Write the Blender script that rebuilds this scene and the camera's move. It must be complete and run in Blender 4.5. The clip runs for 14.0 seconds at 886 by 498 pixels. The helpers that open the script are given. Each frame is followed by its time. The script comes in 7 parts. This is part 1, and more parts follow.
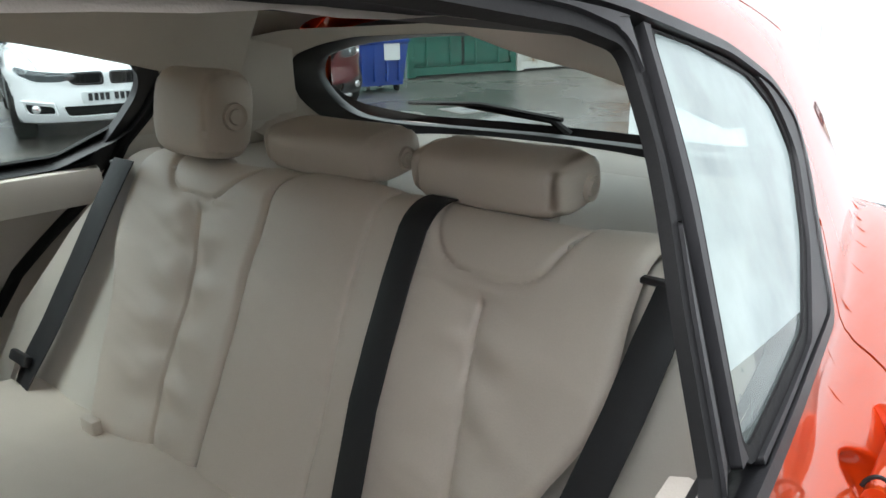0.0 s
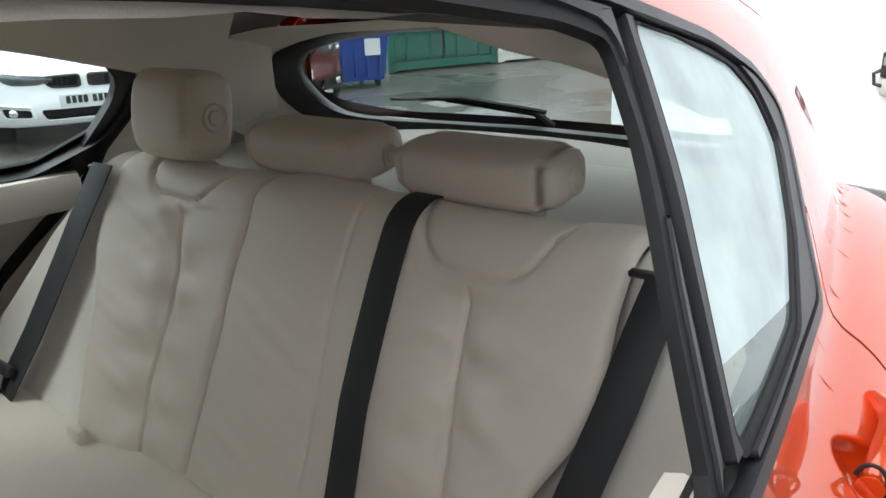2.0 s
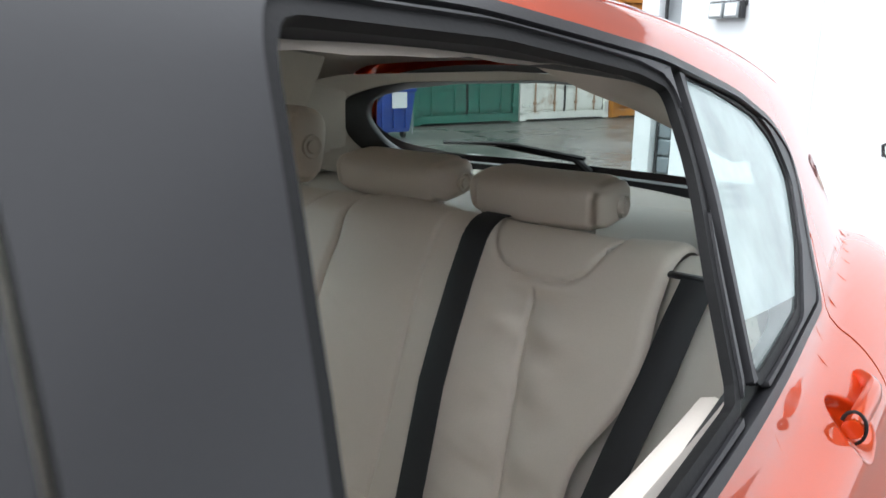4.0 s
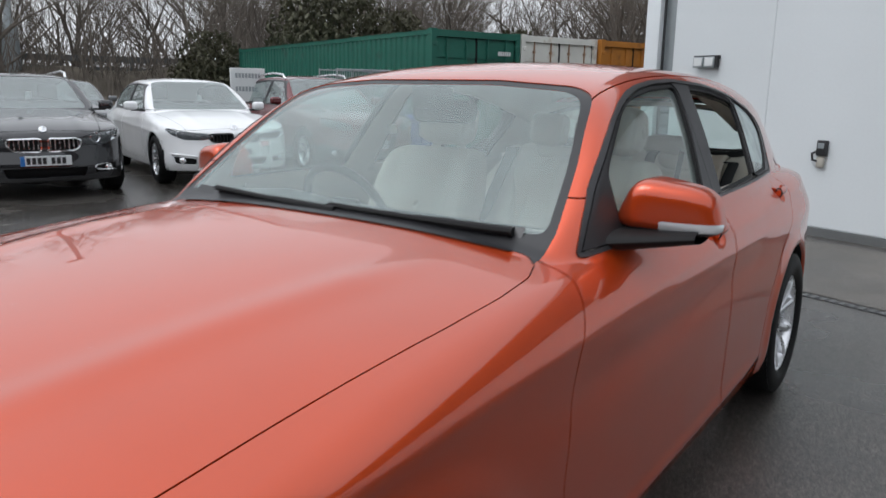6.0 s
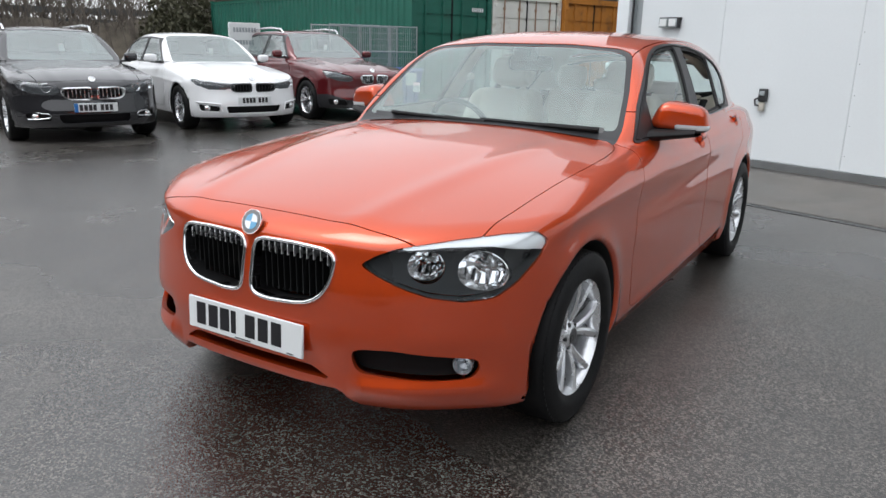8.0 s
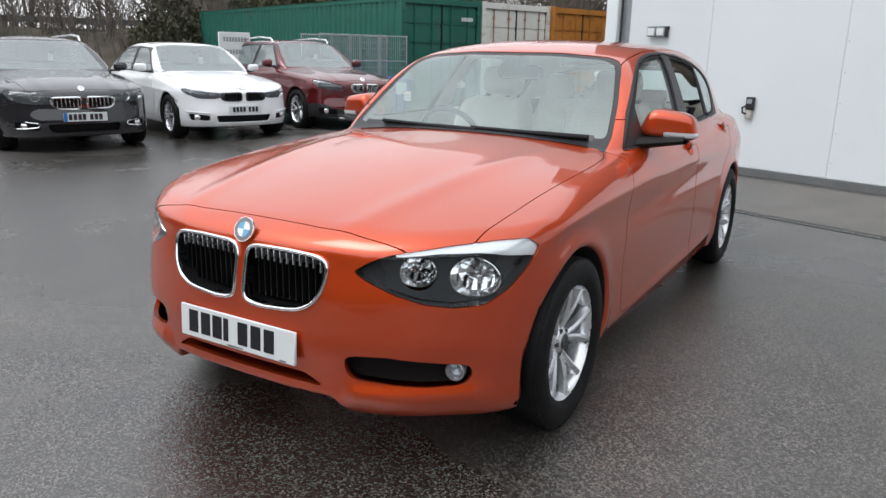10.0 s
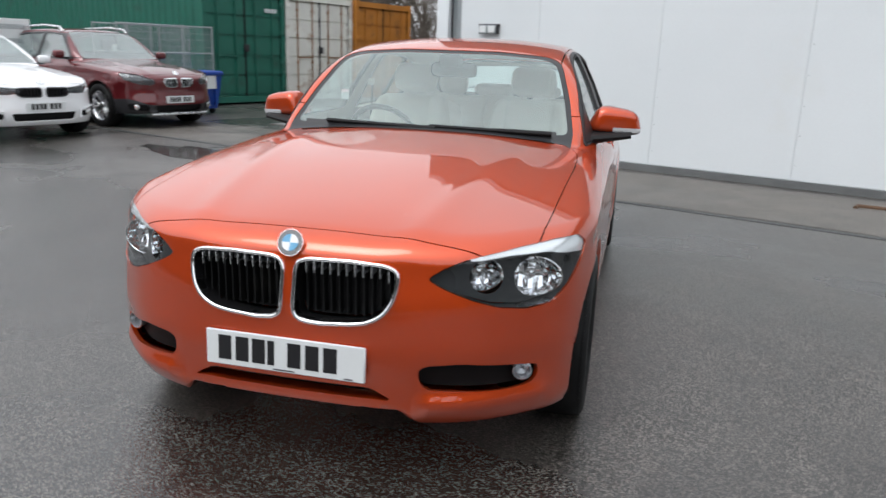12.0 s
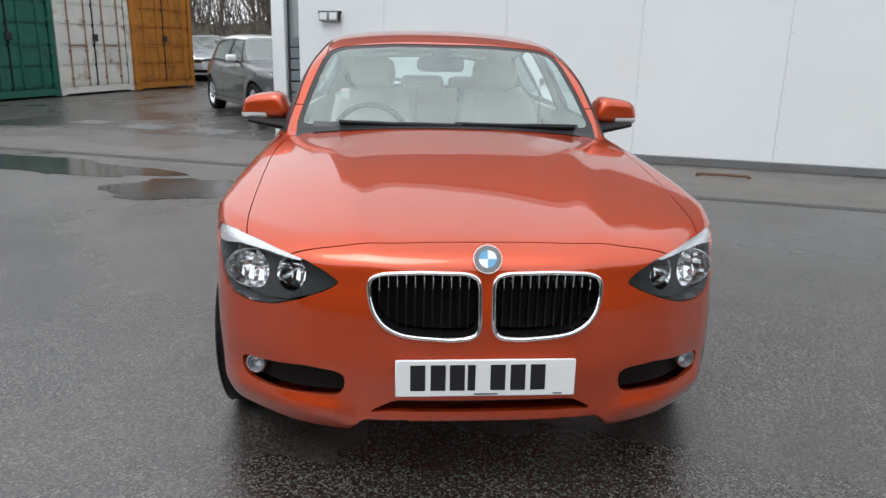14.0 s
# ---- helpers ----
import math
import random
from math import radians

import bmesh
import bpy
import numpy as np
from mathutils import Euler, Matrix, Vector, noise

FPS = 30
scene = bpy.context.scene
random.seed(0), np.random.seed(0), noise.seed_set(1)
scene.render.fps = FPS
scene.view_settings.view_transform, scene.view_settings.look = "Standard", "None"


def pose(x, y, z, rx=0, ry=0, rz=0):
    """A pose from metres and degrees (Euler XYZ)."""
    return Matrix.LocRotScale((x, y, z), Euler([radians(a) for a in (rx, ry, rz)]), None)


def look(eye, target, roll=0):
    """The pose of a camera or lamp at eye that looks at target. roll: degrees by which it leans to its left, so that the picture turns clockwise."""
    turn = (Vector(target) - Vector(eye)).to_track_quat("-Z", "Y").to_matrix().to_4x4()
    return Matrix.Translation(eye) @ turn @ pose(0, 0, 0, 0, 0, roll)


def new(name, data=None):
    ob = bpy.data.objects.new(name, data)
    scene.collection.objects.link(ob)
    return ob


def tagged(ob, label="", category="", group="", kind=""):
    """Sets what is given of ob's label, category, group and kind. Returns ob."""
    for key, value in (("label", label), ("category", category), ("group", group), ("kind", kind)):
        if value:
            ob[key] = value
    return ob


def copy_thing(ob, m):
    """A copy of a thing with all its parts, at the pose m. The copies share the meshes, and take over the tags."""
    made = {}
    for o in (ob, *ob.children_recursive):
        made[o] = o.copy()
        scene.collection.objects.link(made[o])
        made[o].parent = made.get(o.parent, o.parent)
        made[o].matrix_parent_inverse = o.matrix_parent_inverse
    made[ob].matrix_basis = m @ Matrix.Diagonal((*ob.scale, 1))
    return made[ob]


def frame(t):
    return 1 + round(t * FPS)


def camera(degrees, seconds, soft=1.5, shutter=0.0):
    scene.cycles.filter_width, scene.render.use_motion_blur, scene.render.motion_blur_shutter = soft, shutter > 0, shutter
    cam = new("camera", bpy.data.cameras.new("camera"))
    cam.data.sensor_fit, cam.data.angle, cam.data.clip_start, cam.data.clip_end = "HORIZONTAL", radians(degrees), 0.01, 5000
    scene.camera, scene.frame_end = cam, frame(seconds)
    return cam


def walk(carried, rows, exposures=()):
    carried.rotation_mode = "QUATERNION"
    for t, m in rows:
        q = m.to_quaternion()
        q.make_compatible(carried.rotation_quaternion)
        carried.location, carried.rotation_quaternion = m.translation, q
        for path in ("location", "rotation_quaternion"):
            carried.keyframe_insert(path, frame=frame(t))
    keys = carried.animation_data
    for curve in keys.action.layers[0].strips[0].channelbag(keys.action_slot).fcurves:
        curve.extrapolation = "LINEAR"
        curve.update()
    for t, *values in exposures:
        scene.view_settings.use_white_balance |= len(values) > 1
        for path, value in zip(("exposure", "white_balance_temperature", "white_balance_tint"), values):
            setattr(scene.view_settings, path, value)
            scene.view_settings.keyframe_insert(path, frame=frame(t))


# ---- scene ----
# ---- camera ----
cam = camera(61.8, 14.0, shutter=0.35)
PATH = [
    (0, (0.874, 1.867, 1.296), (-0.319, 3.345, 0.669), -0.9),
    (0.5, (0.869, 1.872, 1.293), (-0.29, 3.373, 0.657), -1.1),
    (1, (0.87, 1.875, 1.296), (-0.292, 3.365, 0.642), -1.8),
    (1.5, (0.87, 1.872, 1.3), (-0.291, 3.364, 0.648), -2.4),
    (2, (0.868, 1.875, 1.298), (-0.293, 3.371, 0.654), -2.2),
    (4.3, (0.966, 1.515, 1.295), (-0.255, 3.039, 0.862), 1.5),
    (4.5, (1.040, 1.305, 1.300), (-0.182, 2.840, 0.915), 2.5),
    (5, (1.191, 0.680, 1.307), (-0.038, 2.218, 0.955), 3.0),
    (5.5, (1.363, -0.044, 1.282), (0.180, 1.526, 0.911), 1.1),
    (6, (1.473, -0.756, 1.298), (0.331, 0.832, 0.881), 0.9),
    (6.5, (1.597, -1.48, 1.278), (0.469, 0.102, 0.802), 1.4),
    (7, (1.659, -2.028, 1.284), (0.579, -0.42, 0.784), 1.3),
    (7.5, (1.729, -2.307, 1.306), (0.685, -0.689, 0.765), 1.3),
    (8, (1.742, -2.373, 1.319), (0.729, -0.733, 0.787), 1.2),
    (8.5, (1.751, -2.387, 1.32), (0.747, -0.736, 0.807), 1.1),
    (11, (1.728, -2.391, 1.315), (0.758, -0.717, 0.806), 1.5),
    (11.5, (1.463, -2.536, 1.321), (0.713, -0.756, 0.8), 2.8),
    (12, (0.953, -2.69, 1.319), (0.49, -0.813, 0.807), 1.9),
    (12.5, (0.371, -2.74, 1.314), (0.214, -0.815, 0.795), 0.3),
    (13, (-0.089, -2.719, 1.315), (-0.022, -0.792, 0.782), -1.1),
    (13.5, (-0.26, -2.703, 1.347), (-0.128, -0.782, 0.808), 0.2),
    (14, (-0.288, -2.718, 1.345), (-0.133, -0.798, 0.808), 1.3),
]
EXPOSURE = [(0.0, 1.0, 6350, 10), (2.2, 1.0, 6350, 10), (4.3, 0.95, 6200, 10), (5.0, 0.50, 6200, 10), (5.5, -0.12, 6150, 10), (6.0, -0.45, 6200, 10), (6.5, -0.68, 6200, 10), (7.0, -0.35, 6250, 10), (7.5, -0.10, 6300, 10), (8.5, -0.05, 6300, 10), (11.0, -0.05, 6300, 10), (14.0, -0.10, 6300, 10)]
walk(cam, [(t, look(e, g, r)) for t, e, g, r in PATH], EXPOSURE)

# ---- overcast daylight ----
world = bpy.data.worlds.new("overcast_sky")
scene.world = world
world.use_nodes = True
wn, wl = world.node_tree.nodes, world.node_tree.links
sky = wn.new("ShaderNodeTexSky")
sky.sky_type, sky.sun_disc = "NISHITA", False
sky.sun_elevation, sky.sun_rotation = radians(61), radians(212)
sky.dust_density, sky.air_density = 6.0, 1.0
grey = wn.new("ShaderNodeHueSaturation")
grey.inputs["Saturation"].default_value = 0.12
grey.inputs["Value"].default_value = 0.1
wl.new(sky.outputs[0], grey.inputs["Color"])
# cloud cover: brighter overhead than at the horizon, with soft cloud
wtc = wn.new("ShaderNodeTexCoord")
wsep = wn.new("ShaderNodeSeparateXYZ")
wl.new(wtc.outputs["Generated"], wsep.inputs[0])
wramp = wn.new("ShaderNodeValToRGB")
wramp.color_ramp.elements[0].position, wramp.color_ramp.elements[0].color = 0.0, (1.18, 1.20, 1.22, 1)
wramp.color_ramp.elements[1].position, wramp.color_ramp.elements[1].color = 0.75, (1.30, 1.33, 1.37, 1)
wl.new(wsep.outputs["Z"], wramp.inputs[0])
wcl = wn.new("ShaderNodeTexNoise")
wcl.inputs["Scale"].default_value, wcl.inputs["Detail"].default_value = 2.2, 5
wl.new(wtc.outputs["Generated"], wcl.inputs["Vector"])
wcr = wn.new("ShaderNodeMapRange")
wcr.inputs["To Min"].default_value, wcr.inputs["To Max"].default_value = 0.82, 1.15
wl.new(wcl.outputs["Fac"], wcr.inputs["Value"])
wmul = wn.new("ShaderNodeVectorMath")
wmul.operation = "SCALE"
wl.new(wramp.outputs[0], wmul.inputs[0])
wl.new(wcr.outputs[0], wmul.inputs["Scale"])
wadd = wn.new("ShaderNodeVectorMath")
wadd.operation = "ADD"
wl.new(wmul.outputs[0], wadd.inputs[0])
wl.new(grey.outputs[0], wadd.inputs[1])
wl.new(wadd.outputs[0], wn["Background"].inputs["Color"])
wn["Background"].inputs["Strength"].default_value = 0.82
sun_data = bpy.data.lights.new("sun", "SUN")
sun_data.energy, sun_data.angle, sun_data.color = 0.8, radians(35), (1.0, 0.985, 0.97)
sun = new("sun", sun_data)
sun.matrix_world = look((-4, -6.5, 14), (0, 0, 0))


# ---- materials ----
def mat(name, color, rough=0.6, metal=0.0, vary=0.15, scale=6.0, fine=80.0, bump=0.1, coat=0.0, stain=None, stain_amount=0.0,
        stain_scale=1.5, rough_vary=0.1, spec=0.5, alpha=1.0, island=0.0, coat_rough=0.03, dist=0.002):
    """A procedural surface: base colour varied at two scales, stains, roughness and fine relief."""
    m = bpy.data.materials.new(name)
    m.use_nodes = True
    n, l = m.node_tree.nodes, m.node_tree.links
    p = n["Principled BSDF"]
    tc = n.new("ShaderNodeTexCoord")
    big, small = n.new("ShaderNodeTexNoise"), n.new("ShaderNodeTexNoise")
    big.inputs["Scale"].default_value, big.inputs["Detail"].default_value = scale, 5
    small.inputs["Scale"].default_value, small.inputs["Detail"].default_value = fine, 3
    for t in (big, small):
        l.new(tc.outputs["Object"], t.inputs["Vector"])
    add = n.new("ShaderNodeMath")
    add.operation = "MULTIPLY_ADD"
    l.new(small.outputs["Fac"], add.inputs[0])
    add.inputs[1].default_value = 0.5
    l.new(big.outputs["Fac"], add.inputs[2])
    rng = n.new("ShaderNodeMapRange")
    rng.inputs["From Min"].default_value, rng.inputs["From Max"].default_value = 0.45, 1.05
    rng.inputs["To Min"].default_value, rng.inputs["To Max"].default_value = 1 - vary, 1 + vary
    l.new(add.outputs[0], rng.inputs["Value"])
    col = n.new("ShaderNodeVectorMath")
    col.operation = "SCALE"
    col.inputs[0].default_value = color[:3]
    l.new(rng.outputs[0], col.inputs["Scale"])
    out = col.outputs[0]
    if island:
        info = n.new("ShaderNodeObjectInfo")
        r2 = n.new("ShaderNodeMapRange")
        r2.inputs["To Min"].default_value, r2.inputs["To Max"].default_value = 1 - island, 1 + island
        l.new(info.outputs["Random"], r2.inputs["Value"])
        c2 = n.new("ShaderNodeVectorMath")
        c2.operation = "SCALE"
        l.new(out, c2.inputs[0])
        l.new(r2.outputs[0], c2.inputs["Scale"])
        out = c2.outputs[0]
    if stain:
        st = n.new("ShaderNodeTexNoise")
        st.inputs["Scale"].default_value, st.inputs["Detail"].default_value, st.inputs["Roughness"].default_value = stain_scale, 8, 0.65
        l.new(tc.outputs["Object"], st.inputs["Vector"])
        sr = n.new("ShaderNodeMapRange")
        sr.inputs["From Min"].default_value, sr.inputs["From Max"].default_value = 0.62 - 0.25 * stain_amount, 0.75
        l.new(st.outputs["Fac"], sr.inputs["Value"])
        mx = n.new("ShaderNodeMix")
        mx.data_type = "RGBA"
        l.new(sr.outputs[0], mx.inputs["Factor"])
        l.new(out, mx.inputs[6])
        mx.inputs[7].default_value = (*stain, 1)
        out = mx.outputs[2]
    l.new(out, p.inputs["Base Color"])
    rr = n.new("ShaderNodeMapRange")
    rr.inputs["To Min"].default_value, rr.inputs["To Max"].default_value = max(rough - rough_vary, 0.02), min(rough + rough_vary, 1)
    l.new(big.outputs["Fac"], rr.inputs["Value"])
    l.new(rr.outputs[0], p.inputs["Roughness"])
    p.inputs["Metallic"].default_value = metal
    p.inputs["Specular IOR Level"].default_value = spec
    p.inputs["Coat Weight"].default_value = coat
    p.inputs["Coat Roughness"].default_value = coat_rough
    if bump:
        b = n.new("ShaderNodeBump")
        b.inputs["Strength"].default_value, b.inputs["Distance"].default_value = bump, dist
        l.new(small.outputs["Fac"], b.inputs["Height"])
        l.new(b.outputs[0], p.inputs["Normal"])
    return m


def glass(name, tint=(0.8, 0.9, 0.88), gloss=1.0, ior=1.5, haze=0.0):
    """A thin pane: see-through tint with the mirror gloss of glass."""
    m = bpy.data.materials.new(name)
    m.use_nodes = True
    n, l = m.node_tree.nodes, m.node_tree.links
    n.remove(n["Principled BSDF"])
    tr, gl, fr, mx = n.new("ShaderNodeBsdfTransparent"), n.new("ShaderNodeBsdfGlossy"), n.new("ShaderNodeLayerWeight"), n.new("ShaderNodeMixShader")
    f0 = ((ior - 1) / (ior + 1)) ** 2
    pw, fma = n.new("ShaderNodeMath"), n.new("ShaderNodeMath")
    pw.operation, fma.operation = "POWER", "MULTIPLY_ADD"
    pw.inputs[1].default_value, fma.inputs[1].default_value, fma.inputs[2].default_value = 5.0, 1 - f0, f0
    tr.inputs[0].default_value = (*tint, 1)
    gl.inputs["Roughness"].default_value = 0.02
    gl.inputs["Color"].default_value = (gloss, gloss, gloss, 1)
    fr.inputs[0].default_value = 0.5
    l.new(fr.outputs["Facing"], pw.inputs[0])
    l.new(pw.outputs[0], fma.inputs[0])
    l.new(fma.outputs[0], mx.inputs[0])
    l.new(tr.outputs[0], mx.inputs[1])
    l.new(gl.outputs[0], mx.inputs[2])
    last = mx.outputs[0]
    # pale diffuse veil: wet film, and sky reflection painted into the pane
    if haze:
        df, m2, tc, no, mr = n.new("ShaderNodeBsdfDiffuse"), n.new("ShaderNodeMixShader"), n.new("ShaderNodeTexCoord"), n.new("ShaderNodeTexNoise"), n.new("ShaderNodeMapRange")
        df.inputs[0].default_value = (0.62, 0.74, 0.73, 1)
        no.inputs["Scale"].default_value, no.inputs["Detail"].default_value = 9, 6
        l.new(tc.outputs["Object"], no.inputs["Vector"])
        mr.inputs["To Min"].default_value, mr.inputs["To Max"].default_value = 0.4 * haze, 1.6 * haze
        l.new(no.outputs["Fac"], mr.inputs["Value"])
        l.new(mr.outputs[0], m2.inputs[0])
        l.new(last, m2.inputs[1])
        l.new(df.outputs[0], m2.inputs[2])
        last = m2.outputs[0]
    l.new(last, n["Material Output"].inputs["Surface"])
    return m


def paint(name, color, flake=0.25, rough=0.3):
    """Metallic car paint under clear lacquer, with a fine flake and a few dried water marks."""
    m = mat(name, color, rough, flake, 0.06, 3, 900, 0.015, coat=1.0, rough_vary=0.05, coat_rough=0.012, dist=0.0004, spec=0.08)
    m.node_tree.nodes["Principled BSDF"].inputs["Coat IOR"].default_value = 1.72
    return m


ORANGE = paint("orange_paint", (0.56, 0.060, 0.007), 0.72, 0.40)
BLACK_TRIM = mat("black_trim", (0.018, 0.018, 0.02), 0.38, vary=0.1, fine=300, bump=0.05)
SATIN = mat("satin_black_frame", (0.016, 0.016, 0.018), 0.42, vary=0.1, fine=200, bump=0.03)
RUBBER = mat("rubber", (0.006, 0.006, 0.0065), 0.6, vary=0.2, fine=150, bump=0.15, spec=0.3)
TYRE = mat("tyre_rubber", (0.0045, 0.0045, 0.005), 0.6, spec=0.22, vary=0.3, scale=12, fine=120, bump=0.3, stain=(0.018, 0.017, 0.015), stain_amount=0.2, stain_scale=6)
CHROME = mat("chrome", (0.90, 0.91, 0.92), 0.05, 1.0, 0.03, bump=0, rough_vary=0.03)
ALLOY = mat("silver_alloy", (0.80, 0.81, 0.83), 0.27, 0.9, 0.06, 10, 300, 0.03)
GRILLE = mat("black_grille", (0.004, 0.004, 0.0045), 0.6, vary=0.1, bump=0.02, spec=0.2)
LEATHER = mat("oyster_leather", (0.635, 0.555, 0.480), 0.47, vary=0.05, scale=4, fine=420, bump=0.22, rough_vary=0.06, dist=0.0012)
# leather tone with the shade of the backrest joint put into it
LEATHER_SHADE = mat("joint_shade_leather", (0.36, 0.33, 0.285), 0.55, vary=0.05, fine=400, bump=0.2)
PLASTIC_BEIGE = mat("oyster_plastic", (0.63, 0.58, 0.52), 0.5, vary=0.04, fine=500, bump=0.12)
HEADLINER = mat("headliner_cloth", (0.60, 0.535, 0.47), 0.9, vary=0.05, fine=600, bump=0.2)
CARPET = mat("grey_carpet", (0.10, 0.095, 0.09), 0.95, vary=0.2, fine=400, bump=0.5)
BELT = mat("seat_belt_webbing", (0.012, 0.012, 0.014), 0.6, vary=0.15, fine=700, bump=0.3)
DASH = mat("dashboard_plastic", (0.03, 0.03, 0.032), 0.55, vary=0.1, fine=400, bump=0.15)
WINDOW = glass("window_glass", (0.76, 0.88, 0.86), ior=1.7, haze=0.105)
# quarter glass in two tones: mist with painted sky glare, and less of it
MIST_GLARE = glass("mist_and_glare_quarter_glass", (0.80, 0.91, 0.89), ior=1.7, haze=0.50)
LOW_GLARE_STRIP = glass("low_glare_quarter_glass", (0.78, 0.89, 0.84), ior=1.6, haze=0.12)
SCREEN = glass("windscreen_glass", (0.78, 0.89, 0.87), ior=1.95, haze=0.20)
WETGLASS = glass("wet_rear_glass", (0.80, 0.91, 0.88), haze=0.14)
LENS = glass("headlamp_lens", (0.93, 0.95, 0.96))
LAMP_DARK = mat("lamp_housing", (0.040, 0.042, 0.044), 0.28, vary=0.1, bump=0.02)
LAMP_GREY = mat("silver_lamp_interior", (0.42, 0.43, 0.45), 0.25, 0.6, vary=0.2, scale=25, bump=0.05)
CAR_GLASS = glass("tinted_car_glass", (0.62, 0.72, 0.71), ior=2.7, haze=0.16)
WHITE_LAMP = mat("white_lamp_bar", (0.96, 0.97, 0.98), 0.2, 0.55, 0.03, bump=0.02)
PLATE = mat("plate_white", (0.66, 0.68, 0.68), 0.35, vary=0.03, bump=0.02)
INK = mat("plate_ink", (0.01, 0.01, 0.012), 0.4, vary=0.05, bump=0)
BLUE = mat("badge_blue", (0.03, 0.16, 0.45), 0.25, vary=0.03, bump=0, coat=0.5)
SKY_BLUE = mat("badge_sky_blue", (0.12, 0.36, 0.58), 0.25, vary=0.03, bump=0, coat=0.5)
WHITE_ENAMEL = mat("badge_white", (0.8, 0.82, 0.84), 0.25, vary=0.03, bump=0, coat=0.5)
UNDER = mat("underbody", (0.012, 0.012, 0.012), 0.9, vary=0.2, bump=0.1)


# ---- geometry helpers ----
def spline(*knots):
    """A smooth curve through (t, value) knots, flat beyond the ends."""
    t, v = np.array(knots, float).T
    n = len(t)
    h = np.diff(t)
    A, r = np.eye(n), np.zeros(n)
    for i in range(1, n - 1):
        A[i, i - 1], A[i, i], A[i, i + 1] = h[i - 1], 2 * (h[i - 1] + h[i]), h[i]
        r[i] = 6 * ((v[i + 1] - v[i]) / h[i] - (v[i] - v[i - 1]) / h[i - 1])
    s = np.linalg.solve(A, r)

    def f(x):
        x = np.clip(x, t[0], t[-1])
        i = np.clip(np.searchsorted(t, x) - 1, 0, n - 2)
        a, b = (t[i + 1] - x) / h[i], (x - t[i]) / h[i]
        return a * v[i] + b * v[i + 1] + ((a**3 - a) * s[i] + (b**3 - b) * s[i + 1]) * h[i] ** 2 / 6
    return f


def smax(a, b, k):
    h = np.clip(0.5 + 0.5 * (a - b) / k, 0, 1)
    return b + (a - b) * h + k * h * (1 - h)


def smin(a, b, k):
    return -smax(-a, -b, k)


def bump1(d, w):
    return np.exp(-((d / w) ** 2))


def rounded(points, r=0.02):
    """A closed outline with its corners cut round."""
    p = np.array(points, float)
    out = []
    for a, b, c in zip(np.roll(p, 1, 0), p, np.roll(p, -1, 0)):
        u, w = a - b, c - b
        lu, lw = np.linalg.norm(u), np.linalg.norm(w)
        s, e = b + u * min(r / lu, 0.45), b + w * min(r / lw, 0.45)
        out += [(1 - t) ** 2 * s + 2 * t * (1 - t) * b + t * t * e for t in (0, 0.25, 0.5, 0.75, 1)]
    return np.array(out)


def outline(points, r=0.02):
    """The signed distance to a closed rounded outline, negative inside."""
    p = rounded(points, r)
    q = np.roll(p, -1, 0)

    def f(u, v):
        u, v = np.asarray(u, float), np.asarray(v, float)
        best, odd = np.full(u.shape, 1e9), np.zeros(u.shape, bool)
        for (ax, ay), (bx, by) in zip(p, q):
            ex, ey, wx, wy = bx - ax, by - ay, u - ax, v - ay
            s = np.clip((wx * ex + wy * ey) / (ex * ex + ey * ey + 1e-12), 0, 1)
            best = np.minimum(best, (wx - s * ex) ** 2 + (wy - s * ey) ** 2)
            odd ^= ((ay > v) != (by > v)) & (u < (bx - ax) * (v - ay) / (by - ay + 1e-12) + ax)
        return np.where(odd, -1, 1) * np.sqrt(best)
    return f


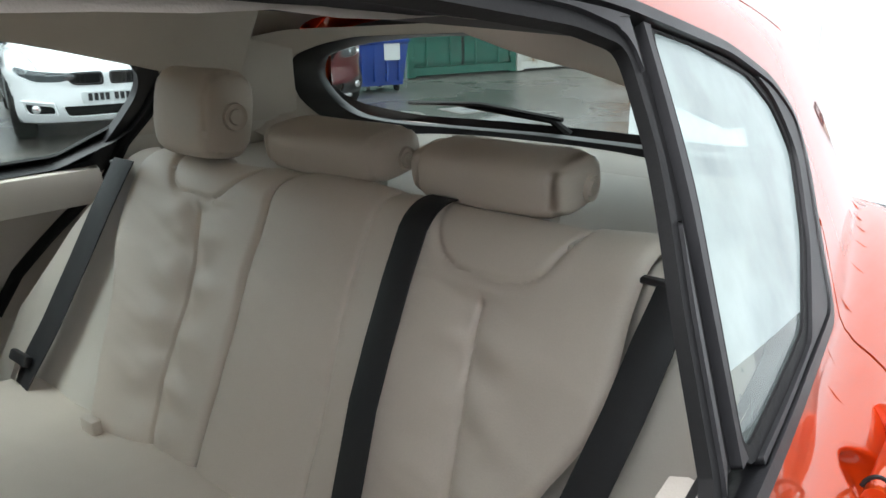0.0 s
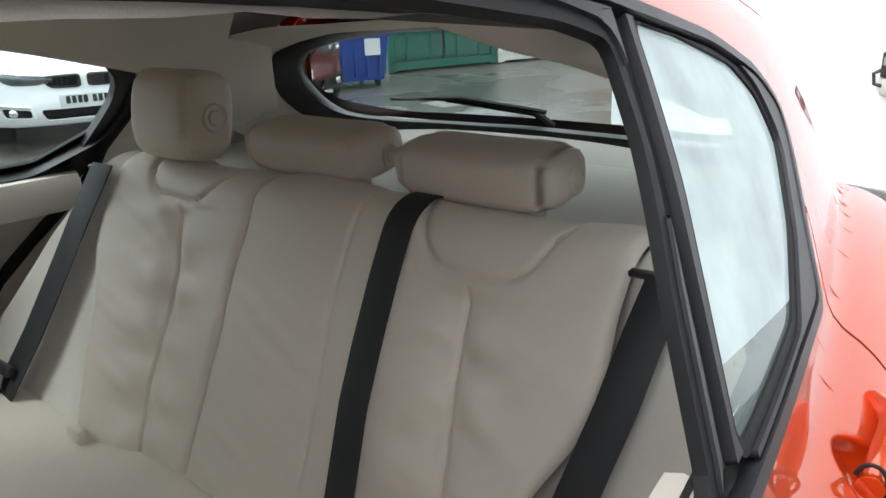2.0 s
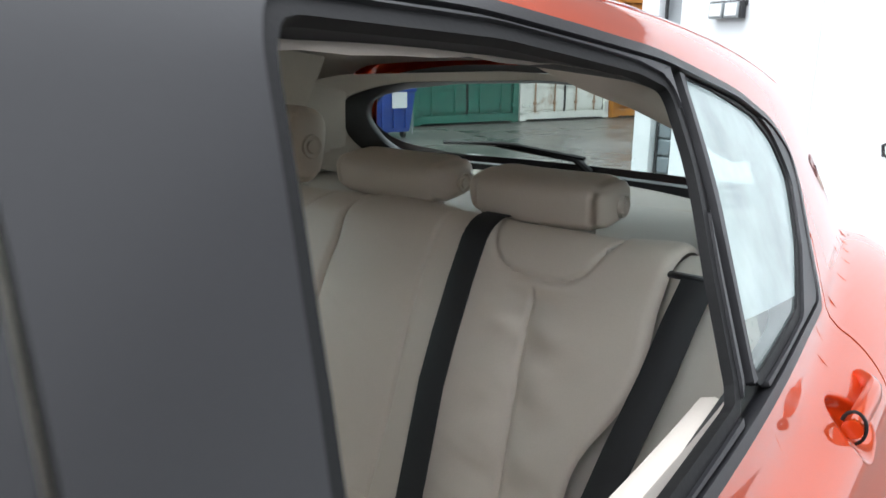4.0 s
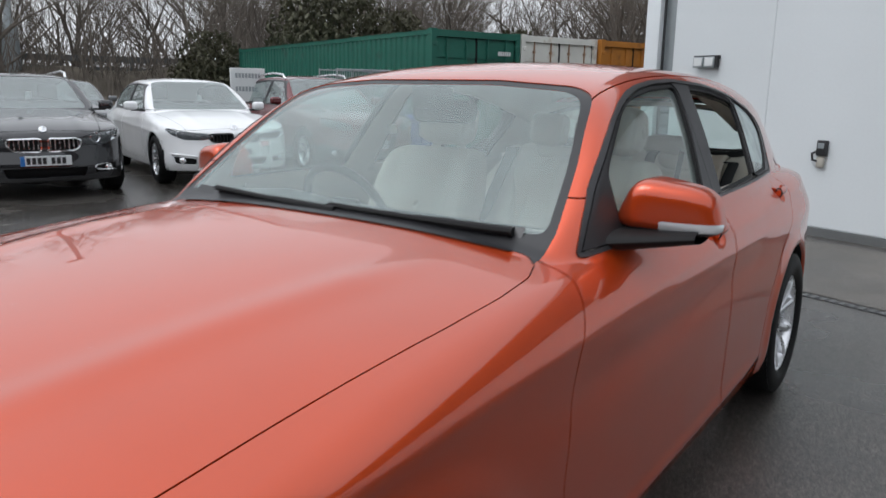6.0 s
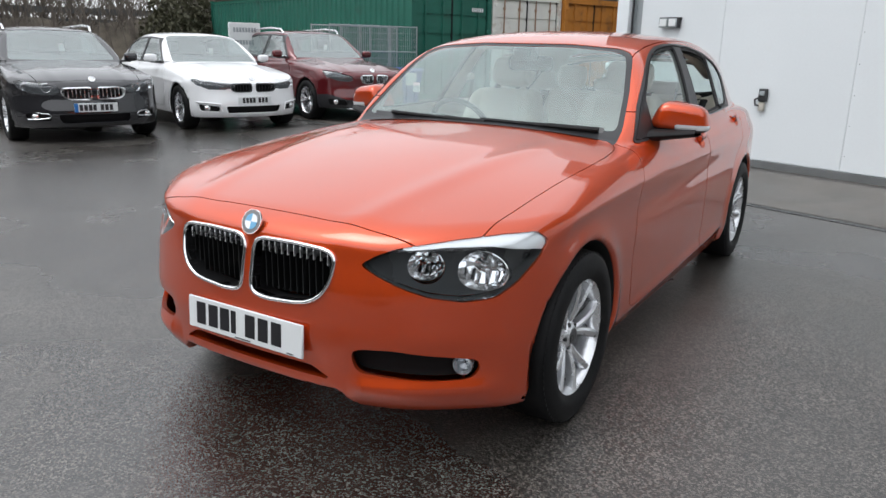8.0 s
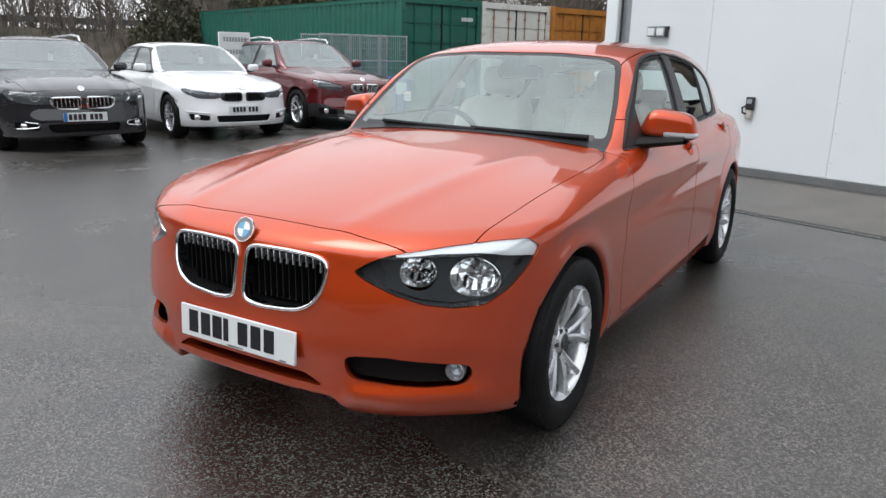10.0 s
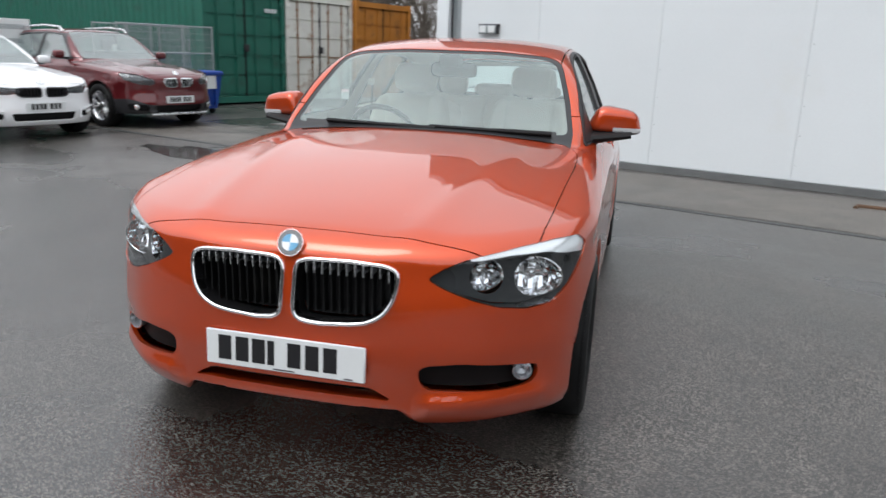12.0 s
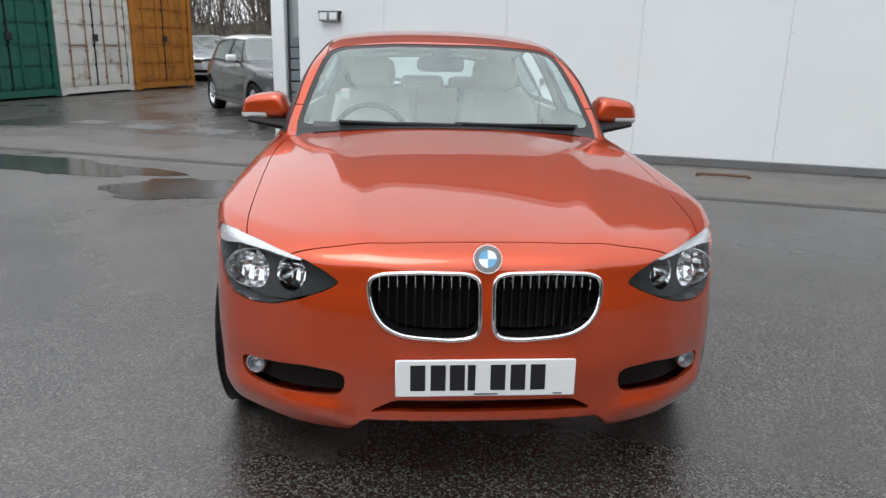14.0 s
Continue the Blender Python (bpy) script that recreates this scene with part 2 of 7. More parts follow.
def skin(f, lo, hi, h):
    """The surface f = 0 of a solid (f < 0 inside) as vertices, normals and triangles."""
    ax = [np.arange(a, b + h, h) for a, b in zip(lo, hi)]
    X, Y, Z = np.meshgrid(*ax, indexing="ij")
    D = f(X, Y, Z)
    S = D < 0
    c = sum(S[i:S.shape[0] - 1 + i, j:S.shape[1] - 1 + j, k:S.shape[2] - 1 + k].astype(np.int8) for i in (0, 1) for j in (0, 1) for k in (0, 1))
    on = (c > 0) & (c < 8)
    idx = np.full(on.shape, -1)
    idx[on] = np.arange(on.sum())
    ijk = np.argwhere(on)
    V = np.stack([ax[d][ijk[:, d]] + h / 2 for d in range(3)], 1)
    e = 1e-3

    def grad(P):
        return np.stack([f(*(P + e * np.eye(3)[d]).T) - f(*(P - e * np.eye(3)[d]).T) for d in range(3)], 1) / (2 * e)
    for _ in range(6):
        g = grad(V)
        d = f(*V.T)
        step = g * (d / ((g**2).sum(1) + 1e-9))[:, None]
        V = V - step * np.minimum(1, h / (np.linalg.norm(step, axis=1) + 1e-9))[:, None]
    N = grad(V)
    N /= np.linalg.norm(N, axis=1)[:, None] + 1e-9
    Q = []
    for d in range(3):
        a, b = [k for k in range(3) if k != d]
        s0, s1 = [slice(None)] * 3, [slice(None)] * 3
        s0[d], s1[d] = slice(0, -1), slice(1, None)
        p = np.argwhere(S[tuple(s0)] != S[tuple(s1)])
        p = p[(p[:, a] > 0) & (p[:, b] > 0) & (p[:, a] < on.shape[a]) & (p[:, b] < on.shape[b])]
        ea, eb = np.eye(3, dtype=int)[a], np.eye(3, dtype=int)[b]
        Q.append(np.stack([idx[tuple(w.T)] for w in (p, p - ea, p - ea - eb, p - eb)], 1))
    Q = np.concatenate(Q)
    fn = np.cross(V[Q[:, 2]] - V[Q[:, 0]], V[Q[:, 3]] - V[Q[:, 1]])
    bad = (fn * N[Q[:, 0]]).sum(1) < 0
    Q[bad] = Q[bad][:, ::-1]
    T = np.concatenate([Q[:, [0, 1, 2]], Q[:, [0, 2, 3]]])
    return V, N, T


def compact(V, N, T):
    used = np.unique(T)
    back = np.full(len(V), -1)
    back[used] = np.arange(len(used))
    return V[used], N[used], back[T]


def split(M, phi):
    """Cuts a skin along phi = 0: the piece inside (phi < 0) and the rest."""
    V, N, T = M
    if len(T) == 0:
        return M, M
    d = phi(*V.T)
    d = np.where(np.abs(d) < 1e-9, 1e-9, d)
    s = d[T] < 0
    n = s.sum(1)
    mixed = T[(n > 0) & (n < 3)]
    if len(mixed) == 0:
        return compact(V, N, T[n == 3]), compact(V, N, T[n == 0])
    ed = np.sort(np.concatenate([mixed[:, [0, 1]], mixed[:, [1, 2]], mixed[:, [2, 0]]]), 1)
    ed = np.unique(ed[(d[ed[:, 0]] < 0) != (d[ed[:, 1]] < 0)], axis=0)
    a, b = np.zeros(len(ed)), np.ones(len(ed))
    low = d[ed[:, 0]] < 0
    for _ in range(12):
        m = (a + b) / 2
        w = phi(*(V[ed[:, 0]] * (1 - m)[:, None] + V[ed[:, 1]] * m[:, None]).T) < 0
        a, b = np.where(w == low, m, a), np.where(w == low, b, m)
    m = ((a + b) / 2)[:, None]
    nv, nn = V[ed[:, 0]] * (1 - m) + V[ed[:, 1]] * m, N[ed[:, 0]] * (1 - m) + N[ed[:, 1]] * m
    nn /= np.linalg.norm(nn, axis=1)[:, None] + 1e-9
    at = {(int(i), int(j)): len(V) + k for k, (i, j) in enumerate(ed)}
    ins, outs = [], []
    for t in mixed:
        t = [int(v) for v in t]
        neg = [v for v in t if d[v] < 0]
        alone_in = len(neg) == 1
        k = t.index(neg[0]) if alone_in else [i for i, v in enumerate(t) if d[v] >= 0][0]
        p, q, r = t[k], t[(k + 1) % 3], t[(k + 2) % 3]
        pq, pr = at[min(p, q), max(p, q)], at[min(p, r), max(p, r)]
        one, two = (ins, outs) if alone_in else (outs, ins)
        one.append((p, pq, pr))
        two += [(pq, q, r), (pq, r, pr)]
    V2, N2 = np.concatenate([V, nv]), np.concatenate([N, nn])
    ti = np.concatenate([T[n == 3], np.array(ins).reshape(-1, 3).astype(int)])
    to = np.concatenate([T[n == 0], np.array(outs).reshape(-1, 3).astype(int)])
    return compact(V2, N2, ti), compact(V2, N2, to)


def cut_line(M, phi, gap=0.004):
    """Cuts a piece out along phi = 0 and leaves an open joint between it and the rest."""
    piece, rest = split(M, lambda x, y, z: phi(x, y, z) + gap / 2)
    _, rest = split(rest, lambda x, y, z: phi(x, y, z) - gap / 2)
    return piece, rest


def flange(M, depth):
    """Turns the open edges of a piece inwards, to give it thickness."""
    V, N, T = M
    if len(T) == 0:
        return M
    e = np.concatenate([T[:, [0, 1]], T[:, [1, 2]], T[:, [2, 0]]])
    key = np.sort(e, 1)
    _, inv, cnt = np.unique(key, axis=0, return_inverse=True, return_counts=True)
    rim = e[cnt[inv.ravel()] == 1]
    vs = np.unique(rim)
    back = {int(v): i for i, v in enumerate(vs)}
    k = len(V)
    V2 = np.concatenate([V, V[vs], V[vs] - N[vs] * depth])
    mid = V[rim].mean(1)
    N2 = np.concatenate([N, N[vs], N[vs]])
    F = []
    for a, b in rim:
        ia, ib = k + back[int(a)], k + back[int(b)]
        F += [(ib, ia, ia + len(vs)), (ib, ia + len(vs), ib + len(vs))]
    F = np.array(F)
    fn = np.cross(V2[F[:, 1]] - V2[F[:, 0]], V2[F[:, 2]] - V2[F[:, 0]])
    acc = np.zeros_like(V2)
    for j in range(3):
        np.add.at(acc, F[:, j], fn)
    w = np.linalg.norm(acc, axis=1) > 1e-12
    w[:k] = False
    N2[w] = acc[w] / np.linalg.norm(acc[w], axis=1)[:, None]
    return V2, N2, np.concatenate([T, F])


def shift(M, d):
    return M[0] + M[1] * d, M[1], M[2]


def mesh_part(name, M, material, parent=None, label=""):
    """Links a skin piece as one mesh object with its own normals."""
    V, N, T = M
    me = bpy.data.meshes.new(name)
    me.from_pydata(V.tolist(), [], T.tolist())
    me.polygons.foreach_set("use_smooth", [True] * len(me.polygons))
    if len(T):
        me.normals_split_custom_set_from_vertices(N.tolist())
    me.materials.append(material)
    ob = new(name, me)
    ob.parent = parent
    return tagged(ob, label)


class Geo:
    """Faces gathered from simple forms; every form is written straight into lists."""

    def __init__(self):
        self.v, self.f = [], []

    def add(self, v, f, m=None):
        k = len(self.v)
        self.v += [tuple(m @ Vector(p)) if m else tuple(p) for p in v]
        self.f += [tuple(i + k for i in q) for q in f]
        return self

    def box(self, lo, hi, m=None):
        (a, b, c), (d, e, g) = lo, hi
        v = [(a, b, c), (d, b, c), (d, e, c), (a, e, c), (a, b, g), (d, b, g), (d, e, g), (a, e, g)]
        return self.add(v, [(3, 2, 1, 0), (4, 5, 6, 7), (0, 1, 5, 4), (1, 2, 6, 5), (2, 3, 7, 6), (3, 0, 4, 7)], m)

    def rbox(self, lo, hi, r, m=None, seg=2):
        bm = bmesh.new()
        bmesh.ops.create_cube(bm, size=1)
        for q in bm.verts:
            q.co = [lo[i] + (q.co[i] + 0.5) * (hi[i] - lo[i]) for i in range(3)]
        bmesh.ops.bevel(bm, geom=bm.edges[:], offset=r, segments=seg, affect="EDGES", profile=0.5)
        bm.verts.index_update()
        v, f = [tuple(q.co) for q in bm.verts], [tuple(w.index for w in q.verts) for q in bm.faces]
        bm.free()
        return self.add(v, f, m)

    def lathe(self, profile, n=32, m=None, closed=False):
        """profile: (radius, height) pairs turned about z."""
        v = [(r * math.cos(2 * math.pi * i / n), r * math.sin(2 * math.pi * i / n), z) for r, z in profile for i in range(n)]
        k = len(profile)
        f = [(j * n + i, j * n + (i + 1) % n, ((j + 1) % k) * n + (i + 1) % n, ((j + 1) % k) * n + i) for j in range(k if closed else k - 1) for i in range(n)]
        return self.add(v, f, m)

    def disc(self, r, z=0, n=24, m=None):
        return self.add([(r * math.cos(2 * math.pi * i / n), r * math.sin(2 * math.pi * i / n), z) for i in range(n)], [tuple(range(n))], m)

    def tube(self, pts, r, n=8, caps=True, m=None, closed=False):
        pts = [Vector(p) for p in pts]
        rs = r if isinstance(r, (list, tuple)) else [r] * len(pts)
        v, side = [], None
        for i, p in enumerate(pts):
            d = (pts[(i + 1) % len(pts)] - pts[i - 1]) if closed else (pts[min(i + 1, len(pts) - 1)] - pts[max(i - 1, 0)])
            d.normalize()
            if side is None:
                side = d.orthogonal().normalized()
            side = (side - d * side.dot(d)).normalized()
            up = d.cross(side)
            v += [p + (side * math.cos(2 * math.pi * j / n) + up * math.sin(2 * math.pi * j / n)) * rs[i] for j in range(n)]
        k = len(pts)
        f = [(i * n + j, i * n + (j + 1) % n, ((i + 1) % k) * n + (j + 1) % n, ((i + 1) % k) * n + j) for i in range(k if closed else k - 1) for j in range(n)]
        if caps and not closed:
            f += [tuple(reversed(range(n))), tuple((k - 1) * n + j for j in range(n))]
        return self.add(v, f, m)

    def prism(self, pts, depth, m=None):
        """A flat outline in x, y given depth along z."""
        n = len(pts)
        v = [(x, y, 0) for x, y in pts] + [(x, y, depth) for x, y in pts]
        return self.add(v, [tuple(reversed(range(n))), tuple(range(n, 2 * n))] + [(i, (i + 1) % n, n + (i + 1) % n, n + i) for i in range(n)], m)

    def grid(self, P, m=None, flip=False):
        """P: rows of points."""
        r, c = len(P), len(P[0])
        f = [(i * c + j, i * c + j + 1, (i + 1) * c + j + 1, (i + 1) * c + j) for i in range(r - 1) for j in range(c - 1)]
        return self.add([p for row in P for p in row], [q[::-1] for q in f] if flip else f, m)

    def mesh(self, name, material, smooth=40, bevel=0.0):
        me = bpy.data.meshes.new(name)
        me.from_pydata(self.v, [], self.f)
        me.materials.append(material)
        if smooth:
            me.polygons.foreach_set("use_smooth", [True] * len(me.polygons))
            me.set_sharp_from_angle(angle=radians(smooth))
        me.update()
        return me


def part(name, geo, material, parent=None, label="", smooth=40):
    """Links a Geo as ONE mesh object, under a thing or a part if one is given."""
    ob = new(name, geo.mesh(name, material, smooth))
    ob.parent = parent
    return tagged(ob, label)


def empty(name, m, label, category, group="", kind=""):
    ob = new(name)
    ob.matrix_world = m
    ob.empty_display_size = 0.1
    return tagged(ob, label, category, group, kind)


YARD = radians(-20)
UX, VX = Vector((math.cos(YARD), math.sin(YARD), 0)), Vector((-math.sin(YARD), math.cos(YARD), 0))


def yard(a, b, z=0.0):
    """A place in the yard's own square: a along the white wall, b away from it to the back."""
    return UX * a + VX * b + Vector((0, 0, z))


def yard_pose(a, b, z=0.0, turn=0.0):
    return Matrix.Translation(yard(a, b, z)) @ Matrix.Rotation(YARD + radians(turn), 4, "Z")

# ---- the yard: ground and walls ----
def asphalt(name, lo, hi, wet=0.5):
    """Wet tarmac: light and dark chippings, damp patches that gleam, worn tracks."""
    m = bpy.data.materials.new(name)
    m.use_nodes = True
    n, l = m.node_tree.nodes, m.node_tree.links
    p = n["Principled BSDF"]
    tc = n.new("ShaderNodeTexCoord")
    vor, chip, big, mid = n.new("ShaderNodeTexVoronoi"), n.new("ShaderNodeTexNoise"), n.new("ShaderNodeTexNoise"), n.new("ShaderNodeTexNoise")
    vor.inputs["Scale"].default_value = 160
    chip.inputs["Scale"].default_value, chip.inputs["Detail"].default_value = 180, 2
    big.inputs["Scale"].default_value, big.inputs["Detail"].default_value, big.inputs["Distortion"].default_value = 0.33, 5, 0.4
    mid.inputs["Scale"].default_value, mid.inputs["Detail"].default_value = 2.6, 7
    for t in (vor, chip, big, mid):
        l.new(tc.outputs["Object"], t.inputs["Vector"])
    sep = n.new("ShaderNodeSeparateColor")
    l.new(vor.outputs["Color"], sep.inputs[0])
    r1 = n.new("ShaderNodeMapRange")
    r1.inputs["From Min"].default_value, r1.inputs["From Max"].default_value = 0.45, 1.0
    r1.inputs["To Min"].default_value, r1.inputs["To Max"].default_value = lo, hi
    l.new(sep.outputs[0], r1.inputs["Value"])
    r2 = n.new("ShaderNodeMapRange")
    r2.inputs["From Min"].default_value, r2.inputs["From Max"].default_value = 0.3, 0.7
    r2.inputs["To Min"].default_value, r2.inputs["To Max"].default_value = 0.72, 1.25
    l.new(mid.outputs["Fac"], r2.inputs["Value"])
    mu = n.new("ShaderNodeMath")
    mu.operation = "MULTIPLY"
    l.new(r1.outputs[0], mu.inputs[0])
    l.new(r2.outputs[0], mu.inputs[1])
    wetr = n.new("ShaderNodeMapRange")
    wetr.inputs["From Min"].default_value, wetr.inputs["From Max"].default_value = 0.42, 0.58
    l.new(big.outputs["Fac"], wetr.inputs["Value"])
    mu2 = n.new("ShaderNodeMapRange")
    mu2.inputs["To Min"].default_value, mu2.inputs["To Max"].default_value = 1.15, 0.75
    l.new(wetr.outputs[0], mu2.inputs["Value"])
    mu3 = n.new("ShaderNodeMath")
    mu3.operation = "MULTIPLY"
    l.new(mu.outputs[0], mu3.inputs[0])
    l.new(mu2.outputs[0], mu3.inputs[1])
    cc = n.new("ShaderNodeCombineColor")
    for i, k in enumerate((1.08, 0.975, 0.86)):
        s = n.new("ShaderNodeMath")
        s.operation = "MULTIPLY"
        s.inputs[1].default_value = k
        l.new(mu3.outputs[0], s.inputs[0])
        l.new(s.outputs[0], cc.inputs[i])
    l.new(cc.outputs[0], p.inputs["Base Color"])
    rr = n.new("ShaderNodeMapRange")
    rr.inputs["To Min"].default_value, rr.inputs["To Max"].default_value = 0.48 - 0.18 * wet, 0.26 - 0.14 * wet
    p.inputs["Specular IOR Level"].default_value = 0.5 + 0.85 * wet
    l.new(wetr.outputs[0], rr.inputs["Value"])
    radd = n.new("ShaderNodeMath")
    radd.operation = "MULTIPLY_ADD"
    l.new(mid.outputs["Fac"], radd.inputs[0])
    radd.inputs[1].default_value = 0.15
    l.new(rr.outputs[0], radd.inputs[2])
    l.new(radd.outputs[0], p.inputs["Roughness"])
    bp = n.new("ShaderNodeBump")
    bp.inputs["Strength"].default_value, bp.inputs["Distance"].default_value = 0.34, 0.004
    l.new(vor.outputs["Distance"], bp.inputs["Height"])
    l.new(bp.outputs[0], p.inputs["Normal"])
    return m


ASPHALT = asphalt("wet_asphalt", 0.014, 0.135, 0.9)
APRON = asphalt("damp_concrete_apron", 0.074, 0.140, 0.15)
LIGHT_BLOCK = mat("unseen_dark_wall", (0.075, 0.072, 0.066), 0.8, vary=0.2, scale=0.7, fine=12, bump=0.1)
CLADDING = mat("dark_profiled_cladding", (0.09, 0.085, 0.08), 0.5, vary=0.1, scale=1.5, bump=0.03)
WALL_WHITE = mat("white_cladding", (0.67, 0.705, 0.72), 0.38, vary=0.03, scale=0.8, fine=40, bump=0.02, island=0.035, stain=(0.66, 0.68, 0.67), stain_amount=0.15, stain_scale=0.7)
JOINT = mat("panel_joint", (0.58, 0.61, 0.62), 0.6, vary=0.1, bump=0.05)
PLINTH = mat("grey_plinth", (0.12, 0.125, 0.125), 0.6, vary=0.2, scale=3, bump=0.2)
GREY_STEEL = mat("grey_steel", (0.30, 0.33, 0.34), 0.5, 0.3, vary=0.1, bump=0.05)
SLATE = mat("slate_grey_shutter", (0.13, 0.155, 0.17), 0.5, vary=0.1, bump=0.05)
GREEN_STEEL = mat("green_container_paint", (0.012, 0.115, 0.080), 0.45, vary=0.2, scale=1.5, fine=30, bump=0.1, stain=(0.02, 0.07, 0.05), stain_amount=0.3)
RUSTY_WHITE = mat("rusty_white_paint", (0.66, 0.66, 0.61), 0.6, vary=0.1, scale=2, bump=0.1, stain=(0.26, 0.14, 0.06), stain_amount=0.24, stain_scale=1.9)
RUSTY_ORANGE = mat("rusty_orange_paint", (0.42, 0.16, 0.018), 0.6, vary=0.15, scale=2, bump=0.1, stain=(0.14, 0.055, 0.02), stain_amount=0.30, stain_scale=2.4)
STEEL_DARK = mat("dark_steel", (0.04, 0.04, 0.042), 0.5, 0.5, vary=0.2, bump=0.1)
GALV = mat("galvanised_wire", (0.36, 0.38, 0.39), 0.45, 0.7, vary=0.15, bump=0.05)
WATER = mat("puddle_water", (0.040, 0.040, 0.038), 0.13, vary=0.15, scale=2, bump=0.02, rough_vary=0.10, spec=0.7)
YR = Matrix.Rotation(YARD, 4, "Z")

ground = Geo()
ground.grid([[(x, y, 0) for x in (-600, -60, -30, 0, 30, 60, 600)] for y in (-600, -60, -30, 0, 30, 60, 600)])
tagged(part("ground", ground, ASPHALT, smooth=0), "dark wet asphalt yard", "ground", kind="structure")
apron = Geo()
rows = []
for a in np.linspace(-11.5, 24, 60):
    rows.append([(a, 4.58 + 0.02 * noise.noise(Vector((a * 0.7, 0, 0))), 0.004), (a, 6.42 + 0.05 * noise.noise(Vector((a * 0.5, 3, 0))), 0.004)])
apron.grid(rows, YR, flip=True)
tagged(part("apron", apron, APRON, smooth=0), "damp pale concrete apron along the workshop", "pavement", kind="structure")
drain = empty("drain_channel", yard_pose(0, 4.5), "dark slotted drain channel set in the asphalt", "drain", kind="structure")
g = Geo()
g.box((-11.5, -0.042, -0.02), (24, 0.042, 0.003))
part("channel_bed", g, STEEL_DARK, drain, smooth=0)
g = Geo()
for i in range(560):
    a = -11.4 + i * 0.0625
    g.box((a, -0.034, 0.003), (a + 0.030, 0.034, 0.006))
tagged(part("grating_slots", g, PLINTH, drain, smooth=0), kind="stuff")

# white workshop wall of tall panels
WALL_B, WALL_TOP, EAVES = 6.65, 2.95, 4.85
wall = empty("wall_white", yard_pose(0, 0), "white insulated panel wall of a workshop", "wall", kind="structure")
edges = [-3.95, -2.75, -1.16, 0.45, 2.05, 3.66, 5.26, 6.86, 8.46, 10.06, 11.66, 13.26, 14.86, 16.46, 18.06, 19.66, 21.26]
for a0, a1 in zip(edges[:-1], edges[1:]):
    g = Geo()
    g.rbox((a0 + 0.003, WALL_B, 0.083), (a1 - 0.003, WALL_B + 0.12, WALL_TOP), 0.006, seg=1)
    part("panel", g, WALL_WHITE, wall, smooth=30)
g = Geo()
g.box((-3.95, WALL_B + 0.008, 0.06), (21.3, WALL_B + 0.2, WALL_TOP))
part("joint_backing", g, JOINT, wall, smooth=0)
g = Geo()
g.box((-3.97, WALL_B - 0.02, 0.0), (21.3, WALL_B + 0.15, 0.078))
part("plinth", g, PLINTH, wall, "grey plinth strip at the foot of the wall", smooth=0)
g = Geo()
for a in edges[2:8]:
    for k in range(5):
        g.lathe([(0.0, 0.003), (0.004, 0.002), (0.006, 0.0)], 8, Matrix.Translation((a + 0.03, WALL_B, 0.25 + 0.32 * k)) @ Matrix.Rotation(radians(90), 4, "X"))
tagged(part("fixing_screw_rows", g, GREY_STEEL, wall), kind="stuff")
# corner post, slatted grey return and door jamb at the wall's end
corner = empty("wall_corner", yard_pose(0, 0), "white corner post with a slatted slate-grey shutter", "wall", kind="structure")
g = Geo()
g.rbox((-4.32, WALL_B - 0.05, 0.0), (-4.13, WALL_B + 0.20, WALL_TOP), 0.01)
part("corner_post", g, WALL_WHITE, corner)
g = Geo()
g.box((-4.13, WALL_B + 0.05, 0.0), (-3.94, WALL_B + 0.16, WALL_TOP))
part("grey_jamb", g, GREY_STEEL, corner, smooth=0)
for k in range(9):
    g = Geo()
    g.rbox((-4.12, WALL_B + 0.01, 0.06 + k * 0.148), (-3.955, WALL_B + 0.06, 0.06 + k * 0.148 + 0.135), 0.012, seg=1)
    part("slat", g, SLATE, corner)
g = Geo()
g.box((-4.105, WALL_B - 0.008, 0.0), (-4.085, WALL_B + 0.012, WALL_TOP))
part("dark_edge", g, STEEL_DARK, corner, smooth=0)
g = Geo()
g.box((-4.32, WALL_B + 0.20, 0.0), (-4.20, WALL_B + 14, WALL_TOP))
part("end_wall", g, WALL_WHITE, corner, smooth=0)
g = Geo()
rows, x = [], -4.36
while x < 21.3:
    for dx, dy in ((0.0, 0.0), (0.16, 0.0), (0.19, 0.03), (0.26, 0.03), (0.29, 0.0)):
        rows.append([(x + dx, WALL_B - 0.05 + dy, WALL_TOP - 0.03), (x + dx, WALL_B - 0.05 + dy, EAVES)])
    x += 0.33
g.grid(rows)
g.box((-4.36, WALL_B + 0.0, WALL_TOP + 0.002), (21.3, WALL_B + 0.14, EAVES))
g.box((-4.36, WALL_B + 0.14, WALL_TOP + 0.002), (-4.18, WALL_B + 14, EAVES))
part("upper_cladding", g, CLADDING, corner, "dark profiled cladding above the white panels", smooth=0)
g = Geo()
g.box((-4.35, WALL_B - 0.08, EAVES), (21.3, WALL_B + 14, EAVES + 0.2))
tagged(part("roof", g, GREY_STEEL, smooth=0, parent=None), "flat grey roof of the workshop", "roof", kind="structure")
roof_ob = bpy.data.objects["roof"]
roof_ob.matrix_world = YR

lamp = empty("wall_lamp", yard_pose(-3.49, WALL_B, 1.64), "small square twin floodlight on the white wall", "wall lamp")
for x in (-0.068, 0.068):
    g = Geo()
    g.rbox((x - 0.062, -0.075, -0.055), (x + 0.062, -0.02, 0.055), 0.008)
    part("lamp_head", g, GREY_STEEL, lamp)
    g = Geo()
    g.rbox((x - 0.050, -0.079, -0.040), (x + 0.050, -0.074, 0.045), 0.002, seg=1)
    part("lamp_glass", g, PLATE, lamp)
g = Geo()
g.rbox((-0.16, -0.03, 0.03), (0.16, 0.0, 0.07), 0.004, seg=1)
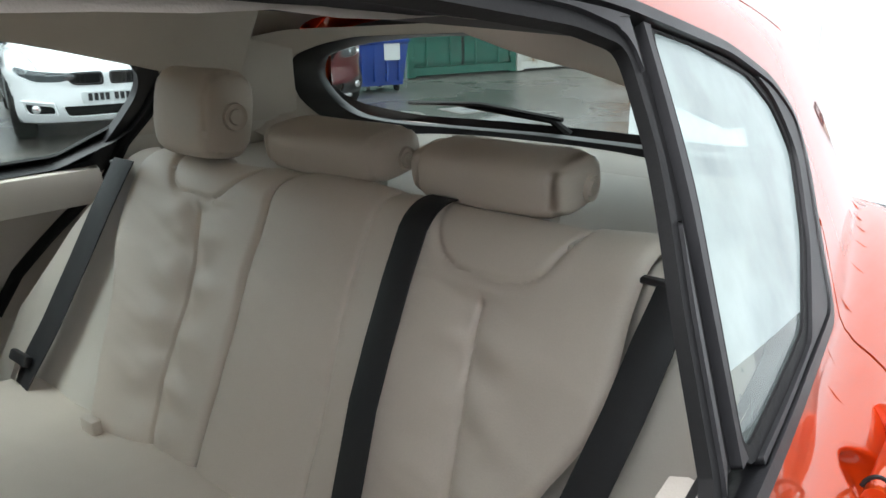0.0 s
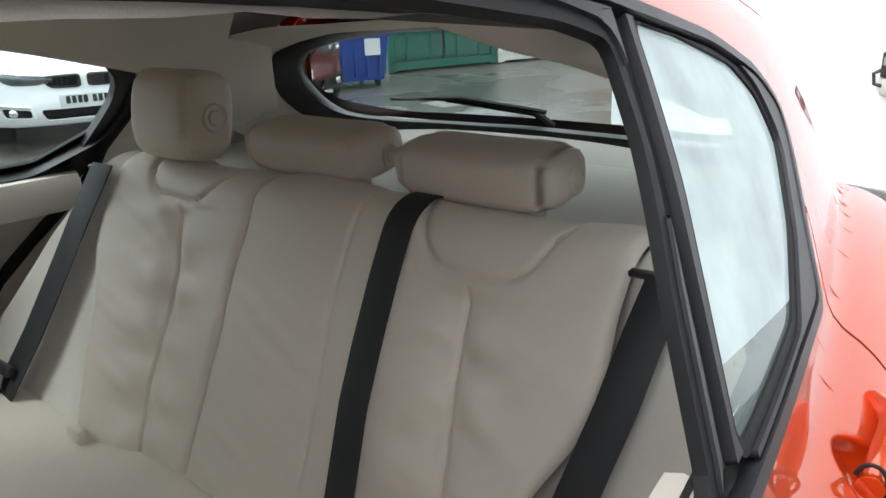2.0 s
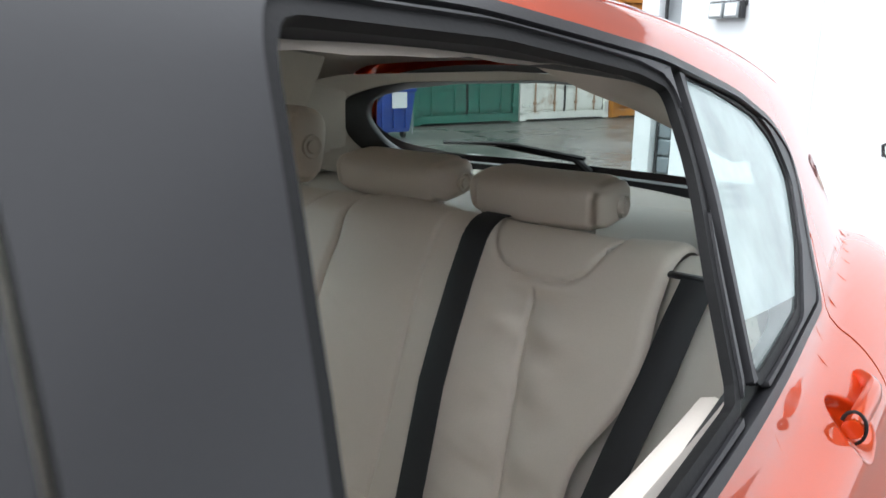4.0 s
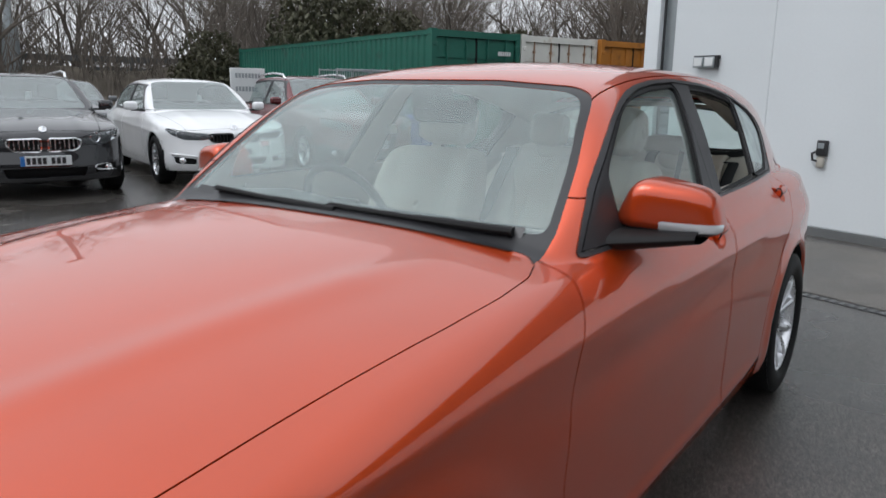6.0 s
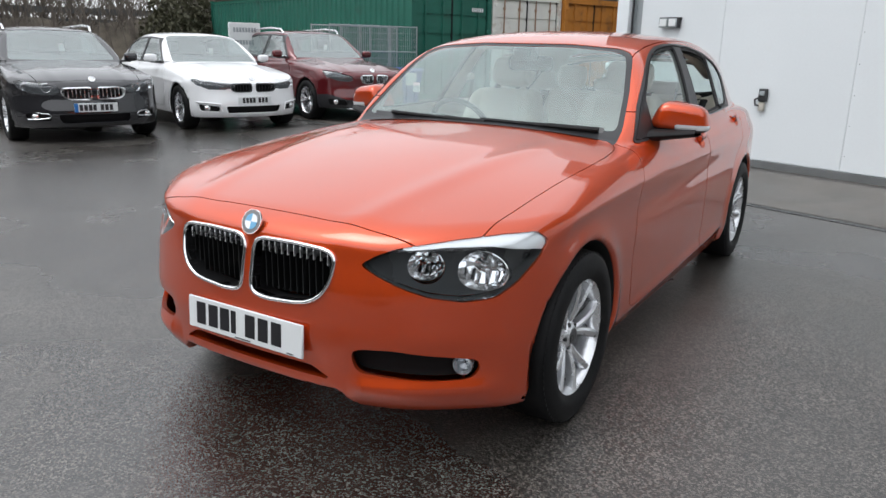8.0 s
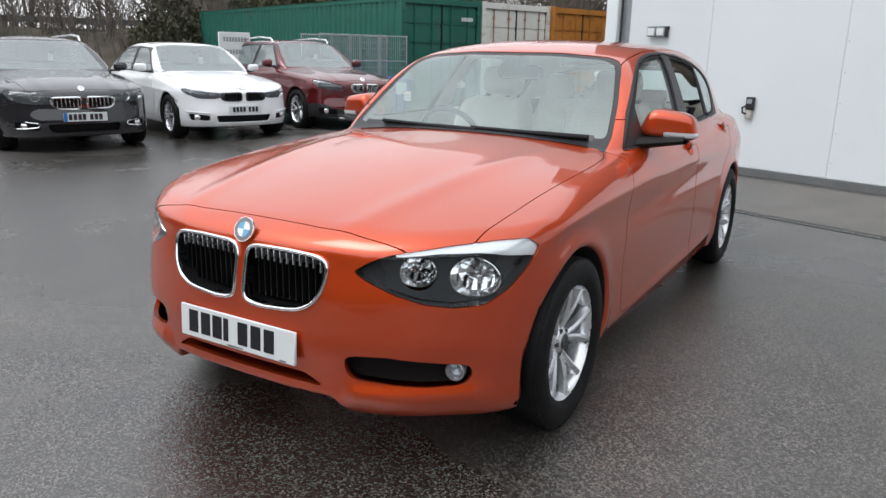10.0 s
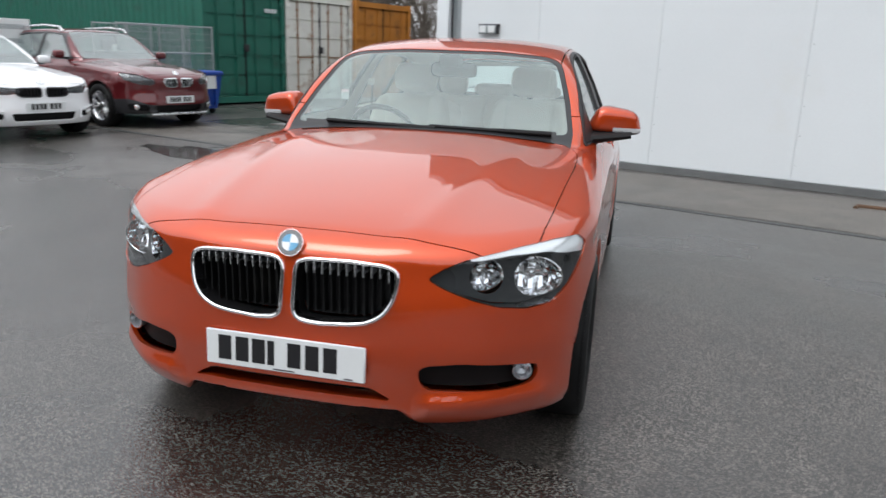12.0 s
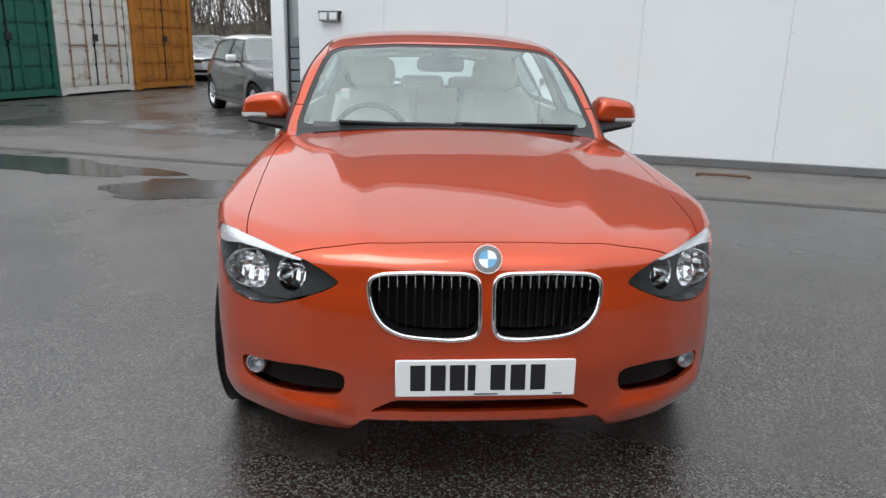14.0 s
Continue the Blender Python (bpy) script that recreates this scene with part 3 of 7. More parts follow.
g.box((0.128, -0.06, -0.06), (0.15, -0.01, 0.06))
part("bracket", g, STEEL_DARK, lamp)
box = empty("wall_switch_box", yard_pose(-2.12, WALL_B, 0.78), "dark weatherproof switch box with a dangling lead on the wall", "switch box")
g = Geo()
g.rbox((-0.045, -0.06, -0.02), (0.045, 0.0, 0.125), 0.01)
part("housing", g, STEEL_DARK, box)
g = Geo()
g.rbox((-0.03, -0.065, 0.05), (0.03, -0.058, 0.10), 0.004, seg=1)
part("cover", g, GREY_STEEL, box)
g = Geo()
g.tube([(-0.05, -0.03, 0.02), (-0.085, -0.05, 0.0), (-0.075, -0.05, -0.06), (-0.03, -0.04, -0.07)], 0.012, 8)
part("lead", g, STEEL_DARK, box)
g = Geo()
g.rbox((-0.045, -0.05, -0.13), (0.03, -0.004, -0.02), 0.02)
part("plug", g, mat("old_cloth", (0.42, 0.40, 0.35), 0.9), box, "grubby pale plug cover")


def manhole(a, b, w=0.62, d=0.45):
    e = empty("manhole_cover", yard_pose(a, b, 0.0), "steel manhole cover flush in the wet asphalt", "manhole cover", "manhole covers in the yard")
    g = Geo()
    g.box((-w / 2 - 0.05, -d / 2 - 0.05, 0), (w / 2 + 0.05, d / 2 + 0.05, 0.004))
    part("frame", g, APRON, e, smooth=0)
    g = Geo()
    g.rbox((-w / 2, -d / 2, 0.0), (w / 2, d / 2, 0.008), 0.002, seg=1)
    part("lid", g, PLINTH, e)
    g = Geo()
    g.box((-0.05, -0.02, 0.006), (0.05, 0.02, 0.010))
    part("lifting_eye", g, STEEL_DARK, e, smooth=0)


manhole(-6.78, 7.12)
manhole(-5.57, 7.06)
manhole(-7.9, 7.3, 0.5, 0.4)
cover = empty("pipe_cover", yard_pose(1.45, 5.85, 0.0), "rusty flat steel pipe cover on the apron", "cover")
g = Geo()
g.tube([(-0.26, -0.05, 0.01), (-0.26, 0.05, 0.012), (0.0, 0.07, 0.012), (0.27, 0.05, 0.012), (0.27, -0.04, 0.01)], 0.022, 8)
part("bar", g, mat("rusty_steel", (0.10, 0.055, 0.03), 0.8, bump=0.3), cover)

# puddles by the drain
def puddle(name, a, b, wide, deep, turn, seed):
    g, ring = Geo(), []
    for i in range(120):
        t = 2 * math.pi * i / 120
        c, s = math.cos(t), math.sin(t)
        r = 1 + 0.34 * noise.noise(Vector((c * 1.3, s * 1.3, seed))) + 0.24 * noise.noise(Vector((c * 3.5, s * 3.5, seed + 5))) + 0.10 * noise.noise(Vector((c * 11, s * 11, seed + 9)))
        ring.append((wide * r * c, deep * r * s))
    g.add([(x, y, 0.003) for x, y in ring], [tuple(range(120))], Matrix.Translation(yard(a, b)) @ Matrix.Rotation(YARD + radians(turn), 4, "Z"))
    return tagged(part(name, g, WATER, smooth=0), "shallow rain puddle lying on the asphalt", "puddle", kind="structure")


puddle("puddle_1", -5.45, 3.72, 1.55, 0.40, -4, 2.0)
puddle("puddle_2", -3.45, 3.15, 0.70, 0.46, 20, 6.0)


# ---- shipping containers ----
def container(a, b, paint_mat, name, length=6.06, doors=True, posts=None):
    """End doors face along +a; the long sides are ribbed."""
    W, H = 2.44, 2.59
    e = empty("shipping_container", yard_pose(a, b), name, "container", "shipping containers in a row")
    g = Geo()
    for y in (0.0, W - 0.12):
        g.box((-length, y, 0.06), (-length + 0.12, y + 0.12, H))
        g.box((-0.12, y, 0.06), (0.0, y + 0.12, H))
        g.box((-length, y, 0.05), (0, y + 0.12, 0.20))
        g.box((-length, y + 0.02, H - 0.1), (0, y + 0.10, H - 0.002))
    g.box((-0.12, 0.1, H - 0.14), (0, W - 0.1, H))
    g.box((-0.12, 0.1, 0.05), (0, W - 0.1, 0.19))
    for x in (-length, -0.16):
        for y in (-0.003, W - 0.157):
            for z in (0.02, H - 0.10):
                g.box((x - 0.003, y, z), (x + 0.163, y + 0.16, z + 0.12))
    part("frame", g, paint_mat, e, smooth=0)
    for y0, out in ((0.03, -1), (W - 0.03, 1)):
        ribs = Geo()
        rows = []
        x = -length + 0.12
        while x < -0.12:
            for dx, dy in ((0.0, 0.0), (0.07, 0.0), (0.105, 0.036), (0.175, 0.036), (0.21, 0.0)):
                rows.append([(min(x + dx, -0.12), y0 - out * dy, 0.18), (min(x + dx, -0.12), y0 - out * dy, H - 0.08)])
            x += 0.24
        ribs.grid(rows, flip=out < 0)
        part("ribbed_side", ribs, paint_mat, e, smooth=0)
    g = Geo()
    g.box((-length, 0.02, H - 0.03), (-0.02, W - 0.02, H - 0.01))
    part("top", g, paint_mat, e, smooth=0)
    for k in (0, 1):
        y0, y1 = (0.13, W / 2 - 0.012) if k == 0 else (W / 2 + 0.012, W - 0.13)
        d = Geo()
        d.box((-0.10, y0, 0.20), (-0.07, y1, H - 0.15))
        for z in np.linspace(0.22, H - 0.17, 6)[:-1]:
            hgt = (H - 0.39) / 5
            d.box((-0.075, y0 + 0.02, z + 0.035), (-0.045, y1 - 0.02, z + hgt - 0.035))
        door = part("door", d, paint_mat, e, smooth=0)
        gk = Geo()
        gk.box((-0.072, y0 - 0.01, 0.19), (-0.05, y0 + 0.012, H - 0.14))
        gk.box((-0.072, y1 - 0.012, 0.19), (-0.05, y1 + 0.01, H - 0.14))
        part("door_gasket", gk, RUBBER, door, smooth=0)
        for q in (0.26, 0.74):
            y = y0 + (y1 - y0) * q
            r = Geo()
            r.tube([(-0.022, y, 0.12), (-0.022, y, H - 0.08)], 0.017, 8)
            for z in (0.35, 0.95, 1.6, 2.2):
                r.box((-0.05, y - 0.035, z), (-0.012, y + 0.035, z + 0.05))
            bar = part("locking_bar", r, paint_mat if posts is None else posts, door)
            h = Geo()
            h.rbox((-0.02, y - (0.02 if q < 0.5 else 0.30), 1.08), (0.0, y + (0.30 if q < 0.5 else 0.02), 1.115), 0.006, seg=1)
            part("locking_handle", h, paint_mat if posts is None else posts, bar)
        lk = Geo()
        lk.rbox((-0.03, W / 2 - 0.07, 1.20), (0.02, W / 2 + 0.07, 1.36), 0.01)
        if k == 0:
            part("lock_box", lk, STEEL_DARK, door)
        for z in (0.3, 0.9, 1.6, 2.25):
            hg = Geo()
            yy = 0.10 if k == 0 else W - 0.10
            hg.rbox((-0.04, yy - 0.05, z), (0.012, yy + 0.05, z + 0.09), 0.01, seg=1)
            part("hinge", hg, paint_mat, door)
    return e


RUST = mat("rusty_bar", (0.28, 0.17, 0.10), 0.7, vary=0.3, scale=8, bump=0.2)
c1 = container(-12.0, 8.72, GREEN_STEEL, "dark green steel shipping container with closed doors", 12.1)
mark = Geo()
for i in range(6):
    mark.box((0.0, 1.80 + i * 0.062, 2.10), (0.004, 1.80 + i * 0.062 + 0.045, 2.19))
part("stencil_bar", mark, PLATE, c1, smooth=0)
container(-12.0, 11.20, RUSTY_WHITE, "rust-streaked white steel shipping container with closed doors", posts=RUST)
container(-11.9, 13.68, RUSTY_ORANGE, "rusty orange steel shipping container with closed doors", posts=None)

# wire cage pallet and blue bin by the containers
cage = empty("wire_cage", yard_pose(-10.9, 5.95), "galvanised wire mesh roll cages standing before the container", "cage")
for k in range(3):
    y0, y1 = k * 0.72, k * 0.72 + 0.68
    for x in (0.0, -0.75):
        fr = Geo()
        for z in (0.12, 0.65, 1.15, 1.66):
            fr.tube([(x, y0, z), (x, y1, z)], 0.013, 6)
        for y in (y0, y1):
            fr.tube([(x, y, 0.0), (x, y, 1.68)], 0.015, 6)
        part("cage_frame", fr, GALV, cage)
        wires = Geo()
        for i in range(1, 14):
            y = y0 + (y1 - y0) * i / 14
            wires.tube([(x, y, 0.12), (x, y, 1.66)], 0.0055, 4)
        for i in range(1, 12):
            wires.tube([(x, y0, 0.12 + i * 0.128), (x, y1, 0.12 + i * 0.128)], 0.0045, 4)
        tagged(part("wire_panel", wires, GALV, cage), kind="stuff")
BIN_BLUE = mat("blue_bin_plastic", (0.012, 0.055, 0.30), 0.45, vary=0.12, scale=3, bump=0.05)
wbin = empty("wheelie_bin", yard_pose(-10.80, 7.25) @ Matrix.Diagonal((0.85, 0.85, 0.68, 1)), "large blue four-wheeled bin with a white notice", "bin")
g = Geo()
v = [(-0.42, -0.60, 0.15), (0.42, -0.60, 0.15), (0.42, 0.60, 0.15), (-0.42, 0.60, 0.15), (-0.52, -0.68, 1.08), (0.52, -0.68, 1.08), (0.52, 0.68, 1.08), (-0.52, 0.68, 1.08)]
g.add(v, [(3, 2, 1, 0), (4, 5, 6, 7), (0, 1, 5, 4), (1, 2, 6, 5), (2, 3, 7, 6), (3, 0, 4, 7)])
for i in range(5):
    y = -0.5 + i * 0.25
    g.box((0.44, y - 0.02, 0.25), (0.515, y + 0.02, 1.0))
part("tub", g, BIN_BLUE, wbin, smooth=0)
g = Geo()
g.rbox((-0.56, -0.72, 1.08), (0.56, 0.72, 1.22), 0.05)
part("lid", g, BIN_BLUE, wbin)
g = Geo()
g.box((0.525, 0.18, 0.72), (0.532, 0.50, 1.16))
part("notice", g, PLATE, wbin, "white paper notice", smooth=0)
for x in (-0.35, 0.35):
    for y in (-0.5, 0.5):
        g = Geo()
        g.lathe([(0.0, -0.025), (0.085, -0.025), (0.09, -0.015), (0.09, 0.015), (0.085, 0.025), (0.0, 0.025)], 20, Matrix.Translation((x, y, 0.09)) @ Matrix.Rotation(radians(90), 4, "X"))
        part("castor", g, RUBBER, wbin)

sign = empty("notice_board", yard_pose(-12.1, 4.70), "white notice board on posts with two lines of bars", "sign")
g = Geo()
g.rbox((-0.02, -0.33, 1.05), (0.02, 0.33, 1.66), 0.006, seg=1)
part("board", g, PLATE, sign)
for y in (-0.27, 0.27):
    g = Geo()
    g.tube([(-0.04, y, 0.0), (-0.04, y, 1.6)], 0.025, 8)
    part("post", g, GREY_STEEL, sign)
for z, count in ((1.48, 8), (1.24, 7)):
    for i in range(count):
        g = Geo()
        g.box((0.021, -0.24 + i * 0.062, z), (0.024, -0.24 + i * 0.062 + 0.044, z + 0.085))
        part("sign_bar", g, GREY_STEEL, sign, smooth=0)

# ---- bare trees, hedge and bank round the yard ----
BARK = mat("bare_bark", (0.14, 0.12, 0.10), 0.9, vary=0.3, scale=8, fine=60, bump=0.4)
TWIG = mat("bare_twigs", (0.15, 0.128, 0.108), 0.9, vary=0.3, scale=3, bump=0.1)
HEDGE = mat("dark_evergreen", (0.062, 0.060, 0.032), 0.7, vary=0.5, scale=4, fine=30, bump=0.3)
BRAMBLE = mat("bramble_bank", (0.10, 0.085, 0.065), 0.95, vary=0.5, scale=2, fine=20, bump=0.5)
rng = random.Random(5)


def bare_tree(height, spread, seed):
    r = random.Random(seed)
    limbs, twigs = Geo(), Geo()

    def grow(p, d, length, rad, depth):
        n = 4 if depth < 2 else 3
        pts, rs = [p], [rad]
        for i in range(n):
            d = (d + Vector((r.uniform(-1, 1), r.uniform(-1, 1), r.uniform(-0.3, 0.6))) * 0.16).normalized()
            p = p + d * length / n
            pts.append(p)
            rs.append(rad * (1 - 0.55 * (i + 1) / n))
        (limbs if depth < 2 else twigs).tube(pts, rs, 6 if depth < 2 else 3, caps=False)
        if depth == 4:
            return
        kids = (5, 5, 4, 4)[depth]
        for i in range(kids):
            at = 0.35 + 0.65 * (i + r.random()) / kids
            q = pts[min(int(at * n), n - 1)].lerp(pts[min(int(at * n) + 1, n)], at * n % 1)
            side = Vector((r.uniform(-1, 1), r.uniform(-1, 1), r.uniform(-0.1, 0.5))).normalized()
            grow(q, (d * 0.75 + side * spread).normalized(), length * r.uniform(0.48, 0.68), rad * 0.42, depth + 1)
    for k in range(r.choice((1, 2, 3))):
        grow(Vector((r.uniform(-0.3, 0.3), r.uniform(-0.3, 0.3), -0.1)), Vector((r.uniform(-0.25, 0.25), r.uniform(-0.25, 0.25), 1)).normalized(), height * r.uniform(0.42, 0.55), 0.075 * height / 7, 0)
    return limbs, twigs


TREES = []
for k in range(6):
    limbs, twigs = bare_tree(6.0 + 1.0 * (k % 3), 0.62 + 0.1 * (k % 2), 40 + k)
    t = empty("bare_tree", yard_pose(-30 + 2 * k, 30), "leafless winter tree with fine dark twigs", "tree", "bare trees behind the yard")
    part("trunk", limbs, BARK, t)
    tagged(part("crown", twigs, TWIG, t), kind="stuff")
    TREES.append(t)
spots = []
for i in range(84):
    u = i / 83
    a = -44 + 48 * u + rng.uniform(-1.2, 1.2)
    b = 22.5 + rng.uniform(-2, 5) - 9 * max(0, (-24 - a) / 20)
    spots.append((a, b))
for i in range(44):
    spots.append((-27 - rng.uniform(0, 7), -22 + i * 0.95 + rng.uniform(-1, 1)))
for i, (a, b) in enumerate(spots):
    s = rng.uniform(1.0, 1.5)
    m = yard_pose(a, b, -0.05, rng.uniform(0, 360)) @ Matrix.Scale(s, 4)
    if i < 6:
        TREES[i].matrix_world = m
    else:
        c = copy_thing(TREES[i % 6], m)
        c.matrix_world = m


def bush(a, b, w, h, seed, material, label, n=900, leaf=0.16):
    """A crown of many small leaf clumps with an uneven outline."""
    r = random.Random(seed)
    g = Geo()
    for i in range(n):
        while True:
            p = Vector((r.uniform(-1, 1), r.uniform(-1, 1), r.uniform(0, 1)))
            edge = 1 + 0.35 * noise.noise(p * 2.2 + Vector((seed, 0, 0)))
            if (p.x**2 + p.y**2) ** 0.5 < edge * (1 - 0.62 * p.z**2.6) and (p.length > 0.35 or r.random() < 0.2):
                break
        q = Vector((p.x * w, p.y * w, p.z * h))
        s = leaf * r.uniform(0.6, 1.5)
        m = Matrix.Translation(q) @ Euler((r.uniform(0, 6), r.uniform(0, 6), r.uniform(0, 6))).to_matrix().to_4x4() @ Matrix.Scale(s, 4)
        g.add([(-1, 0, 0), (0, -0.45, 0.1), (1, 0, 0), (0, 0.45, 0.1), (0.1, 0.1, 0.7)], [(0, 1, 2), (0, 2, 3), (0, 1, 4), (1, 2, 4)], m)
    e = empty("evergreen_bush", yard_pose(a, b), label, "bush")
    st = Geo()
    st.tube([(0, 0, -0.1), (0.05, 0, h * 0.5), (0, 0.05, h * 0.85)], [0.12, 0.08, 0.03], 7)
    part("trunk", st, BARK, e)
    tagged(part("crown", g, material, e, smooth=0), kind="stuff")
    return e


bush(-21.5, 11.0, 2.3, 5.0, 3, HEDGE, "tall dark evergreen bush behind the cars", 8000, 0.10)
bush(-23.0, 14.5, 1.6, 4.2, 7, HEDGE, "tall dark evergreen bush behind the cars", 4500, 0.10)
bush(-25.0, 8.0, 1.6, 3.2, 8, HEDGE, "broad dark evergreen shrub behind the cars", 4500, 0.09)
bush(-21.0, 18.5, 1.5, 3.6, 9, HEDGE, "broad dark evergreen shrub behind the cars", 4500, 0.09)
# bramble bank as one uneven strip, with stems
bank, stems = Geo(), Geo()


def bank_strip(path, height):
    rows = []
    for i, (a, b, oa, ob) in enumerate(path):
        row = []
        for j in range(7):
            u = j / 6
            n1 = noise.noise(Vector((a * 0.6, b * 0.6, u * 2))) * 0.5
            row.append(yard(a + oa * u * 3.5 + n1 * 0.4, b + ob * u * 3.5 + n1 * 0.4, height * (1.15 + 0.4 * n1) * (1 - (1 - u) ** 2.2) - 0.02))
        rows.append(row)
    bank.grid(rows)
    for k in range(len(path) * 20):
        a, b, oa, ob = rng.choice(path)
        u = rng.random()
        p = yard(a + oa * u * 3.3 + rng.uniform(-0.5, 0.5), b + ob * u * 3.3 + rng.uniform(-0.5, 0.5), height * (1 - (1 - u) ** 2.2) - 0.1)
        d = Vector((rng.uniform(-0.6, 0.6), rng.uniform(-0.6, 0.6), rng.uniform(0.5, 1.3)))
        stems.tube([p, p + d * 0.4, p + d * 0.75 + Vector((rng.uniform(-0.2, 0.2), 0, 0.0))], [0.015, 0.010, 0.004], 3, caps=False)


bank_strip([(-25.5, b, -1, 0) for b in np.linspace(-30, 20, 60)], 1.7)
bank_strip([(a, 20.5, 0, 1) for a in np.linspace(-27, 6, 42)], 1.6)
bank_ob = part("bramble_bank", bank, BRAMBLE)
tagged(bank_ob, "dark brown bramble bank behind the parked cars", "bank", kind="structure")
tagged(part("bramble_stems", stems, TWIG), "tangle of leafless bramble stems on the bank", "bramble", kind="stuff")
# far rail fence on the bank and a lamp column
thicket = Geo()
for k in range(3400):
    if k < 2300:
        a, b = -26.2 - rng.uniform(0, 4.5), rng.uniform(-24, 21)
    else:
        a, b = rng.uniform(-27, 5), 21.5 + rng.uniform(0, 4)
    tall = rng.uniform(1.2, 3.6)
    q = yard(a, b, 0.7)
    lean = Vector((rng.uniform(-0.35, 0.35), rng.uniform(-0.35, 0.35), 1.0))
    bend = Vector((rng.uniform(-0.4, 0.4), rng.uniform(-0.4, 0.4), 0.0))
    thicket.tube([q, q + lean * tall * 0.5, q + lean * tall + bend], [0.028, 0.018, 0.006], 3, caps=False)
    for _ in range(2):
        f = q + lean * tall * rng.uniform(0.35, 0.8)
        thicket.tube([f, f + Vector((rng.uniform(-0.7, 0.7), rng.uniform(-0.7, 0.7), rng.uniform(0.2, 0.9)))], [0.014, 0.005], 3, caps=False)
tagged(part("thicket", thicket, TWIG), "dense leafless thicket of saplings on the bank", "thicket", kind="stuff")
RAIL_GREY = mat("weathered_barrier", (0.10, 0.105, 0.105), 0.7, vary=0.25, scale=2, bump=0.1)
rail = empty("bank_fence", yard_pose(-28.6, 0), "grey post and rail barrier along the top of the bank", "fence")
for z in (1.75, 2.15):
    g = Geo()
    g.box((-0.04, -30, z), (0.04, 22, z + 0.22))
    part("rail", g, RAIL_GREY, rail, smooth=0)
for i in range(22):
    g = Geo()
    g.box((-0.10, -29.9 + i * 2.4, 0.5), (-0.04, -29.78 + i * 2.4, 2.4))
    part("post", g, RAIL_GREY, rail, smooth=0)
col = empty("lamp_column", Matrix.Translation((-25.5, 11.6, 0)), "grey steel lamp column with a wider foot", "street lamp")
g = Geo()
g.tube([(0, 0, 0), (0, 0, 3.2)], 0.28, 16)
part("foot", g, GREY_STEEL, col)
g = Geo()
g.tube([(0, 0, 3.15), (0, 0, 3.5), (0, 0, 9.0)], [0.27, 0.13, 0.10], 14)
part("shaft", g, GREY_STEEL, col)
g = Geo()
g.rbox((-0.12, -0.6, 8.9), (0.12, 0.15, 9.05), 0.05)
part("head", g, GREY_STEEL, col)


# unseen walls added behind the camera to block low sky light
for k, (a0, b0, a1, b1) in enumerate(((-30.0, -16.0, 22.3, -15.6), (21.9, -15.6, 22.3, 6.5))):
    g = Geo()
    g.rbox((a0, b0, 0.0), (a1, b1, 5.0), 0.03, YR, 1)
    tagged(part("light_block_south" if k == 0 else "light_block_east", g, LIGHT_BLOCK, smooth=0), "unseen dark wall added to cut low sky light off the car", "wall", kind="structure")

# ---- the orange hatchback: body ----
PLAN = spline((-0.6, 0.835), (-0.3, 0.862), (0, 0.870), (0.6, 0.872), (1.5, 0.880), (2.3, 0.883), (2.75, 0.880), (3.15, 0.845), (3.5, 0.76))
SIDE_IN = spline((0.1, 0.075), (0.17, 0.050), (0.25, 0.022), (0.36, 0.010), (0.50, 0.006), (0.62, 0.004), (0.72, 0.006), (0.80, 0.010), (0.87, 0.040), (0.95, 0.084), (1.05, 0.14))
NOSE = spline((0.16, -0.66), (0.20, -0.715), (0.24, -0.752), (0.29, -0.762), (0.36, -0.768), (0.42, -0.775), (0.50, -0.768), (0.60, -0.755), (0.70, -0.735), (0.76, -0.713), (0.80, -0.665), (0.90, -0.50))
SWEEP = spline((0, 0.0), (0.15, 0.003), (0.26, 0.010), (0.44, 0.048), (0.60, 0.125), (0.70, 0.212), (0.78, 0.300), (0.835, 0.41), (0.88, 0.56), (1.0, 1.0))
HOOD = spline((-0.85, 0.725), (-0.66, 0.790), (-0.4, 0.849), (0, 0.912), (0.4, 0.952), (0.72, 0.972), (1.2, 0.985), (2.5, 1.0), (3.2, 1.0), (3.6, 0.95))
GLASS_PLAN = spline((0.5, 0.60), (0.72, 0.705), (0.85, 0.752), (1.05, 0.781), (1.4, 0.792), (1.9, 0.790), (2.3, 0.780), (2.6, 0.755), (3.0, 0.70), (3.4, 0.62))
ROOF = spline((1.0, 1.26), (1.2, 1.333), (1.4, 1.376), (1.7, 1.406), (2.0, 1.412), (2.4, 1.398), (2.8, 1.362), (3.1, 1.322), (3.3, 1.29))


def screen_plane(x, y, z):
    return (z - 0.962 - 0.772 * (y - 0.70 - 0.055 * (np.abs(x) / 0.68) ** 2)) * 0.79


def back_plane(x, y, z):
    return (y - 3.27 + 0.52 * (z - 1.29) + 0.11 * (np.abs(x) / 0.6) ** 2.5) * 0.88


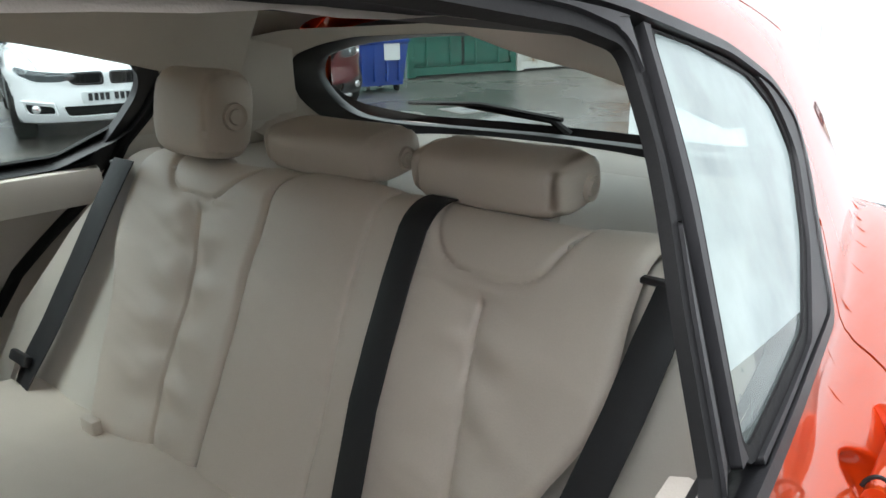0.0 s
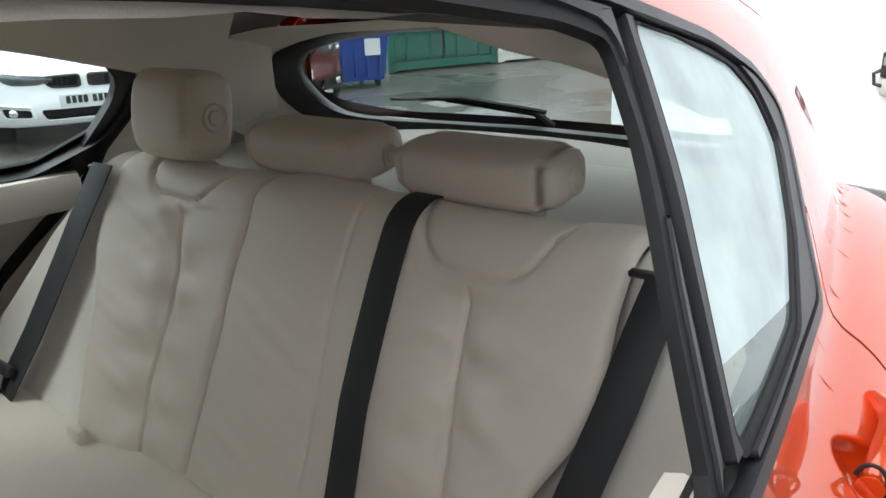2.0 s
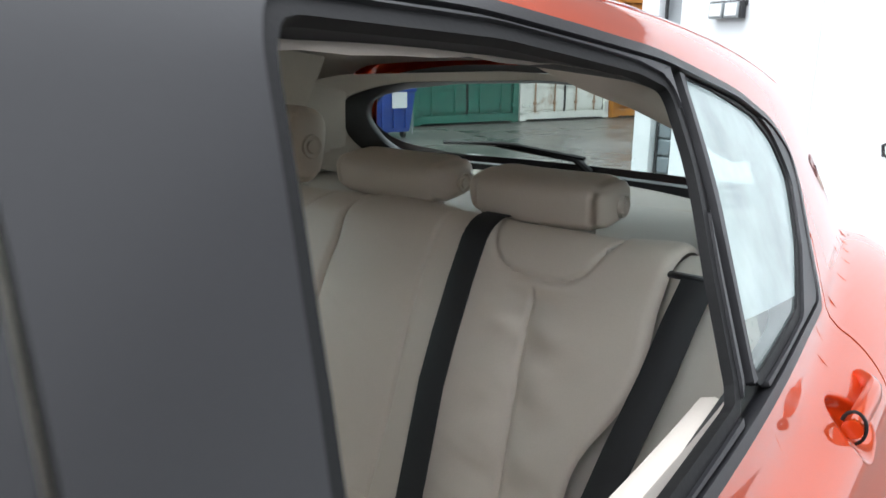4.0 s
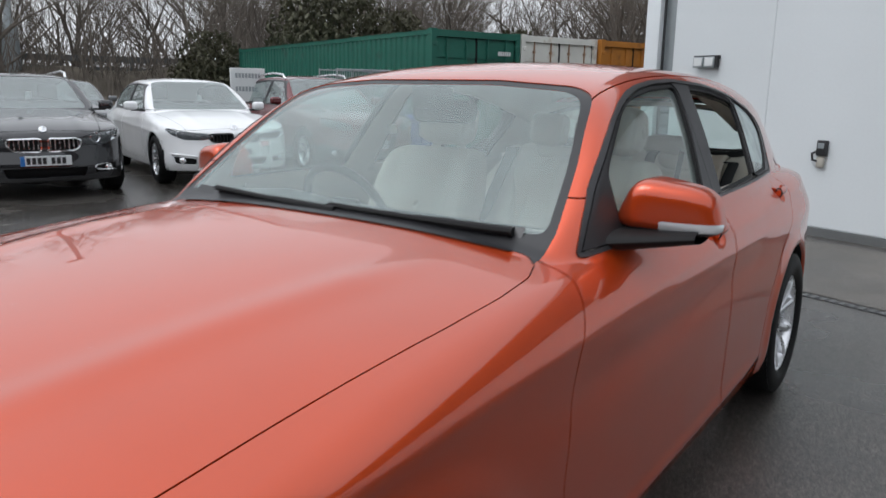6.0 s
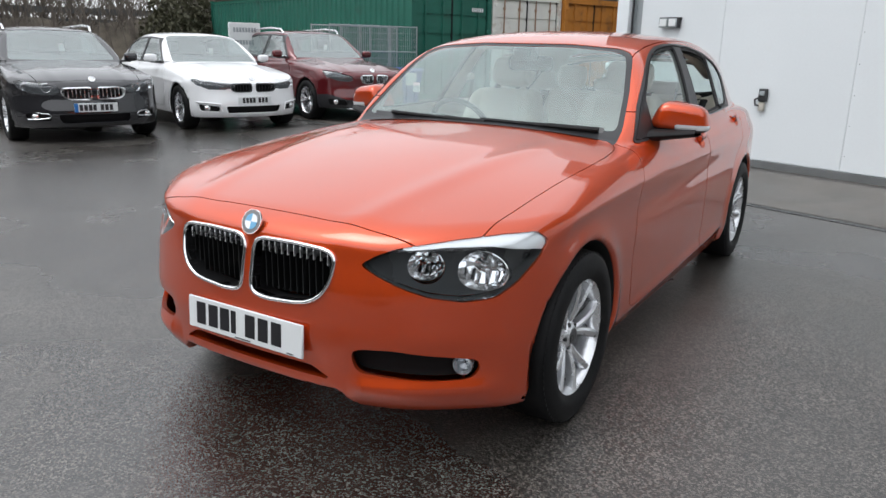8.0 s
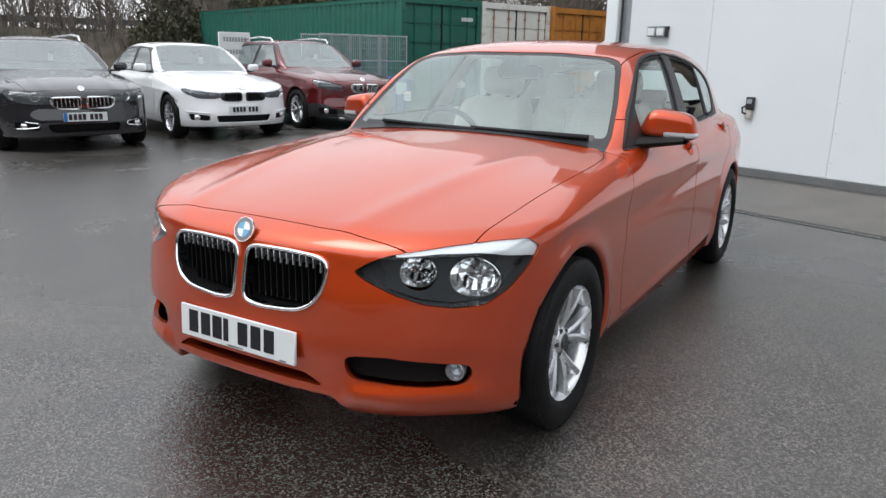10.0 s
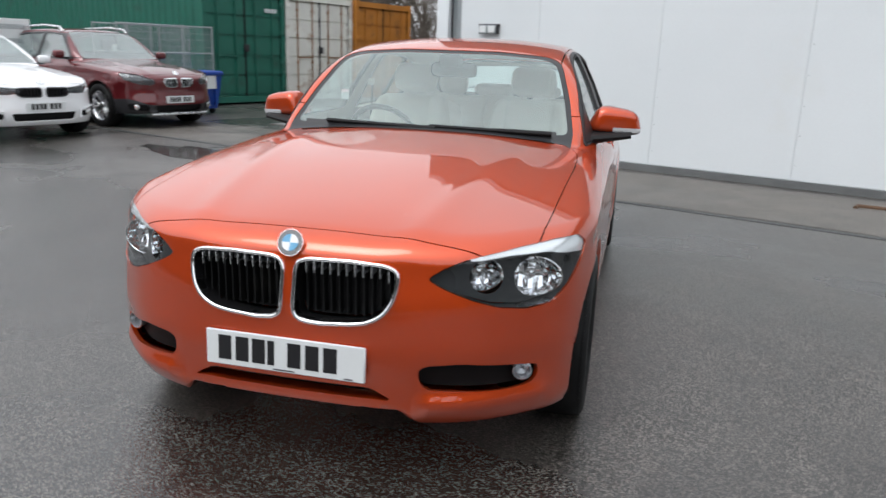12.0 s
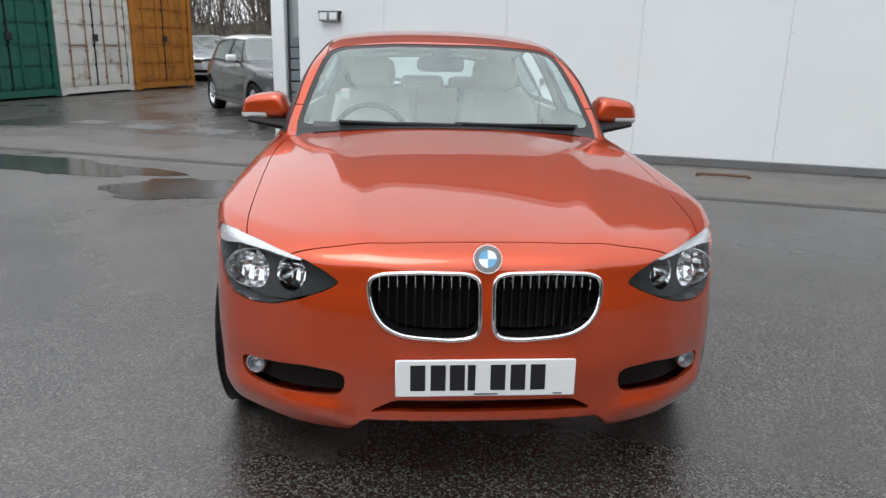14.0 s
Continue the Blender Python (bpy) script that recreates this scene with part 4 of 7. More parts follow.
def hull_field(x, y, z):
    """The body without its wheel arches and hand hollows."""
    ax = np.abs(x)
    # side, with the crease through the handles, the hollow under it and the flared arches
    crease = 0.784 + 0.0435 * y
    d = z - crease
    w = PLAN(y) - SIDE_IN(z)
    w = w + 0.013 * np.exp(-np.sqrt(d * d + 1.6e-4) / (0.0505 + 0.0245 * np.tanh(d / 0.02))) - 0.006 * bump1(z - (crease - 0.13), 0.06) * np.clip((y - 0.25) / 0.5, 0, 1) * np.clip((2.35 - y) / 0.3, 0, 1)
    w = w + 0.010 * bump1(z - 0.27 - 0.03 * (y - 1.3), 0.03) * np.clip((y - 0.35) / 0.3, 0, 1) * np.clip((2.3 - y) / 0.3, 0, 1)
    for yc in (0.0, 2.69):
        r = np.sqrt((y - yc) ** 2 + (z - 0.316) ** 2)
        w = w + 0.012 * bump1(r - 0.365, 0.05)
    side = ax - w
    top = z - (HOOD(y) - 0.055 * np.clip(ax / 0.75, 0, 1.3) ** 2.3 + 0.007 * bump1(ax - (0.36 + 0.14 * (y + 0.6)), 0.06) * np.clip((0.6 - y) / 0.3, 0, 1))
    corner = np.clip((ax - 0.38) / 0.06, 0, 1) * np.clip((0.80 - ax) / 0.05, 0, 1)
    front = NOSE(z) + SWEEP(ax) - y - corner * (0.019 * bump1(z - 0.290, 0.034) - 0.006 * bump1(z - 0.40, 0.04))
    rear = y - (3.56 - 0.30 * (ax / 0.85) ** 4 - 0.25 * np.clip(z - 0.75, 0, 1) ** 1.5 - 0.3 * np.clip(0.35 - z, 0, 1))
    low = smax(smax(side, top, 0.055), smax(front, rear, 0.02), 0.045)
    low = smax(low, 0.185 + np.clip((-0.30 - y) / 0.3, 0, 1) * (0.022 + 0.058 * np.clip((0.40 - ax) / 0.05, 0, 1)) - z, 0.012)
    # greenhouse
    tumble = np.clip(z - 0.97, -0.2, 1)
    gw = ax - (GLASS_PLAN(y) - 0.45 * tumble - 0.22 * np.clip(z - 1.15, 0, 1) ** 1.5)
    roof = z - (ROOF(y) - 0.036 * (ax / 0.55) ** 2.5)
    screen, back = screen_plane(x, y, z), back_plane(x, y, z)
    green = smax(smax(gw, roof, 0.07), smax(screen, back, 0.02), 0.035)
    green = smax(green, 0.80 - z, 0.02)
    return smin(low, green, 0.018)


def body_field(x, y, z):
    ax = np.abs(x)
    f = hull_field(x, y, z)
    for yc in (0.0, 2.69):
        r = np.sqrt((y - yc) ** 2 + (z - 0.316) ** 2)
        f = smax(f, -np.maximum(r - 0.352, 0.58 - ax), 0.018)
    return f


CAR = empty("orange_hatchback", pose(0, 0, 0), "orange metallic hatchback on wet asphalt, a rear window wound down", "car")
SHELL = skin(body_field, (-0.96, -0.86, 0.12), (0.96, 3.66, 1.46), 0.0162)

# window openings in side view (y, z)
TRIM_OUT = [(0.770, 0.922), (0.835, 1.000), (0.915, 1.077), (0.985, 1.130), (1.067, 1.186), (1.148, 1.233), (1.248, 1.276), (1.335, 1.303), (1.433, 1.323), (1.572, 1.339), (1.77, 1.348), (2.08, 1.337), (2.385, 1.303), (2.64, 1.255), (2.78, 1.212), (2.845, 1.165), (2.83, 1.115), (2.735, 1.035), (2.68, 0.977), (2.53, 0.979), (2.20, 0.974), (1.75, 0.968), (1.25, 0.957)]
FRONT_PANE = [(0.985, 0.985), (1.005, 1.10), (1.045, 1.135), (1.121, 1.187), (1.219, 1.243), (1.290, 1.271), (1.394, 1.296), (1.529, 1.313), (1.72, 1.324), (1.75, 1.320), (1.60, 0.988), (1.23, 0.983)]
REAR_PANE = [(1.803, 0.990), (1.85, 1.18), (1.884, 1.295), (1.90, 1.318), (2.10, 1.309), (2.32, 1.282), (2.384, 1.266), (2.362, 1.20), (2.310, 1.105), (2.266, 1.005)]
QUARTER = [(2.330, 1.005), (2.37, 1.09), (2.405, 1.165), (2.45, 1.276), (2.54, 1.260), (2.69, 1.222), (2.748, 1.185), (2.765, 1.13), (2.68, 1.062), (2.56, 1.008)]
trim_f, fp_f, rp_f, q_f = outline(TRIM_OUT, 0.03), outline(FRONT_PANE, 0.015), outline(REAR_PANE, 0.015), outline(QUARTER, 0.015)

both = outline([(1.80, 0.985), (1.865, 1.290), (1.90, 1.320), (2.10, 1.311), (2.40, 1.284), (2.69, 1.227), (2.755, 1.185), (2.77, 1.13), (2.68, 1.055), (2.55, 1.005), (2.23, 1.000)], 0.02)
REVEAL = split(SHELL, lambda x, y, z: np.maximum(both(y, z) - 0.009, 0.45 - np.abs(x)))[0]
TRIM, SHELL = split(SHELL, lambda x, y, z: np.maximum(trim_f(y, z), 0.45 - np.abs(x)))
EDGE, TRIM = cut_line(TRIM, lambda x, y, z: -0.012 - trim_f(y, z), 0.003)
SEAL, TRIM = split(TRIM, lambda x, y, z: np.minimum(np.minimum(fp_f(y, z), rp_f(y, z)), q_f(y, z)) - 0.011)
pane_f, SEAL = split(SEAL, lambda x, y, z: fp_f(y, z))
pane_r, SEAL = split(SEAL, lambda x, y, z: rp_f(y, z))
pane_q, SEAL = split(SEAL, lambda x, y, z: q_f(y, z))

# windscreen and back window in front view (x, z)
SCREEN_OUT = [(-0.70, 0.962), (-0.655, 1.12), (-0.60, 1.255), (-0.57, 1.296), (-0.50, 1.318), (-0.25, 1.335), (0.25, 1.335), (0.50, 1.318), (0.57, 1.296), (0.60, 1.255), (0.655, 1.12), (0.70, 0.962)]
SCREEN_IN = [(0.962 * x, 1.135 + (z - 1.135) * 0.94) for x, z in SCREEN_OUT]
so_f, si_f = outline(SCREEN_OUT, 0.03), outline(SCREEN_IN, 0.03)
screen_all, SHELL = split(SHELL, lambda x, y, z: np.maximum(np.maximum(so_f(x, z), y - 1.30), screen_plane(x, y, z) - 0.010))
screen_pane, screen_frit = split(screen_all, lambda x, y, z: si_f(x, z))
BACK_OUT = [(0.99 * x, z + (0.015 if z > 1.1 else 0.0)) for x, z in ((-0.645, 1.09), (-0.60, 1.19), (-0.50, 1.250), (-0.30, 1.277), (0.30, 1.277), (0.50, 1.250), (0.60, 1.19), (0.645, 1.09), (0.60, 1.02), (0.42, 0.985), (-0.42, 0.985), (-0.60, 1.02))]
bo_f = outline(BACK_OUT, 0.07)
back_pane, SHELL = split(SHELL, lambda x, y, z: np.maximum(bo_f(x, z), -0.03 - back_plane(x, y, z)))

# nose openings
KIDNEY = [(0.0150, 0.570), (0.0150, 0.680), (0.024, 0.708), (0.055, 0.719), (0.19, 0.723), (0.295, 0.716), (0.330, 0.704), (0.340, 0.682), (0.337, 0.645), (0.327, 0.606), (0.306, 0.573), (0.280, 0.553), (0.245, 0.538), (0.20, 0.531), (0.10, 0.525), (0.045, 0.530), (0.022, 0.543)]
kid_f = outline(KIDNEY, 0.016)
kidney_all, SHELL = split(SHELL, lambda x, y, z: np.maximum(kid_f(np.abs(x), z), y + 0.55))
kidney_rim, kidney_in = split(kidney_all, lambda x, y, z: -kid_f(np.abs(x), z) - 0.0095)
LAMP = [(-0.198, 0.679), (-0.150, 0.710), (-0.095, 0.732), (-0.02, 0.746), (0.09, 0.760), (0.24, 0.771), (0.35, 0.768), (0.393, 0.738), (0.36, 0.690), (0.28, 0.625), (0.20, 0.582), (0.10, 0.575), (0.0, 0.590), (-0.09, 0.620), (-0.16, 0.653)]
lamp_f = outline(LAMP, 0.015)
lamp_all, SHELL = cut_line(SHELL, lambda x, y, z: np.maximum(lamp_f((np.abs(x) + y) / 1.41421, z), np.maximum(y + 0.05, 0.30 - np.abs(x))), 0.003)
VENT = [(0.41, 0.360), (0.404, 0.405), (0.43, 0.419), (0.53, 0.424), (0.66, 0.402), (0.738, 0.388), (0.738, 0.345), (0.715, 0.325), (0.64, 0.324), (0.52, 0.334), (0.43, 0.340)]
vent_f = outline(VENT, 0.02)
vents, SHELL = split(SHELL, lambda x, y, z: np.maximum(vent_f(np.abs(x), z), y + 0.2))
LOWER = [(-0.345, 0.293), (-0.262, 0.339), (0.262, 0.339), (0.345, 0.293), (0.28, 0.301), (-0.28, 0.301)]
low_f = outline(LOWER, 0.02)
lower_mouth, SHELL = split(SHELL, lambda x, y, z: np.maximum(low_f(x, z), y + 0.4))

# panels: bonnet in plan (x, y), doors in side view (y, z)
BONNET_SIDE = [(0.0, -0.655), (0.25, -0.653), (0.41, -0.645), (0.50, -0.634), (0.556, -0.624), (0.62, -0.61), (0.70, -0.53), (0.714, -0.47), (0.724, -0.36), (0.729, -0.25), (0.737, 0.0), (0.746, 0.27), (0.745, 0.45), (0.731, 0.59), (0.70, 0.67), (0.66, 0.705), (0.45, 0.685)]
BONNET = BONNET_SIDE + [(0.0, 0.662)] + [(-x, y) for x, y in BONNET_SIDE[:0:-1]]
bon_f = outline(BONNET, 0.02)
bonnet, SHELL = cut_line(SHELL, lambda x, y, z: np.maximum(bon_f(x, y), 0.70 - z), 0.0036)
scuttle, SHELL = split(SHELL, lambda x, y, z: np.maximum(np.maximum(np.abs(x) - 0.695, y - 0.725 - 0.055 * (x / 0.68) ** 2), np.maximum(0.60 - y, 0.85 - z)))
roof_panel, SHELL = cut_line(SHELL, lambda x, y, z: np.maximum(np.maximum(np.abs(x) - 0.582 + 0.022 * np.clip(y - 1.1, 0, 2), 1.14 - z), y - 3.12), 0.006)
FDOOR = [(0.57, 0.26), (0.53, 0.50), (0.57, 0.80), (0.70, 0.93), (0.80, 1.05), (1.30, 1.36), (1.75, 1.42), (1.73, 0.95), (1.69, 0.60), (1.69, 0.25)]
RDOOR = [(1.703, 0.25), (1.703, 0.60), (1.743, 0.95), (1.762, 1.42), (2.40, 1.40), (2.82, 1.24), (2.80, 1.05), (2.68, 0.93), (2.58, 0.80), (2.42, 0.69), (2.27, 0.52), (2.20, 0.25)]
fd_f, rd_f = outline(FDOOR, 0.04), outline(RDOOR, 0.04)
below = lambda f: (lambda x, y, z: np.maximum(np.maximum(f(y, z), 0.5 - np.abs(x)), z - 1.05))
arch_r = lambda y, z: np.minimum(np.hypot(y, z - 0.316), np.hypot(y - 2.69, z - 0.316))
liners, SHELL = split(SHELL, lambda x, y, z: np.maximum(np.maximum(arch_r(y, z) - 0.362, np.abs(x) - 0.872), hull_field(x, y, z) + 0.014))
fdoors, SHELL = cut_line(SHELL, below(fd_f), 0.004)
rdoors, SHELL = cut_line(SHELL, below(rd_f), 0.004)


def halves(M):
    """The car's own left and right pieces of a pair."""
    return split(M, lambda x, y, z: -x)


mesh_part("body", flange(SHELL, 0.018), ORANGE, CAR)
for q in (lambda x, y, z: np.maximum(-x, y - 1.3), lambda x, y, z: np.maximum(-x, 1.3 - y), lambda x, y, z: np.maximum(x, y - 1.3), lambda x, y, z: np.maximum(x, 1.3 - y)):
    mesh_part("arch_liner", split(liners, q)[0], UNDER, CAR, "black wheel arch liner")
mesh_part("roof_panel", flange(roof_panel, 0.02), ORANGE, CAR, "orange roof between dark ditches")
mesh_part("scuttle", flange(scuttle, 0.012), BLACK_TRIM, CAR, "black panel between bonnet and windscreen")
mesh_part("bonnet", flange(bonnet, 0.02), ORANGE, CAR, "orange bonnet with rain drops")
# hollows behind the handles: place and half sizes
CUPS = {"front": (1.571, 0.868, 0.060, 0.040), "rear": (2.500, 0.902, 0.044, 0.032)}


def hull_x(y, z):
    """Half the body's width at a place on its side."""
    lo, hi = 0.6, 0.95
    for _ in range(24):
        mid = (lo + hi) / 2
        lo, hi = (mid, hi) if float(hull_field(np.array(mid), np.array(y), np.array(z))) < 0 else (lo, mid)
    return lo


def hand_cup(name, s):
    """The hollow in the door skin behind a handle."""
    yc, zc, ry, rz = CUPS[name]
    rr, aa = np.meshgrid(np.linspace(0.02, 1.0, 15), np.linspace(0, 2 * math.pi, 41), indexing="ij")
    y, z = yc + ry * rr * np.cos(aa), zc + rz * rr * np.sin(aa)
    lo, hi = np.full(y.shape, 0.6), np.full(y.shape, 0.95)
    for _ in range(22):
        mid = (lo + hi) / 2
        inside = hull_field(mid, y, z) < 0
        lo, hi = np.where(inside, mid, lo), np.where(inside, hi, mid)
    t = np.clip((0.97 - rr) / 0.62, 0, 1)
    x = lo - 0.030 * t * t * (3 - 2 * t)
    g = Geo()
    g.grid([[(s * x[i, j], y[i, j], z[i, j]) for j in range(41)] for i in range(15)], flip=s > 0)
    return g


for name in CUPS:
    yc, zc, ry, rz = CUPS[name]
    ring = lambda x, y, z, yc=yc, zc=zc, ry=ry, rz=rz: (np.hypot((y - yc) / ry, (z - zc) / rz) - 1) * rz
    if name == "front":
        _, fdoors = split(fdoors, ring)
    else:
        _, rdoors = split(rdoors, ring)
DOORS = {}
for side_name, k in (("left", 0), ("right", 1)):
    fd, rd = halves(fdoors)[k], halves(rdoors)[k]
    DOORS["front", k] = mesh_part("front_door", flange(fd, 0.02), ORANGE, CAR)
    DOORS["rear", k] = mesh_part("rear_door", flange(rd, 0.02), ORANGE, CAR)
    for name in CUPS:
        part("handle_cup", hand_cup(name, 1 - 2 * k), ORANGE, DOORS[name, k], smooth=60)
    mesh_part("window_surround", flange(shift(halves(EDGE)[k], 0.004), 0.020), BLACK_TRIM, CAR, "black outer window moulding")
    V, N, T = halves(REVEAL)[k]
    V, N, F = flange((V - 0.006 * N, N, T), 0.034)
    mesh_part("window_reveal", (V, N, F[len(T):]), BLACK_TRIM, CAR, "black inner edge of the rear side windows")
    ahead, behind = cut_line(halves(TRIM)[k], lambda x, y, z: y - 1.7 - 0.12 * (z - 0.97), 0.006)
    mesh_part("window_frame", flange(shift(ahead, 0.003), 0.010), SATIN, CAR, "satin black front window frame")
    bar, behind = split(behind, lambda x, y, z: np.maximum(np.abs(y - 2.305 - 0.43 * (z - 1.0)) - 0.046, np.maximum(z - 1.285, 0.985 - z)))
    run = lambda x, y, z: y - 2.305 - 0.43 * (z - 1.0)
    lip_run, bar = split(bar, lambda x, y, z: np.maximum(run(x, y, z) + 0.022, 1.004 - z))
    bar = split(bar, lambda x, y, z: 1.004 - z)[0]
    channel, strip_run = split(bar, lambda x, y, z: run(x, y, z) - 0.004)
    division = mesh_part("division_bar", flange(shift(lip_run, 0.0012), 0.012), BLACK_TRIM, CAR, "black lip of the window division bar")
    mesh_part("glass_channel", flange(shift(channel, -0.007), 0.006), RUBBER, division, "dark rubber glass channel")
    mesh_part("division_strip", flange(shift(strip_run, 0.0012), 0.012), SATIN, division, "satin grey strip")
    mesh_part("window_frame", flange(shift(behind, 0.002), 0.008), SATIN, CAR, "satin black rear window frame")
    mesh_part("window_seal", flange(shift(halves(SEAL)[k], -0.002), 0.010), RUBBER, CAR, "black rubber window seal")
    mesh_part("front_door_glass", shift(halves(pane_f)[k], -0.012), WINDOW, CAR)
    # mist and painted sky reflection; less veil below, where the pane reflects dark
    strip, mist_glare_pane = split(shift(halves(pane_q)[k], -0.005), lambda x, y, z: z - 1.045 + 0.14 * (y - 2.37))
    mesh_part("quarter_glass", mist_glare_pane, MIST_GLARE if k == 0 else WINDOW, CAR)
    mesh_part("quarter_glass_foot", strip, LOW_GLARE_STRIP, CAR)
    if k == 1:
        mesh_part("rear_door_glass", shift(halves(pane_r)[k], -0.012), WINDOW, CAR)
mesh_part("windscreen", shift(screen_pane, -0.004), SCREEN, CAR, "windscreen glass with a pale sky reflection painted into it")
mesh_part("windscreen_border", shift(screen_frit, -0.003), BLACK_TRIM, CAR, "black windscreen border")
back_glass, back_frit = split(back_pane, lambda x, y, z: bo_f(x, z) + 0.034)
mesh_part("back_window", shift(back_glass, -0.004), WETGLASS, CAR, "rain-wet back window")
mesh_part("back_window_border", shift(back_frit, -0.003), BLACK_TRIM, CAR, "black border of the back window")


def recess(M, depth, toward):
    """A piece pushed back as a whole along a direction."""
    return M[0] + np.array(toward) * depth, M[1], M[2]


for k in (0, 1):
    s = 1 if k == 0 else -1
    bezel = mesh_part("kidney_surround", flange(shift(halves(kidney_rim)[k], 0.004), 0.035), CHROME, CAR, "chrome kidney surround")
    ringp = rounded(KIDNEY, 0.016)
    ringp = ringp + (ringp.mean(0) - ringp) / np.linalg.norm(ringp.mean(0) - ringp, axis=1)[:, None] * 0.004
    lip = Geo()
    lip.tube([(s * x, float(NOSE(np.array(z)) + SWEEP(np.array(x))) - 0.003, z) for x, z in ringp], 0.0068, 8, closed=True)
    part("kidney_lip", lip, CHROME, bezel, "rounded chrome lip", smooth=60)
    V, N, T = halves(kidney_in)[k]
    V, N, F = flange((V, N, T), 0.078)
    mesh_part("kidney_duct", (V, N, F[len(T):]), GRILLE, CAR)
    mesh_part("kidney_backing", recess(halves(kidney_in)[k], 0.075, (0, 1, 0)), GRILLE, CAR)
    # upper slat ends coloured silver as lit
    for i in range(11):
        x = 0.050 + i * 0.0255
        yy = -0.738 + float(SWEEP(np.array(x)))
        zt = 0.711 - 0.012 * max(0, i - 9)
        bar = Geo()
        bar.rbox((s * x - 0.0014, yy + 0.006, zt - 0.040), (s * x + 0.0014, yy + 0.050, zt - 0.002), 0.001, seg=1)
        part("grille_bar", bar, ALLOY, CAR)
    # lower parts of the same slats, coloured black as shaded
    fins = Geo()
    for i in range(11):
        x = 0.050 + i * 0.0255
        yy = -0.738 + float(SWEEP(np.array(x)))
        fins.box((s * x - 0.0016, yy + 0.016, 0.548 + 0.03 * max(0, i - 8)), (s * x + 0.0016, yy + 0.050, 0.680))
    part("grille_slats_shaded", fins, TYRE, CAR, "lower parts of the upright grille slats, coloured black as shade")
    mesh_part("vent_backing", recess(halves(vents)[k], 0.045, (-0.45 * s, 0.9, 0)), GRILLE, CAR, "black lower air intake")
mesh_part("lower_intake", recess(lower_mouth, 0.06, (0, 1, 0)), GRILLE, CAR)

# ---- the orange hatchback: lamps, wheels, mirrors, plate, handles ----
def frame_pose(o, ahead, up=(0, 0, 1)):
    """A pose at o whose z axis points ahead."""
    z = Vector(ahead).normalized()
    x = Vector(up).cross(z).normalized()
    y = z.cross(x)
    m = Matrix((x, y, z)).transposed().to_4x4()
    m.translation = o
    return m


REFLECTOR = mat("lamp_reflector", (0.96, 0.96, 0.97), 0.10, 1.0, 0.04, 30, 45, 0.25, dist=0.004)
BROW = outline([(-0.075, 0.727), (0.05, 0.737), (0.19, 0.737), (0.27, 0.723), (0.34, 0.715), (0.43, 0.70), (0.43, 0.80), (-0.08, 0.80)], 0.01)
for k in (0, 1):
    s = 1 if k == 0 else -1
    lamp = halves(lamp_all)[k]
    lens = mesh_part("headlight", flange(shift(lamp, -0.001), 0.008), LENS, CAR, "clear headlight lens over a dark housing")
    V, N, T = lamp
    V, N, F = flange((V - 0.006 * N, N, T), 0.06)
    mesh_part("lamp_wall", (V, N, F[len(T):]), LAMP_DARK, lens, "dark inner wall of the lamp")
    back = (-0.7 * s, 0.7, 0)
    brow, rest = split(lamp, lambda x, y, z: BROW((np.abs(x) + y) / 1.41421, z))
    mesh_part("lamp_brow", flange(recess(brow, 0.009, back), 0.02), WHITE_LAMP, lens, "white light bar")
    hull = recess(lamp, 0.055, back)
    for name, ox, oy, zc, ra, rb in (("dip_lamp", 0.690, -0.448, 0.651, 0.094, 0.063), ("main_lamp", 0.538, -0.537, 0.668, 0.071, 0.054)):
        sc = (ox + oy) / 1.41421
        m = frame_pose((s * ox, oy, zc), (0.18 * s, -0.98, 0.03)) @ Matrix.Diagonal((ra, rb, 1, 1))
        hull = split(hull, lambda px, py, pz: np.hypot(((np.abs(px) + py) / 1.41421 - sc) / (0.82 * ra), (pz - zc) / rb) - 0.97)[1]
        bowl = Geo()
        bowl.lathe([(0.16, -0.060), (0.42, -0.055), (0.66, -0.042), (0.86, -0.020), (1.0, 0.010)], 15, m)
        part(name, bowl, REFLECTOR, lens, "faceted chrome reflector bowl", smooth=0)
        b = Geo()
        b.lathe([(0.0, -0.010), (0.13, -0.012), (0.17, -0.025), (0.17, -0.060)], 14, m)
        part("bulb", b, CHROME, lens)
        flute = Geo()
        for i in range(5):
            xx = (i - 2) * 0.34
            hh = math.sqrt(max(0.8 - xx * xx, 0.01))
            flute.add([(xx - 0.10, -hh, -0.022), (xx + 0.10, -hh, -0.022), (xx + 0.06, -hh * 0.2, -0.040), (xx - 0.06, -hh * 0.2, -0.040)], [(0, 1, 2, 3)], m)
        part("reflector_ribs", flute, REFLECTOR, lens, smooth=0)
        ring = Geo()
        ring.tube([m @ Vector((1.01 * math.cos(a), 1.01 * math.sin(a), 0.012)) for a in np.linspace(0, 2 * math.pi, 36, endpoint=False)], 0.0026, 6, closed=True)
        part("lamp_ring", ring, CHROME, lens)
    mesh_part("lamp_housing", hull, LAMP_DARK, lens, "dark grey lamp housing")
    fm = frame_pose((s * 0.692, -0.546, 0.366), (0.25 * s, -1, 0.0))
    fog = Geo()
    fog.lathe([(0.004, -0.03), (0.020, -0.022), (0.027, 0.0), (0.028, 0.004), (0.031, 0.002), (0.031, -0.03)], 24, fm)
    fog_ob = part("fog_lamp", fog, LAMP_GREY, CAR, "round chrome fog lamp in the lower intake")
    fl = Geo()
    fl.lathe([(0.0, 0.010), (0.014, 0.009), (0.023, 0.005), (0.028, 0.001)], 24, fm)
    part("fog_lens", fl, LENS, fog_ob)

